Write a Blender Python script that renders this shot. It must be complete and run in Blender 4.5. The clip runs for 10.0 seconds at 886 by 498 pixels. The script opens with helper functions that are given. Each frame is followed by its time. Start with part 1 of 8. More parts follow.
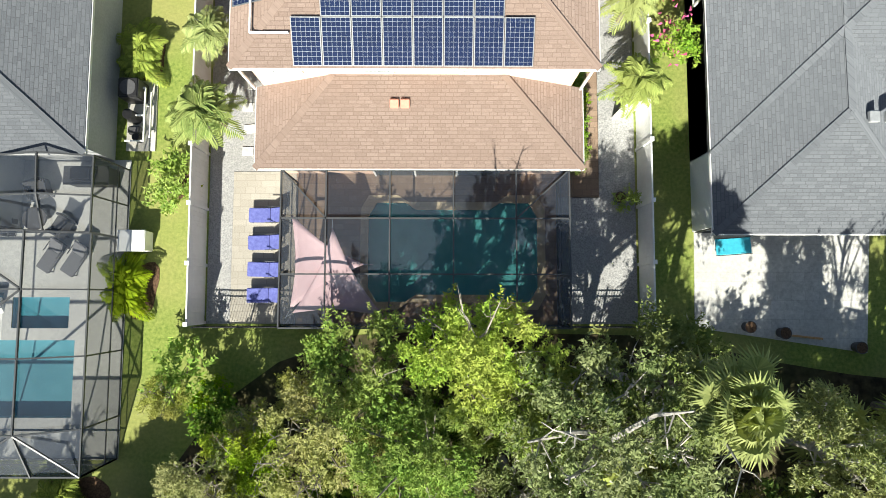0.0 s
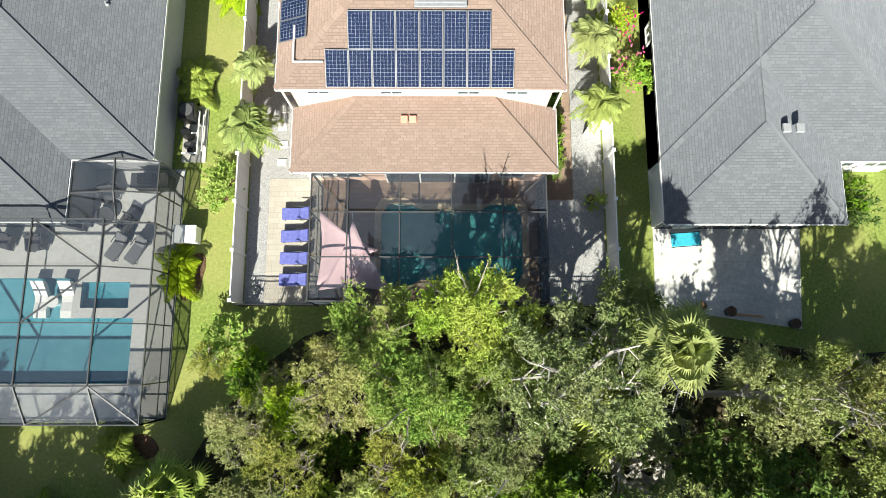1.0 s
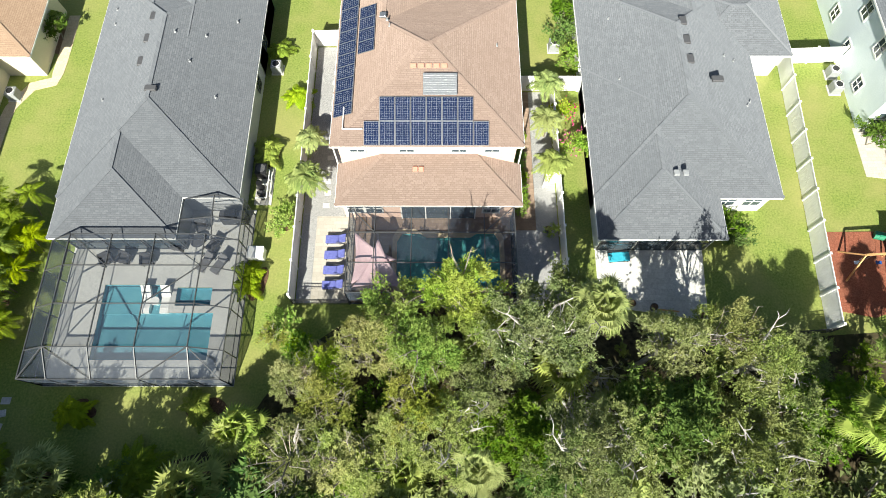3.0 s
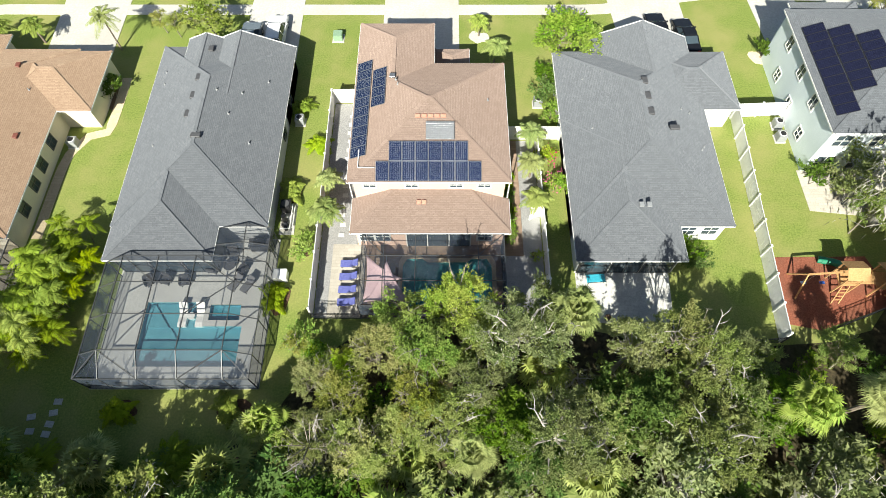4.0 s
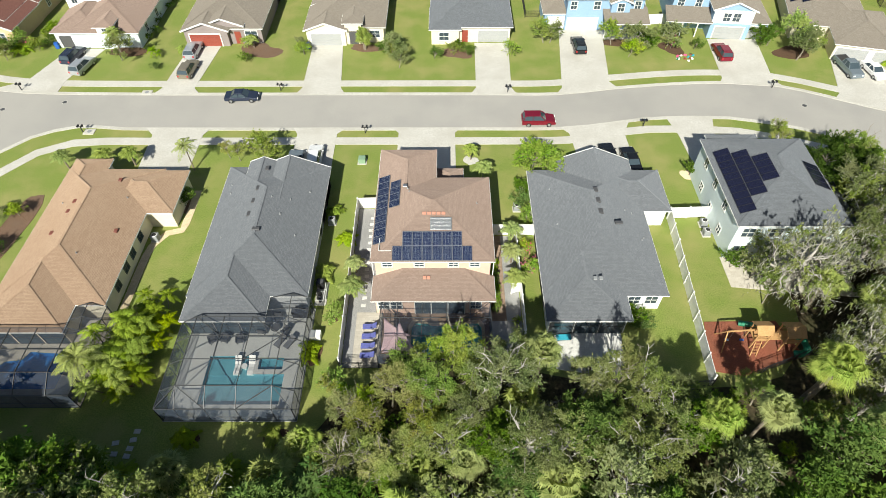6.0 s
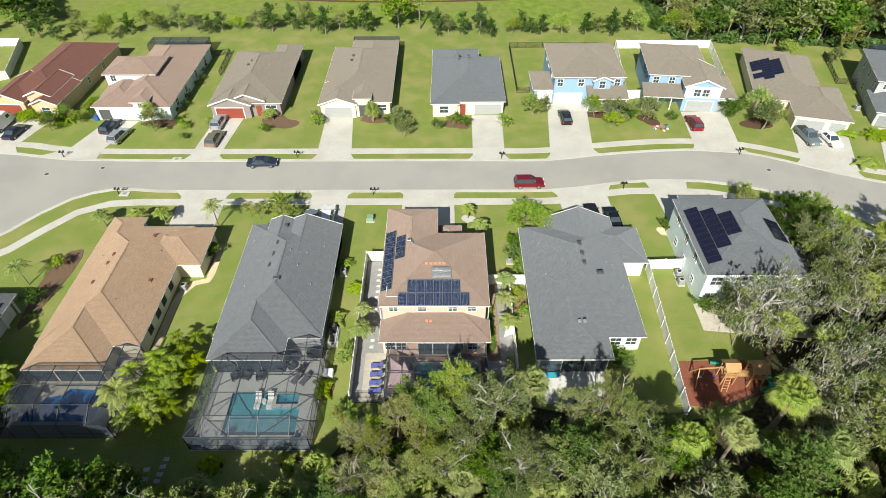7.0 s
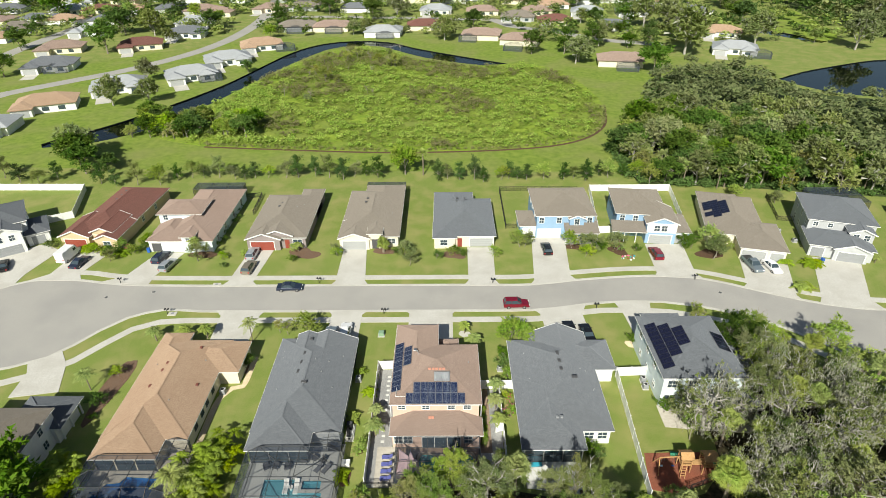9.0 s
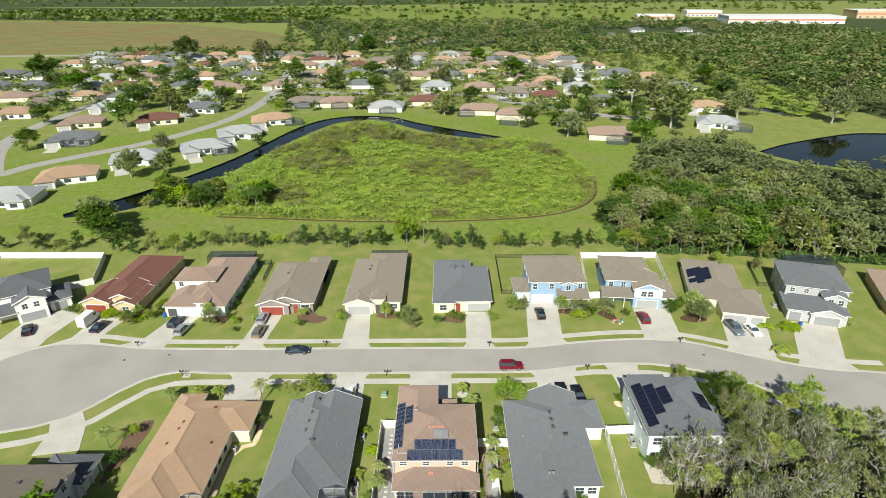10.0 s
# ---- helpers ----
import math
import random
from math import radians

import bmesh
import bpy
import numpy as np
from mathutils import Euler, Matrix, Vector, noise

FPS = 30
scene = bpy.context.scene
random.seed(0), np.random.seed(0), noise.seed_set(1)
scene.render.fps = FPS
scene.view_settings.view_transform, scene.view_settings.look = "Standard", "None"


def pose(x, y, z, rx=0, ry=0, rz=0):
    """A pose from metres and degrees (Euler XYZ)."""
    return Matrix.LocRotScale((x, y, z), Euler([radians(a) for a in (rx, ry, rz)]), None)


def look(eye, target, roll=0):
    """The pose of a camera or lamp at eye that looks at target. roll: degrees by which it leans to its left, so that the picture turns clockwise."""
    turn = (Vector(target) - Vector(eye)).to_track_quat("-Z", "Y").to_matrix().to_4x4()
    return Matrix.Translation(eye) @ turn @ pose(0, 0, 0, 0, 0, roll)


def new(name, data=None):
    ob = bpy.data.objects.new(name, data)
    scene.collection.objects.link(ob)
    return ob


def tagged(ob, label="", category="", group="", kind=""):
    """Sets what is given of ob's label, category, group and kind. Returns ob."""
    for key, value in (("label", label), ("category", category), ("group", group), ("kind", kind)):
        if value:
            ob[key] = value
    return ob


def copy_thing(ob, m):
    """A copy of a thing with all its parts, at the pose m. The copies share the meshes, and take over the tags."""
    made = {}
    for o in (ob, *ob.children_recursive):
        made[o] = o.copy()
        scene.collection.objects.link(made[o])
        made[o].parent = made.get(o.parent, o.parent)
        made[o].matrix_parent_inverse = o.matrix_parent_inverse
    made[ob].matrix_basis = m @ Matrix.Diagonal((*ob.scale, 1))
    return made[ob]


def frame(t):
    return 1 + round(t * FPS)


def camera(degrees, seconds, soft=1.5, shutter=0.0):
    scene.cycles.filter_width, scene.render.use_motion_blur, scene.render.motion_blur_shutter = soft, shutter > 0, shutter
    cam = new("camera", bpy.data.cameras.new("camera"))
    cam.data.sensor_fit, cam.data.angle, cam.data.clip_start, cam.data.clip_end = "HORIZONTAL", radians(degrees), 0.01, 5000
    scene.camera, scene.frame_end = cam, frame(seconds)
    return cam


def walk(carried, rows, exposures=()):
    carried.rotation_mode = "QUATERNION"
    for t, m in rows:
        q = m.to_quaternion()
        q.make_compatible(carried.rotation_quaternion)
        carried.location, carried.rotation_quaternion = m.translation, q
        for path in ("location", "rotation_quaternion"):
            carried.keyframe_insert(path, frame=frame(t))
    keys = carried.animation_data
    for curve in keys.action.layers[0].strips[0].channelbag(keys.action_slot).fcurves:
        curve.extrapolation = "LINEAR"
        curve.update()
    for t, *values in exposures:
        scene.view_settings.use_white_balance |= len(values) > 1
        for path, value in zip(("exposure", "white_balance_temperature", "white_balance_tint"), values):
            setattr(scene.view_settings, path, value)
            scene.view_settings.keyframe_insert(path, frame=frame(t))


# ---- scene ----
EXPO = [(t, e, 6500.0, 4.0) for t, e in ((0.0, 1.20), (1.0, 1.23), (2.0, 1.21), (3.5, 1.09), (4.5, 0.84), (6.5, 0.51), (8.5, 0.42), (10.0, 0.32))]
cam = camera(74.05, 10.0, soft=0.9)
ROWS = [
    (0.0, -0.233, -3.864, 25.045, -85.335, 0.073, -0.264),
    (0.5, -0.239, -5.43, 27.296, -82.881, 0.065, -0.233),
    (1.0, -0.234, -7.269, 29.56, -80.219, 0.058, -0.202),
    (1.5, -0.216, -9.319, 31.821, -77.377, 0.051, -0.17),
    (2.0, -0.188, -11.538, 34.072, -74.403, 0.044, -0.139),
    (2.5, -0.154, -13.9, 36.309, -71.347, 0.036, -0.108),
    (3.0, -0.116, -16.388, 38.531, -68.252, 0.029, -0.077),
    (3.5, -0.08, -18.99, 40.74, -65.148, 0.022, -0.046),
    (4.0, -0.047, -21.699, 42.938, -62.051, 0.015, -0.015),
    (4.5, -0.02, -24.509, 45.128, -58.967, 0.007, 0.016),
    (5.0, 0.0, -27.415, 47.314, -55.89, 0.0, 0.048),
    (5.5, 0.013, -30.412, 49.499, -52.812, -0.007, 0.079),
    (6.0, 0.021, -33.495, 51.687, -49.722, -0.014, 0.11),
    (6.5, 0.024, -36.658, 53.879, -46.618, -0.022, 0.141),
    (7.0, 0.028, -39.895, 56.08, -43.503, -0.029, 0.172),
    (7.5, 0.035, -43.201, 58.291, -40.387, -0.036, 0.203),
    (8.0, 0.05, -46.569, 60.512, -37.287, -0.044, 0.235),
    (8.5, 0.079, -49.988, 62.742, -34.216, -0.051, 0.266),
    (9.0, 0.13, -53.445, 64.974, -31.172, -0.058, 0.297),
    (9.5, 0.211, -56.919, 67.201, -28.124, -0.065, 0.328),
    (10.0, 0.331, -60.377, 69.405, -24.978, -0.073, 0.359),
]
walk(cam, [(t, pose(x, y, z, 90 + pitch, roll, yaw)) for t, x, y, z, pitch, yaw, roll in ROWS], EXPO)

# ---- sky and sun ----
SUN_EL, SUN_AZ = radians(37), radians(193.5)      # azimuth clockwise from +y
world = bpy.data.worlds.new("world")
scene.world = world
world.use_nodes = True
_wn = world.node_tree.nodes
_sky = _wn.new("ShaderNodeTexSky")
_sky.sky_type, _sky.sun_disc, _sky.sun_elevation, _sky.sun_rotation = "NISHITA", False, SUN_EL, SUN_AZ
_sky.air_density, _sky.dust_density = 1.0, 1.5
world.node_tree.links.new(_sky.outputs[0], _wn["Background"].inputs[0])
_wn["Background"].inputs[1].default_value = 0.050
sun = new("sun", bpy.data.lights.new("sun", "SUN"))
sun.data.energy, sun.data.angle, sun.data.color = 5.0, radians(0.55), (1.0, 0.95, 0.86)
_to = Vector((math.sin(SUN_AZ) * math.cos(SUN_EL), math.cos(SUN_AZ) * math.cos(SUN_EL), math.sin(SUN_EL)))
sun.matrix_world = look(_to * 200, (0, 0, 0))

# ---- materials ----
def mat_base(name):
    m = bpy.data.materials.new(name)
    m.use_nodes = True
    nt = m.node_tree
    return m, nt, nt.nodes["Principled BSDF"]


def nd(nt, kind, **sets):
    n = nt.nodes.new(kind)
    for k, v in sets.items():
        n.inputs[k.replace("_", " ")].default_value = v
    return n


def mixc(nt, fac, a, b, blend="MIX"):
    n = nt.nodes.new("ShaderNodeMix")
    n.data_type, n.blend_type = "RGBA", blend
    for sock, v in ((n.inputs[0], fac), (n.inputs[6], a), (n.inputs[7], b)):
        if hasattr(v, "is_linked"):
            nt.links.new(v, sock)
        elif isinstance(v, (int, float)):
            sock.default_value = v
        else:
            sock.default_value = (*v, 1)
    return n.outputs[2]


def ramp(nt, src, lo, hi):
    n = nt.nodes.new("ShaderNodeMapRange")
    n.inputs[1].default_value, n.inputs[2].default_value = lo, hi
    nt.links.new(src, n.inputs[0])
    return n.outputs[0]


def noise_of(nt, vec, scale, detail=4.0, rough=0.55):
    n = nd(nt, "ShaderNodeTexNoise", Scale=scale, Detail=detail, Roughness=rough)
    nt.links.new(vec, n.inputs["Vector"])
    return n.outputs[0]


def coords(nt, kind):
    if kind == "pos":
        return nt.nodes.new("ShaderNodeNewGeometry").outputs["Position"]
    return nt.nodes.new("ShaderNodeTexCoord").outputs["UV" if kind == "uv" else "Object"]


def bump_to(nt, bsdf, height, strength, dist=0.02):
    b = nd(nt, "ShaderNodeBump", Strength=strength, Distance=dist)
    nt.links.new(height, b.inputs["Height"])
    nt.links.new(b.outputs[0], bsdf.inputs["Normal"])


def surf(name, a, b, c=None, s1=6.0, s2=0.3, rough=0.85, bump=0.3, metal=0.0, kind="pos", lo=0.35, hi=0.65, spec=0.3, rnd=0.0, wear=0.6):
    """Two colours mixed by fine noise, a third by broad noise: grain and stains."""
    m, nt, p = mat_base(name)
    v = coords(nt, kind)
    n1, n2 = noise_of(nt, v, s1, 6.0), noise_of(nt, v, s2, 3.0)
    col = mixc(nt, ramp(nt, n1, lo, hi), a, b)
    if c:
        f = nt.nodes.new("ShaderNodeMath")
        f.operation = "MULTIPLY"
        f.inputs[1].default_value = wear
        nt.links.new(ramp(nt, n2, 0.42, 0.68), f.inputs[0])
        col = mixc(nt, f.outputs[0], col, c)
    if rnd:
        oi = nt.nodes.new("ShaderNodeObjectInfo")
        hsv = nt.nodes.new("ShaderNodeHueSaturation")
        nt.links.new(ramp(nt, oi.outputs["Random"], 0, 1), hsv.inputs["Value"])
        hsv.inputs["Value"].default_value = 1
        mr = hsv.inputs["Value"].links[0].from_node
        mr.inputs[3].default_value, mr.inputs[4].default_value = 1 - rnd, 1 + rnd
        nt.links.new(col, hsv.inputs["Color"])
        col = hsv.outputs[0]
    nt.links.new(col, p.inputs["Base Color"])
    p.inputs["Roughness"].default_value, p.inputs["Metallic"].default_value = rough, metal
    p.inputs["Specular IOR Level"].default_value = spec
    if bump:
        bump_to(nt, p, n1, bump)
    return m


def bricks(name, a, b, mortar, w, h, gap, c=None, kind="uv", rough=0.9, bump=0.5, offset=0.5, s2=0.25, wear=0.5, grain=25.0, squash=1.45):
    """Courses of tabs or pavers in metres, each piece a shade of its own, with stains over all."""
    m, nt, p = mat_base(name)
    v = coords(nt, kind)
    t = nd(nt, "ShaderNodeTexBrick", Scale=1.0, Mortar_Size=gap, Mortar_Smooth=0.3, Bias=0.0, Brick_Width=w, Row_Height=h)
    t.offset, t.squash, t.squash_frequency = offset, squash, 3
    t.inputs["Color1"].default_value, t.inputs["Color2"].default_value, t.inputs["Mortar"].default_value = (*a, 1), (*b, 1), (*mortar, 1)
    nt.links.new(v, t.inputs["Vector"])
    g = noise_of(nt, v, grain, 3.0)
    col = mixc(nt, 0.35, t.outputs["Color"], mixc(nt, ramp(nt, g, 0.3, 0.7), tuple(x * 0.6 for x in a), tuple(min(1, x * 1.35) for x in b)))
    if c:
        f = nt.nodes.new("ShaderNodeMath")
        f.operation = "MULTIPLY"
        f.inputs[1].default_value = wear
        nt.links.new(ramp(nt, noise_of(nt, v, s2, 4.0), 0.4, 0.7), f.inputs[0])
        col = mixc(nt, f.outputs[0], col, c)
    nt.links.new(col, p.inputs["Base Color"])
    p.inputs["Roughness"].default_value = rough
    p.inputs["Specular IOR Level"].default_value = 0.25
    p.inputs["Diffuse Roughness"].default_value = 1.0
    inv = nt.nodes.new("ShaderNodeMath")
    inv.operation = "SUBTRACT"
    inv.inputs[0].default_value = 1.0
    nt.links.new(t.outputs["Fac"], inv.inputs[1])
    bump_to(nt, p, inv.outputs[0], bump, 0.012)
    return m


def leafy(name, a, b, c, trans=0.26, var=0.9, lo=0.72, hi=1.22):
    """Leaves: colour differs leaf by leaf and tree by tree, light comes through them."""
    m, nt, p = mat_base(name)
    geo = nt.nodes.new("ShaderNodeNewGeometry")
    oi = nt.nodes.new("ShaderNodeObjectInfo")
    col = mixc(nt, ramp(nt, geo.outputs["Random Per Island"], 0.0, var), a, b)
    col = mixc(nt, ramp(nt, noise_of(nt, coords(nt, "pos"), 0.45, 3.0), 0.38, 0.66), col, c)
    hsv = nt.nodes.new("ShaderNodeHueSaturation")
    mr = nt.nodes.new("ShaderNodeMapRange")
    mr.inputs[3].default_value, mr.inputs[4].default_value = lo, hi
    nt.links.new(oi.outputs["Random"], mr.inputs[0])
    nt.links.new(mr.outputs[0], hsv.inputs["Value"])
    wn = nt.nodes.new("ShaderNodeTexWhiteNoise")
    wn.noise_dimensions = "1D"
    nt.links.new(oi.outputs["Random"], wn.inputs["W"])
    sep = nt.nodes.new("ShaderNodeSeparateColor")
    nt.links.new(wn.outputs["Color"], sep.inputs[0])
    for k, sock, lo, hi in ((0, "Hue", 0.492, 0.514), (1, "Saturation", 0.82, 1.10)):
        r = nt.nodes.new("ShaderNodeMapRange")
        r.inputs[3].default_value, r.inputs[4].default_value = lo, hi
        nt.links.new(sep.outputs[k], r.inputs[0])
        nt.links.new(r.outputs[0], hsv.inputs[sock])
    nt.links.new(col, hsv.inputs["Color"])
    col = hsv.outputs[0]
    nt.links.new(col, p.inputs["Base Color"])
    p.inputs["Roughness"].default_value = 0.75
    p.inputs["Specular IOR Level"].default_value = 0.12
    tr = nt.nodes.new("ShaderNodeBsdfTranslucent")
    nt.links.new(mixc(nt, 1.0, col, (1.3, 1.3, 0.65), "MULTIPLY"), tr.inputs[0])
    mx = nt.nodes.new("ShaderNodeMixShader")
    mx.inputs[0].default_value = trans
    nt.links.new(p.outputs[0], mx.inputs[1])
    nt.links.new(tr.outputs[0], mx.inputs[2])
    nt.links.new(mx.outputs[0], nt.nodes["Material Output"].inputs[0])
    return m


def see_through(name, colour, cover, rough=0.6):
    """Woven screen: a share of the light passes straight through."""
    m, nt, p = mat_base(name)
    p.inputs["Base Color"].default_value, p.inputs["Roughness"].default_value = (*colour, 1), rough
    tr = nt.nodes.new("ShaderNodeBsdfTransparent")
    mx = nt.nodes.new("ShaderNodeMixShader")
    mx.inputs[0].default_value = cover
    nt.links.new(tr.outputs[0], mx.inputs[1])
    nt.links.new(p.outputs[0], mx.inputs[2])
    nt.links.new(mx.outputs[0], nt.nodes["Material Output"].inputs[0])
    return m


def water_mat(name, tint, ripple=2.5, strength=0.15):
    m, nt, p = mat_base(name)
    tr = nt.nodes.new("ShaderNodeBsdfTransparent")
    tr.inputs[0].default_value = (*tint, 1)
    gl = nt.nodes.new("ShaderNodeBsdfGlossy")
    gl.inputs["Roughness"].default_value = 0.03
    bp = nd(nt, "ShaderNodeBump", Strength=strength, Distance=0.05)
    nt.links.new(noise_of(nt, coords(nt, "pos"), ripple, 4.0), bp.inputs["Height"])
    lw = nd(nt, "ShaderNodeLayerWeight", Blend=0.5)
    pw = nt.nodes.new("ShaderNodeMath")
    pw.operation = "POWER"
    pw.inputs[1].default_value = 4.0
    nt.links.new(lw.outputs["Facing"], pw.inputs[0])
    fr = nt.nodes.new("ShaderNodeMath")
    fr.operation = "MULTIPLY_ADD"
    fr.inputs[1].default_value, fr.inputs[2].default_value = 0.9, 0.02
    nt.links.new(pw.outputs[0], fr.inputs[0])
    nt.links.new(bp.outputs[0], gl.inputs["Normal"])
    nt.links.new(bp.outputs[0], lw.inputs["Normal"])
    mx = nt.nodes.new("ShaderNodeMixShader")
    nt.links.new(fr.outputs[0], mx.inputs[0])
    nt.links.new(tr.outputs[0], mx.inputs[1])
    nt.links.new(gl.outputs[0], mx.inputs[2])
    nt.links.new(mx.outputs[0], nt.nodes["Material Output"].inputs[0])
    return m


def plain(name, col, rough=0.5, metal=0.0, spec=0.5, kind="obj"):
    return surf(name, tuple(x * 0.9 for x in col), tuple(min(1, x * 1.08) for x in col), s1=9.0, rough=rough, metal=metal, bump=0.05, kind=kind, spec=spec)


def solar_mat(name, cell, line):
    """Dark cells of 0.16 m with thin pale lines."""
    m, nt, p = mat_base(name)
    t = nd(nt, "ShaderNodeTexBrick", Scale=1.0, Mortar_Size=0.0045, Mortar_Smooth=0.1, Bias=0.0, Brick_Width=0.158, Row_Height=0.158)
    t.offset = 0.0
    t.inputs["Color1"].default_value, t.inputs["Color2"].default_value, t.inputs["Mortar"].default_value = (*cell, 1), (*(x * 1.25 for x in cell), 1), (*line, 1)
    nt.links.new(coords(nt, "obj"), t.inputs["Vector"])
    nt.links.new(t.outputs["Color"], p.inputs["Base Color"])
    p.inputs["Roughness"].default_value = 0.12
    p.inputs["Specular IOR Level"].default_value = 0.5
    return m


LAWN = surf("lawn", (0.108, 0.165, 0.028), (0.272, 0.318, 0.078), (0.31, 0.29, 0.108), s1=7.0, s2=0.2, rough=0.95, bump=0.9, wear=0.7, lo=0.28, hi=0.72)
# brown litter, its colour lowered to stand for shade in the canopy gaps
LITTER = surf("leaf_litter", (0.028, 0.022, 0.012), (0.095, 0.075, 0.04), (0.045, 0.055, 0.016), s1=2.5, s2=0.35, rough=1.0, bump=0.6)
MARSH = surf("marsh_growth", (0.15, 0.24, 0.020), (0.27, 0.35, 0.040), (0.19, 0.20, 0.06), s1=0.35, s2=0.05, rough=1.0, bump=0.8, wear=0.6)
LF_MARSH = leafy("marsh_leaves", (0.10, 0.17, 0.02), (0.26, 0.33, 0.045), (0.19, 0.21, 0.055))
LF_DRY = leafy("grey_brown_twigs", (0.16, 0.15, 0.075), (0.30, 0.26, 0.15), (0.19, 0.20, 0.07), trans=0.15)
MEADOW = surf("mown_meadow", (0.135, 0.205, 0.024), (0.22, 0.285, 0.046), (0.24, 0.24, 0.085), s1=0.5, s2=0.06, rough=1.0, bump=0.4)
DRYFIELD = surf("dry_field", (0.165, 0.17, 0.06), (0.24, 0.22, 0.085), (0.24, 0.15, 0.065), s1=0.05, s2=0.012, rough=1.0, bump=0.3)
# forest floor in dark green: the shade under the crowns is in the colour
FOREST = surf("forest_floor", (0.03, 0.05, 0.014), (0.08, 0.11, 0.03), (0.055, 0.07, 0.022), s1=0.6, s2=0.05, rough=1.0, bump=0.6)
ASPHALT = surf("asphalt", (0.34, 0.325, 0.30), (0.43, 0.41, 0.38), (0.31, 0.30, 0.285), s1=9.0, s2=0.12, rough=0.9, bump=0.2)
CONCRETE = surf("concrete", (0.505, 0.485, 0.44), (0.615, 0.595, 0.55), (0.45, 0.425, 0.375), s1=5.0, s2=0.25, rough=0.9, bump=0.15)
KERB = surf("kerb_concrete", (0.50, 0.48, 0.43), (0.62, 0.60, 0.55), (0.42, 0.40, 0.35), s1=4.0, s2=0.2, rough=0.9, bump=0.15)
GRAVEL = surf("pale_gravel", (0.19, 0.19, 0.195), (0.46, 0.455, 0.445), (0.30, 0.295, 0.285), s1=16.0, s2=0.4, rough=1.0, bump=0.9, lo=0.3, hi=0.7)
PAVER = bricks("pale_paver", (0.40, 0.365, 0.31), (0.53, 0.495, 0.435), (0.27, 0.25, 0.21), 0.42, 0.28, 0.010, (0.34, 0.31, 0.265), kind="pos", bump=0.3)
SLAB = bricks("white_paver", (0.52, 0.515, 0.49), (0.64, 0.63, 0.60), (0.40, 0.385, 0.36), 0.60, 0.40, 0.008, (0.43, 0.43, 0.42), kind="pos", bump=0.2, grain=8.0)
DECK = bricks("brown_paver", (0.22, 0.15, 0.105), (0.34, 0.25, 0.185), (0.14, 0.10, 0.075), 0.38, 0.25, 0.010, (0.20, 0.155, 0.125), kind="pos", bump=0.3)
GREYDECK = surf("grey_deck", (0.48, 0.48, 0.46), (0.58, 0.58, 0.55), (0.42, 0.42, 0.41), s1=7.0, s2=0.3, rough=0.8, bump=0.1)
COPING = bricks("coping_stone", (0.50, 0.41, 0.27), (0.62, 0.52, 0.36), (0.33, 0.27, 0.19), 0.30, 0.30, 0.008, kind="pos", bump=0.3)
MULCH = surf("dark_mulch", (0.06, 0.035, 0.02), (0.15, 0.09, 0.055), s1=14.0, rough=1.0, bump=0.8)
BROWNMULCH = surf("brown_mulch", (0.11, 0.065, 0.04), (0.22, 0.14, 0.095), (0.16, 0.11, 0.08), s1=10.0, s2=0.5, rough=1.0, bump=0.8)
REDMULCH = surf("red_mulch", (0.20, 0.062, 0.036), (0.32, 0.115, 0.07), (0.19, 0.085, 0.055), s1=10.0, s2=0.5, rough=1.0, bump=0.8)
SH_BROWN = bricks("brown_shingle", (0.235, 0.172, 0.142), (0.315, 0.24, 0.203), (0.15, 0.105, 0.086), 0.30, 0.14, 0.013, (0.23, 0.168, 0.137), s2=0.2)
SH_GREY = bricks("grey_shingle", (0.118, 0.127, 0.142), (0.176, 0.187, 0.205), (0.072, 0.077, 0.087), 0.30, 0.14, 0.013, (0.128, 0.138, 0.153), s2=0.2)
SH_CHAR = bricks("charcoal_shingle", (0.098, 0.106, 0.12), (0.15, 0.162, 0.18), (0.062, 0.066, 0.075), 0.30, 0.14, 0.013, (0.115, 0.123, 0.136), s2=0.2)
SH_TAN = bricks("tan_shingle", (0.31, 0.215, 0.148), (0.42, 0.305, 0.215), (0.20, 0.125, 0.083), 0.30, 0.14, 0.013, (0.30, 0.20, 0.135), s2=0.2)
SH_TAUPE = bricks("taupe_shingle", (0.165, 0.145, 0.122), (0.23, 0.205, 0.175), (0.105, 0.09, 0.075), 0.30, 0.14, 0.013, (0.175, 0.153, 0.13), s2=0.2)
SH_RED = bricks("dark_red_shingle", (0.125, 0.055, 0.045), (0.185, 0.088, 0.072), (0.08, 0.036, 0.03), 0.30, 0.14, 0.013, (0.135, 0.068, 0.056), s2=0.2)
ST_PEACH = surf("peach_stucco", (0.66, 0.46, 0.36), (0.72, 0.52, 0.42), (0.60, 0.42, 0.33), s1=12.0, s2=0.5, bump=0.2)
ST_CREAM = surf("cream_stucco", (0.70, 0.64, 0.50), (0.77, 0.71, 0.57), (0.64, 0.58, 0.46), s1=12.0, s2=0.5, bump=0.2)
ST_WHITE = surf("white_stucco", (0.74, 0.74, 0.72), (0.80, 0.80, 0.78), (0.66, 0.66, 0.65), s1=12.0, s2=0.5, bump=0.2)
ST_GREY = surf("grey_stucco", (0.42, 0.43, 0.44), (0.50, 0.51, 0.52), (0.38, 0.39, 0.40), s1=12.0, s2=0.5, bump=0.2)
ST_BLUE = surf("blue_siding", (0.25, 0.38, 0.55), (0.30, 0.44, 0.61), (0.24, 0.36, 0.50), s1=8.0, s2=0.5, bump=0.15)
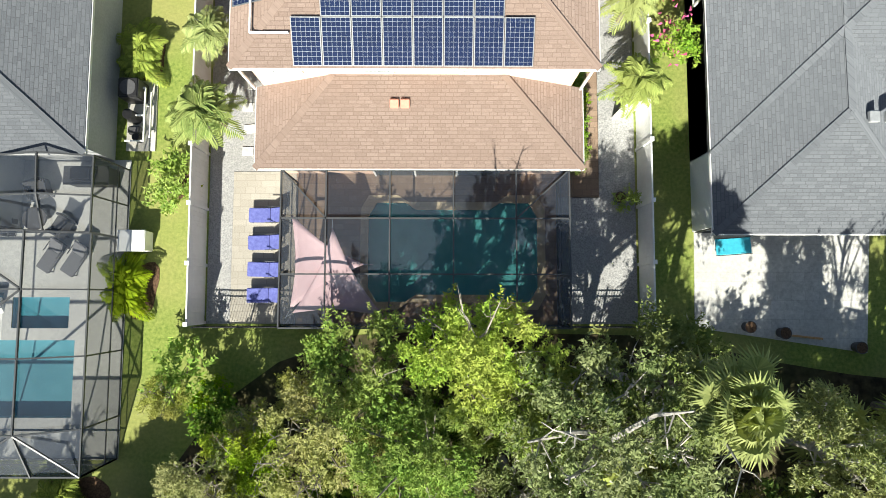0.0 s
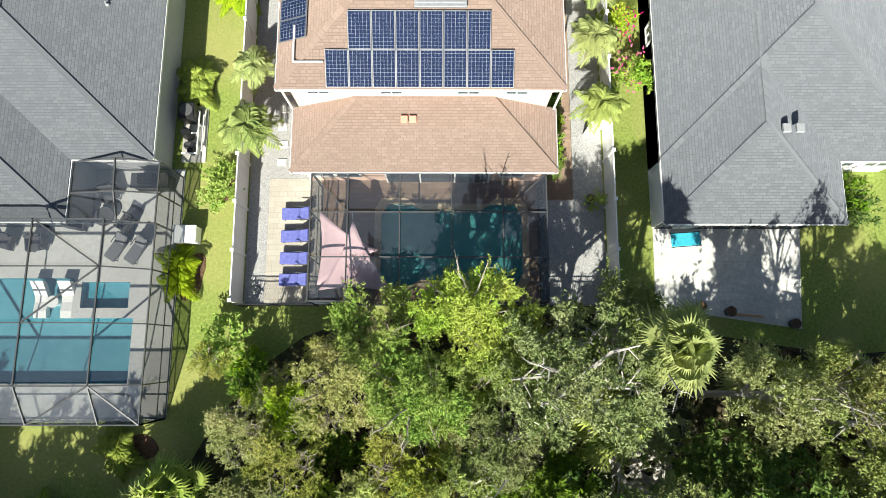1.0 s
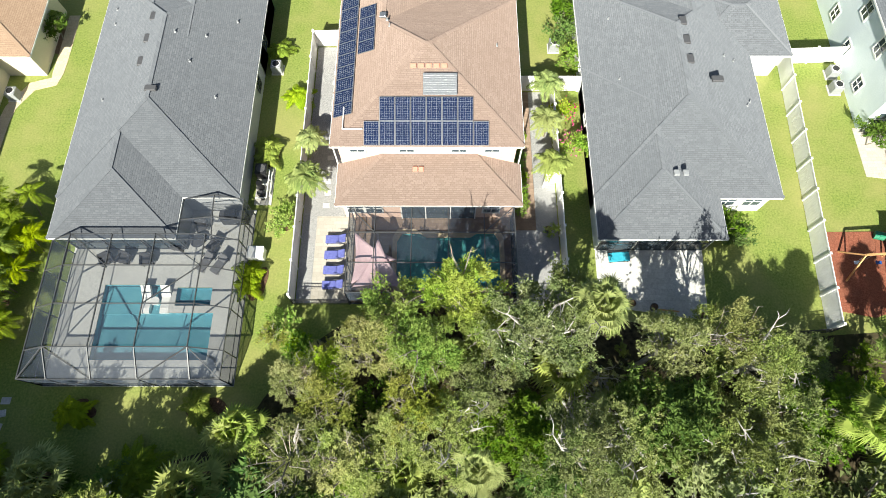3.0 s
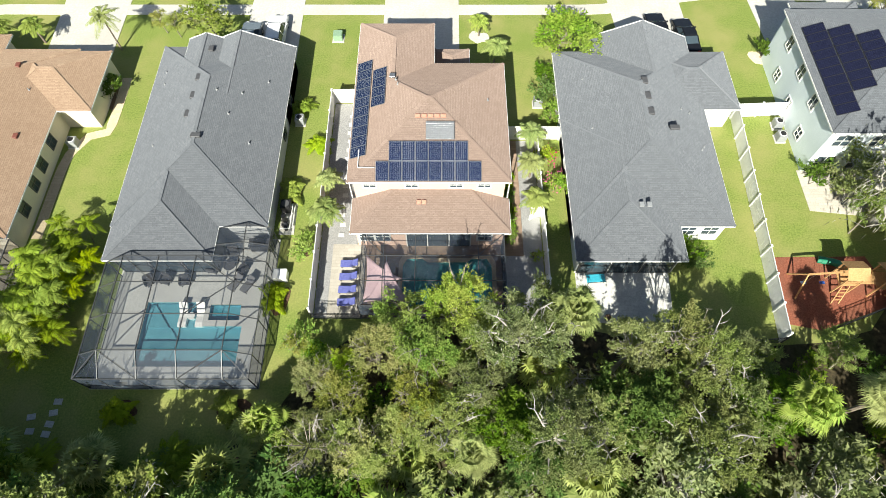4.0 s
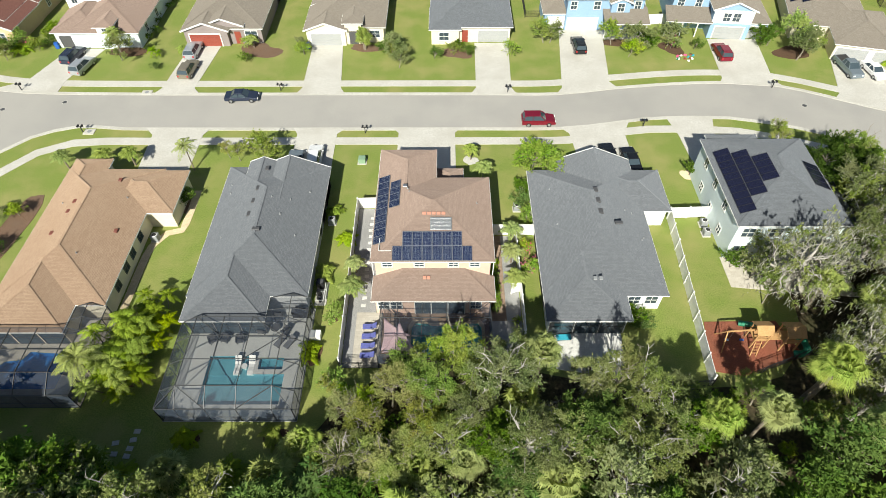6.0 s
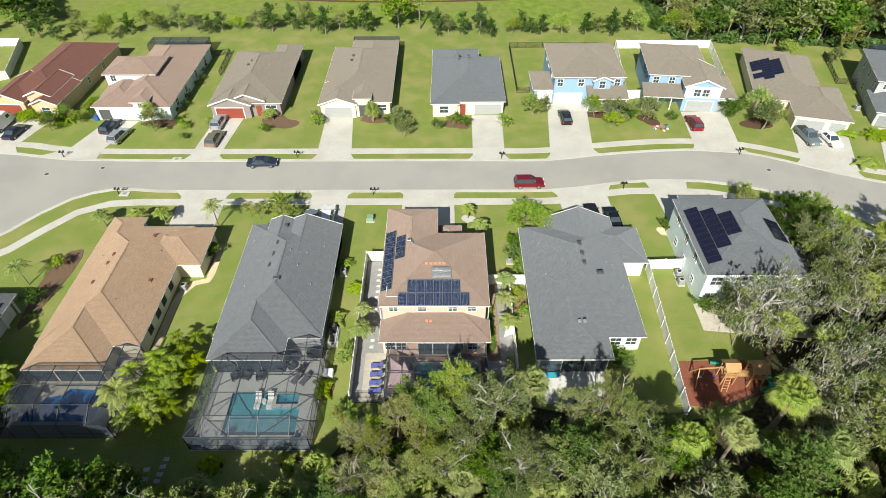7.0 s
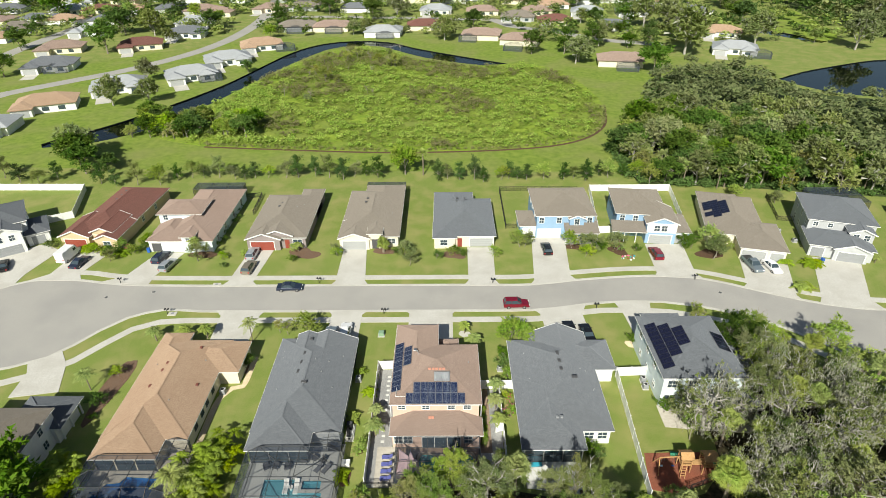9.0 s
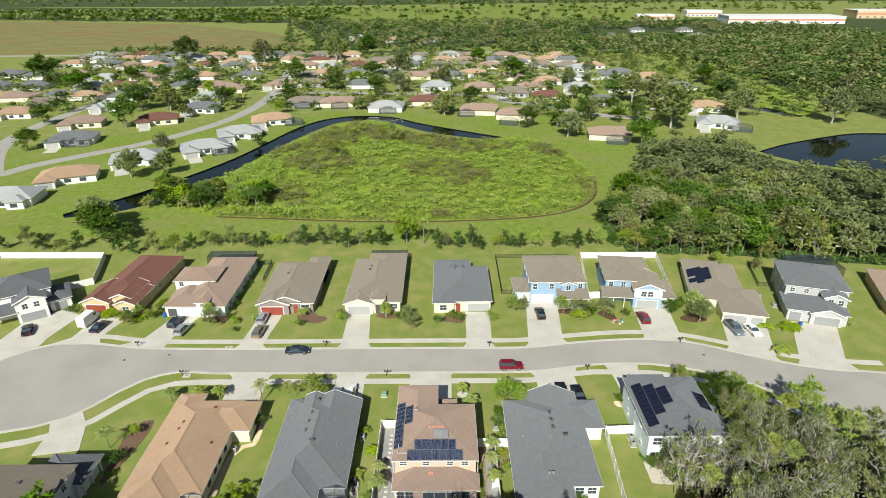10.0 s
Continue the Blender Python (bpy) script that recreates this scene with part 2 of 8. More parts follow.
ST_PALEBLUE = surf("pale_blue_stucco", (0.68, 0.76, 0.79), (0.74, 0.81, 0.84), (0.63, 0.71, 0.74), s1=10.0, s2=0.5, bump=0.2)
ST_TAN = surf("tan_stucco", (0.55, 0.42, 0.26), (0.62, 0.48, 0.31), (0.48, 0.37, 0.24), s1=12.0, s2=0.5, bump=0.2)
ST_MAUVE = surf("mauve_stucco", (0.25, 0.21, 0.21), (0.31, 0.27, 0.26), (0.22, 0.19, 0.19), s1=12.0, s2=0.5, bump=0.2)
WHITE = surf("white_paint", (0.76, 0.76, 0.74), (0.82, 0.82, 0.80), (0.70, 0.69, 0.66), s1=4.0, s2=0.6, rough=0.5, bump=0.05, wear=0.4)
VINYL = surf("white_vinyl", (0.77, 0.77, 0.75), (0.82, 0.82, 0.80), (0.68, 0.67, 0.62), s1=3.0, s2=0.7, rough=0.4, bump=0.03, wear=0.4)
GLASS = plain("window_glass", (0.05, 0.07, 0.085), rough=0.06, spec=0.6)
GREYDOOR = plain("grey_door", (0.36, 0.37, 0.37), rough=0.5)
REDDOOR = plain("red_door", (0.27, 0.06, 0.04), rough=0.5)
BRONZE = plain("bronze_frame", (0.085, 0.088, 0.092), rough=0.45, metal=0.3)
STEEL = plain("galvanised_steel", (0.45, 0.46, 0.47), rough=0.35, metal=0.8)
BLACK = plain("black_plastic", (0.02, 0.02, 0.022), rough=0.5)
DARK = plain("dark_grey", (0.08, 0.08, 0.085), rough=0.6)
MIDGREY = plain("mid_grey", (0.28, 0.29, 0.30), rough=0.6)
RUBBER = plain("tyre_rubber", (0.02, 0.02, 0.02), rough=0.85)
# the bluish tone of both screens stands for the sky they reflect
SCREEN = see_through("insect_screen", (0.042, 0.055, 0.08), 0.37)
SCREENW = see_through("insect_screen_wall", (0.045, 0.06, 0.085), 0.58)
PINK = surf("pink_sailcloth", (0.74, 0.52, 0.55), (0.82, 0.60, 0.63), (0.70, 0.48, 0.51), s1=5.0, s2=0.8, rough=0.8, bump=0.1)
BLUECLOTH = surf("blue_cushion", (0.10, 0.11, 0.34), (0.15, 0.17, 0.44), (0.09, 0.10, 0.29), s1=8.0, s2=1.5, rough=0.9, bump=0.2, kind="obj")
POOLTILE = surf("pool_plaster", (0.13, 0.40, 0.39), (0.19, 0.49, 0.47), (0.10, 0.32, 0.33), s1=2.0, s2=0.6, rough=0.7, bump=0.1)
POOLBLUE = surf("blue_pool_plaster", (0.18, 0.38, 0.45), (0.23, 0.45, 0.52), (0.15, 0.33, 0.42), s1=2.0, s2=0.6, rough=0.7, bump=0.1)
POOLNAVY = surf("deep_blue_pool_plaster", (0.02, 0.14, 0.42), (0.04, 0.19, 0.50), (0.02, 0.10, 0.34), s1=2.0, s2=0.6, rough=0.7, bump=0.1)
WATER = water_mat("pool_water", (0.78, 0.93, 0.94))
POND = plain("pond_bed", (0.012, 0.016, 0.016), rough=1.0, spec=0.0)
PONDWATER = water_mat("pond_water", (0.5, 0.55, 0.5), 0.8, 0.05)
PALEBARK = surf("pale_oak_bark", (0.27, 0.25, 0.225), (0.42, 0.395, 0.36), (0.50, 0.475, 0.44), s1=7.0, s2=1.0, rough=1.0, bump=0.8, kind="obj")
BARK = surf("grey_bark", (0.17, 0.145, 0.115), (0.30, 0.265, 0.215), (0.36, 0.33, 0.28), s1=9.0, s2=1.2, rough=1.0, bump=0.8, kind="obj")
PALMBARK = surf("palm_bark", (0.15, 0.12, 0.09), (0.26, 0.22, 0.17), s1=9.0, rough=1.0, bump=0.8, kind="obj")
LF_BRIGHT = leafy("bright_leaves", (0.125, 0.245, 0.018), (0.30, 0.43, 0.045), (0.32, 0.37, 0.068), trans=0.27)
LF_OAK = leafy("oak_leaves", (0.095, 0.145, 0.032), (0.245, 0.295, 0.085), (0.255, 0.275, 0.105), trans=0.22)
LF_DARK = leafy("dark_leaves", (0.041, 0.108, 0.011), (0.134, 0.220, 0.027), (0.108, 0.169, 0.027))
LF_OLIVE = leafy("olive_leaves", (0.17, 0.225, 0.04), (0.34, 0.39, 0.085), (0.36, 0.35, 0.12), trans=0.27)
LF_PALM = leafy("palm_fronds", (0.15, 0.23, 0.045), (0.37, 0.43, 0.12), (0.29, 0.33, 0.09), trans=0.24, lo=0.9, hi=1.08)
LF_ARECA = leafy("yellow_green_fronds", (0.165, 0.25, 0.014), (0.33, 0.39, 0.028), (0.235, 0.32, 0.025))
LF_PINE = leafy("cedar_needles", (0.045, 0.10, 0.016), (0.10, 0.165, 0.028), (0.07, 0.13, 0.024))
LF_MOSS = leafy("grey_moss", (0.28, 0.28, 0.22), (0.46, 0.46, 0.38), (0.36, 0.36, 0.29), trans=0.3)
LF_RED = leafy("magenta_blossom", (0.55, 0.03, 0.20), (0.70, 0.08, 0.32), (0.5, 0.05, 0.2))
SOLAR = solar_mat("solar_cells", (0.011, 0.018, 0.050), (0.30, 0.33, 0.38))
SOLARBLK = solar_mat("black_solar_cells", (0.010, 0.011, 0.028), (0.035, 0.04, 0.07))
WOODPLAY = surf("cedar_playset", (0.45, 0.25, 0.10), (0.58, 0.35, 0.16), (0.38, 0.22, 0.1), s1=9.0, s2=1.0, kind="obj")
GREENPL = plain("green_plastic", (0.02, 0.20, 0.11), rough=0.4)
BLUEPL = plain("blue_plastic", (0.03, 0.12, 0.45), rough=0.4)
TEALPL = plain("teal_plastic", (0.05, 0.38, 0.50), rough=0.4)
TERRA = plain("terracotta_vent", (0.52, 0.24, 0.17), rough=0.7)

# ---- building helpers ----
def link_mesh(name, me, parent=None, label=""):
    ob = new(name, me)
    if parent:
        ob.parent = parent
    if label:
        ob["label"] = label
    return ob


def part(name, bm, material, parent, label=""):
    me = bpy.data.meshes.new(name)
    bm.to_mesh(me)
    bm.free()
    me.materials.append(material)
    return link_mesh(name, me, parent, label)


def thing(name, x, y, z=0.0, rz=0.0, label="", category="", group="", kind=""):
    ob = new(name)
    ob.empty_display_size = 0.3
    ob.matrix_basis = pose(x, y, z, 0, 0, rz)
    return tagged(ob, label, category, group, kind)


def add_box(bm, x0, y0, z0, x1, y1, z1):
    v = [bm.verts.new(c) for c in ((x0, y0, z0), (x1, y0, z0), (x1, y1, z0), (x0, y1, z0), (x0, y0, z1), (x1, y0, z1), (x1, y1, z1), (x0, y1, z1))]
    for f in ((3, 2, 1, 0), (4, 5, 6, 7), (0, 1, 5, 4), (1, 2, 6, 5), (2, 3, 7, 6), (3, 0, 4, 7)):
        bm.faces.new([v[i] for i in f])
    return v


def box(*c):
    bm = bmesh.new()
    add_box(bm, *c)
    return bm


def bevel(bm, w, seg=2):
    bmesh.ops.bevel(bm, geom=bm.edges[:], offset=w, segments=seg, affect="EDGES", clamp_overlap=True)
    return bm


def add_bar(bm, a, b, w, h=None):
    """A square bar from a to b, w wide, h deep."""
    a, b = Vector(a), Vector(b)
    h = h or w
    d = (b - a).normalized()
    up = Vector((0, 0, 1)) if abs(d.z) < 0.95 else Vector((1, 0, 0))
    s = d.cross(up).normalized()
    u = s.cross(d)
    ring = [(-w / 2, -h / 2), (w / 2, -h / 2), (w / 2, h / 2), (-w / 2, h / 2)]
    v = [[bm.verts.new(p + s * i + u * j) for i, j in ring] for p in (a, b)]
    for k in range(4):
        bm.faces.new((v[0][k], v[0][(k + 1) % 4], v[1][(k + 1) % 4], v[1][k]))
    bm.faces.new(v[0][::-1])
    bm.faces.new(v[1])


def bars(pairs, w, h=None):
    bm = bmesh.new()
    for a, b in pairs:
        add_bar(bm, a, b, w, h)
    return bm


def add_tube(bm, pts, radii, n=7):
    """A tapering limb through pts."""
    rings = []
    for i, p in enumerate(pts):
        p = Vector(p)
        d = (Vector(pts[min(i + 1, len(pts) - 1)]) - Vector(pts[max(i - 1, 0)])).normalized()
        s = d.cross(Vector((0.31, 0.95, 0.05))).normalized()
        u = s.cross(d)
        rings.append([bm.verts.new(p + (s * math.cos(k * math.tau / n) + u * math.sin(k * math.tau / n)) * radii[i]) for k in range(n)])
    for a, b in zip(rings, rings[1:]):
        for k in range(n):
            bm.faces.new((a[k], a[(k + 1) % n], b[(k + 1) % n], b[k]))
    bm.faces.new(rings[0][::-1])
    bm.faces.new(rings[-1])


def cyl(x, y, z0, z1, r, n=14, r2=None):
    bm = bmesh.new()
    add_tube(bm, [(x, y, z0), (x, y, z1)], [r, r if r2 is None else r2], n)
    return bm


def slab_bm(pts, z0, z1):
    bm = bmesh.new()
    lo, hi = [bm.verts.new((x, y, z0)) for x, y in pts], [bm.verts.new((x, y, z1)) for x, y in pts]
    n = len(pts)
    f = bm.faces.new(hi)
    for i in range(n):
        bm.faces.new((lo[i], lo[(i + 1) % n], hi[(i + 1) % n], hi[i]))
    bmesh.ops.triangulate(bm, faces=[f])
    bmesh.ops.recalc_face_normals(bm, faces=bm.faces[:])
    return bm


def sheet(name, pts, z0, z1, material, label, category="ground", kind="structure"):
    ob = part(name, slab_bm(pts, z0, z1), material, None)
    return tagged(ob, label, category, kind=kind)


def rect(x0, y0, x1, y1):
    return [(x0, y0), (x1, y0), (x1, y1), (x0, y1)]


def smooth_line(pts, step=3.0):
    """Catmull-Rom through pts."""
    out = []
    for i in range(len(pts) - 1):
        p = [Vector(pts[max(0, min(len(pts) - 1, j))]) for j in (i - 1, i, i + 1, i + 2)]
        n = max(1, int((p[2] - p[1]).length / step))
        for k in range(n):
            t = k / n
            q = 0.5 * (2 * p[1] + (p[2] - p[0]) * t + (2 * p[0] - 5 * p[1] + 4 * p[2] - p[3]) * t * t + (3 * p[1] - p[0] - 3 * p[2] + p[3]) * t ** 3)
            out.append((q.x, q.y))
    return out + [tuple(pts[-1])]


def ribbon(pts, w, step=3.0):
    """The outline of a strip w wide along pts."""
    c = smooth_line(pts, step)
    left, right = [], []
    for i, p in enumerate(c):
        d = (Vector(c[min(i + 1, len(c) - 1)]) - Vector(c[max(i - 1, 0)])).normalized()
        n = Vector((-d.y, d.x)) * w / 2
        left.append((p[0] + n.x, p[1] + n.y))
        right.append((p[0] - n.x, p[1] - n.y))
    return left, right


def ribbon_bm(pts, w, z0, z1, step=3.0):
    left, right = ribbon(pts, w, step)
    bm = bmesh.new()
    rows = [[bm.verts.new((*l, z0)), bm.verts.new((*l, z1)), bm.verts.new((*r, z1)), bm.verts.new((*r, z0))] for l, r in zip(left, right)]
    for a, b in zip(rows, rows[1:]):
        for k in range(3):
            bm.faces.new((a[k], b[k], b[k + 1], a[k + 1]))
    bmesh.ops.recalc_face_normals(bm, faces=bm.faces[:])
    return bm


def blob(x, y, rx, ry, n=22, wob=0.18, seed=0):
    r = random.Random(seed)
    ph = [r.uniform(0, 6.28) for _ in range(3)]
    out = []
    for i in range(n):
        a = i * math.tau / n
        k = 1 + wob * (math.sin(2 * a + ph[0]) + 0.6 * math.sin(3 * a + ph[1]) + 0.4 * math.sin(5 * a + ph[2]))
        out.append((x + rx * k * math.cos(a), y + ry * k * math.sin(a)))
    return out


# ---- roofs and houses ----
def roof_slopes(kind, x0, y0, x1, y1, z, p):
    """The sloping faces over a rectangle with the eave at z and the rise p per metre."""
    w, d = x1 - x0, y1 - y0
    xm, ym = (x0 + x1) / 2, (y0 + y1) / 2
    a, b, c, e = (x0, y0, z), (x1, y0, z), (x1, y1, z), (x0, y1, z)
    if kind == "hip":
        if w >= d:
            r0, r1 = (x0 + d / 2, ym, z + p * d / 2), (x1 - d / 2, ym, z + p * d / 2)
            return [[a, b, r1, r0], [b, c, r1], [c, e, r0, r1], [e, a, r0]]
        r0, r1 = (xm, y0 + w / 2, z + p * w / 2), (xm, y1 - w / 2, z + p * w / 2)
        return [[a, b, r0], [b, c, r1, r0], [c, e, r1], [e, a, r0, r1]]
    if kind == "hip_gable":
        r0, r1 = (xm, y0 + w / 2, z + p * w / 2), (xm, y1, z + p * w / 2)
        return [[a, b, r0], [b, c, r1, r0], [e, a, r0, r1]]
    if kind in ("gy", "gable_n"):
        r0, r1 = (xm, y0, z + p * w / 2), (xm, y1, z + p * w / 2)
        return [[b, c, r1, r0], [e, a, r0, r1]]
    if kind == "gx":
        r0, r1 = (x0, ym, z + p * d / 2), (x1, ym, z + p * d / 2)
        return [[a, b, r1, r0], [c, e, r0, r1]]
    if kind == "lean":      # hipped lean-to against a wall on its far side
        r0, r1 = (x0 + d, y1, z + p * d), (x1 - d, y1, z + p * d)
        return [[a, b, r1, r0], [b, c, r1], [e, a, r0]]
    return [[a, b, (x1, y1, z + p * d), (x0, y1, z + p * d)]]    # shed


def roof_mesh(slopes, thick=0.12):
    bm = bmesh.new()
    uv = bm.loops.layers.uv.new("UVMap")
    for poly in slopes:
        pts = [Vector(q) for q in poly]
        n = (pts[1] - pts[0]).cross(pts[2] - pts[0]).normalized()
        u = Vector((0, 0, 1)).cross(n).normalized()
        v = n.cross(u)
        top, low = [bm.verts.new(q) for q in pts], [bm.verts.new(q - Vector((0, 0, thick))) for q in pts]
        faces = [bm.faces.new(top), bm.faces.new(low[::-1])]
        for i in range(len(pts)):
            j = (i + 1) % len(pts)
            faces.append(bm.faces.new((top[j], top[i], low[i], low[j])))
        for f in faces:
            for lp in f.loops:
                lp[uv].uv = (lp.vert.co.dot(u), lp.vert.co.dot(v))
    return bm


def add_cap(bm, a, b, w=0.26, t=0.016):
    add_bar(bm, Vector(a) + Vector((0, 0, t * 0.4)), Vector(b) + Vector((0, 0, t * 0.4)), w, t)


def roof_on(parent, kind, x0, y0, x1, y1, z, p, material, wallmat, gutter=True):
    sl = roof_slopes(kind, x0, y0, x1, y1, z, p)
    roof = part("roof", roof_mesh(sl), material, parent)
    # ridge and hip caps
    edges = {}
    for poly in sl:
        for i in range(len(poly)):
            k = tuple(sorted((poly[i], poly[(i + 1) % len(poly)])))
            edges[k] = edges.get(k, 0) + 1
    caps = [k for k, c in edges.items() if c == 2]
    if caps:
        for a, b in caps:
            bm = roof_mesh([])
            add_cap(bm, a, b)
            uv = bm.loops.layers.uv.active
            for f in bm.faces:
                for lp in f.loops:
                    lp[uv].uv = (lp.vert.co.x + lp.vert.co.y, 0.0725)
            part("ridge_cap", bm, material, roof)
    # fascia and gutter along level eaves, rake boards on gables
    boards = []
    for (a, b), c in edges.items():
        if c == 1:
            if abs(a[2] - b[2]) < 1e-6 and a[2] < z + 0.01:
                m = Vector(((x0 + x1) / 2, (y0 + y1) / 2, a[2]))
                mid = (Vector(a) + Vector(b)) / 2
                if kind == "lean" and abs(mid.y - y1) < 1e-4:
                    continue
                d = (Vector(b) - Vector(a)).normalized()
                o = d.cross(Vector((0, 0, 1)))
                if o.dot(mid - m) < 0:
                    o = -o
                off = o * 0.015 - Vector((0, 0, 0.10))
                boards.append((Vector(a) + off - d * 0.02, Vector(b) + off + d * 0.02, 0.05, 0.13))
            elif kind in ("gx", "gy", "hip_gable") or kind == "gable_n" and a[1] > y0 + 0.01:
                boards.append((Vector(a) - Vector((0, 0, 0.08)), Vector(b) - Vector((0, 0, 0.08)), 0.10, 0.22))
    if gutter:
        for p0, p1, w, t in boards:
            part("fascia", bars([(p0, p1)], w, t), WHITE, parent, "white painted fascia and gutter")
    if kind in ("gx", "gy", "hip_gable", "gable_n"):
        o = 0.38
        for s in (0, 1) if kind in ("gx", "gy") else (1,):
            bm = bmesh.new()
            if kind != "gx":
                yy = (y0 + o) if s == 0 else (y1 - o)
                tri = [(x0 + o, yy, z - 0.02), (x1 - o, yy, z - 0.02), ((x0 + x1) / 2, yy, z + p * (x1 - x0) / 2 - 0.16)]
                off = Vector((0, 0.12 if s == 0 else -0.12, 0))
            else:
                xx = (x0 + o) if s == 0 else (x1 - o)
                tri = [(xx, y0 + o, z - 0.02), (xx, y1 - o, z - 0.02), (xx, (y0 + y1) / 2, z + p * (y1 - y0) / 2 - 0.16)]
                off = Vector((0.12 if s == 0 else -0.12, 0, 0))
            f, b = [bm.verts.new(q) for q in tri], [bm.verts.new(Vector(q) + off) for q in tri]
            bm.faces.new(f)
            bm.faces.new(b[::-1])
            for i in range(3):
                bm.faces.new((f[i], f[(i + 1) % 3], b[(i + 1) % 3], b[i]))
            bmesh.ops.recalc_face_normals(bm, faces=bm.faces[:])
            part("gable", bm, wallmat, parent)
    return roof


def oriented(face, along, off, z):
    """Local axes of an opening on a wall that faces S, N, E or W."""
    out = {"S": (0, -1), "N": (0, 1), "E": (1, 0), "W": (-1, 0)}[face]
    side = {"S": (1, 0), "N": (-1, 0), "E": (0, 1), "W": (0, -1)}[face]
    pos = (along, off) if face in "SN" else (off, along)
    return Matrix(((side[0], out[0], 0, pos[0]), (side[1], out[1], 0, pos[1]), (0, 0, 1, z), (0, 0, 0, 1)))


def lattice(xs, zs, y0, y1):
    """A frame in one piece: every second cell between the cuts is open."""
    bm = bmesh.new()
    v = {(i, k, s): bm.verts.new((x, y, z)) for i, x in enumerate(xs) for k, z in enumerate(zs) for s, y in ((0, y0), (1, y1))}
    solid = lambda i, k: 0 <= i < len(xs) - 1 and 0 <= k < len(zs) - 1 and not (i % 2 and k % 2)
    for i in range(len(xs) - 1):
        for k in range(len(zs) - 1):
            if not solid(i, k):
                continue
            c = ((i, k), (i + 1, k), (i + 1, k + 1), (i, k + 1))
            bm.faces.new([v[(*q, 1)] for q in c])
            for e, (di, dk) in enumerate(((0, -1), (1, 0), (0, 1), (-1, 0))):
                if not solid(i + di, k + dk):
                    a, b = c[e], c[(e + 1) % 4]
                    bm.faces.new((v[(*a, 1)], v[(*a, 0)], v[(*b, 0)], v[(*b, 1)]))
    bmesh.ops.recalc_face_normals(bm, faces=bm.faces[:])
    return bm


def window(parent, face, along, off, z, w=1.0, h=1.2, trim=WHITE, bars_v=1):
    m = oriented(face, along, off, z)
    t = 0.10
    xs = [-w / 2 - t, -w / 2] + [-w / 2 + w * (i + 1) / (bars_v + 1) + e for i in range(bars_v) for e in (-0.02, 0.02)] + [w / 2, w / 2 + t]
    bm = lattice(xs, [-t, 0, h / 2 - 0.025, h / 2 + 0.025, h, h + t], -0.02, 0.06)
    bm.transform(m)
    fr = part("window", bm, trim, parent, "white framed window")
    bm = box(-w / 2, -0.03, 0, w / 2, 0.015, h)
    bm.transform(m)
    part("pane", bm, GLASS, fr, "dark reflecting glass")


def door(parent, face, along, off, w=0.95, h=2.05, material=WHITE, name="door"):
    m = oriented(face, along, off, 0.02)
    bm = box(-w / 2, -0.03, 0, w / 2, 0.04, h)
    for zz in (0.2, 1.1):
        add_box(bm, -w / 2 + 0.14, 0.03, zz, w / 2 - 0.14, 0.055, zz + 0.75)
    bm.transform(m)
    d = part(name, bm, material, parent)
    bm = box(w / 2 - 0.12, 0.05, 0.95, w / 2 - 0.06, 0.11, 1.1)
    bm.transform(m)
    part("door_handle", bm, STEEL, d)


def garage(parent, along, off, w=4.9, h=2.15, material=GREYDOOR, face="S"):
    m = oriented(face, along, off, 0.0)
    bm = bmesh.new()
    for i in range(4):
        z0 = 0.03 + i * (h - 0.03) / 4
        add_box(bm, -w / 2, -0.05, z0 + 0.012, w / 2, 0.03, z0 + (h - 0.03) / 4 - 0.012)
        n = max(2, int(w / 0.6))
        for k in range(n):
            xa = -w / 2 + w * k / n
            add_box(bm, xa + 0.08, 0.028, z0 + 0.1, xa + w / n - 0.08, 0.045, z0 + (h - 0.03) / 4 - 0.1)
    bm.transform(m)
    g = part("garage_door", bm, material, parent, "panelled garage door")
    bm = bmesh.new()
    for c in ((-w / 2 - 0.14, -0.04, 0, -w / 2 + 0.01, 0.07, h + 0.14), (w / 2 - 0.01, -0.04, 0, w / 2 + 0.14, 0.07, h + 0.14), (-w / 2 + 0.01, -0.04, h - 0.01, w / 2 - 0.01, 0.07, h + 0.14)):
        add_box(bm, *c)
    bm.transform(m)
    part("garage_frame", bm, WHITE, g)


def roof_vent(parent, x, y, z, material=DARK, w=0.55, d=0.42, tilt=0.0, axis="x"):
    bm = box(-w / 2, -d / 2, -0.08, w / 2, d / 2, 0.10)
    bevel(bm, 0.03, 1)
    bm.transform(pose(x, y, z, tilt if axis == "x" else 0, tilt if axis == "y" else 0, 0))
    part("roof_vent", bm, material, parent)


def vent_pipe(parent, x, y, z, r=0.045, h=0.2, material=MIDGREY):
    bm = cyl(x, y, z - 0.2, z + h, r, 8)
    add_tube(bm, [(x, y, z - 0.02), (x, y, z + 0.04)], [r * 2.4, r * 1.3], 8)
    part("vent_pipe", bm, material, parent)


def house(label, cx, cy, rot, vols, wall, roof, group="houses along the street", ov=0.38):
    """vols: x0, y0, x1, y1 of the eave, its height, kind of roof, pitch, and the wall's foot, relative to cx, cy."""
    h = thing("house", cx, cy, 0, rot, label, "house", group)
    for i, (x0, y0, x1, y1, z, kind, p, base) in enumerate(vols):
        z -= 0.018 * i
        bm = box(x0 + ov, y0 + ov, base, x1 - ov, y1 - ov + (0.0 if kind not in ("lean", "shed") else ov), z - 0.03)
        part("wall", bm, wall, h)
        roof_on(h, kind, x0, y0, x1, y1, z, p, roof, wall)
    return h


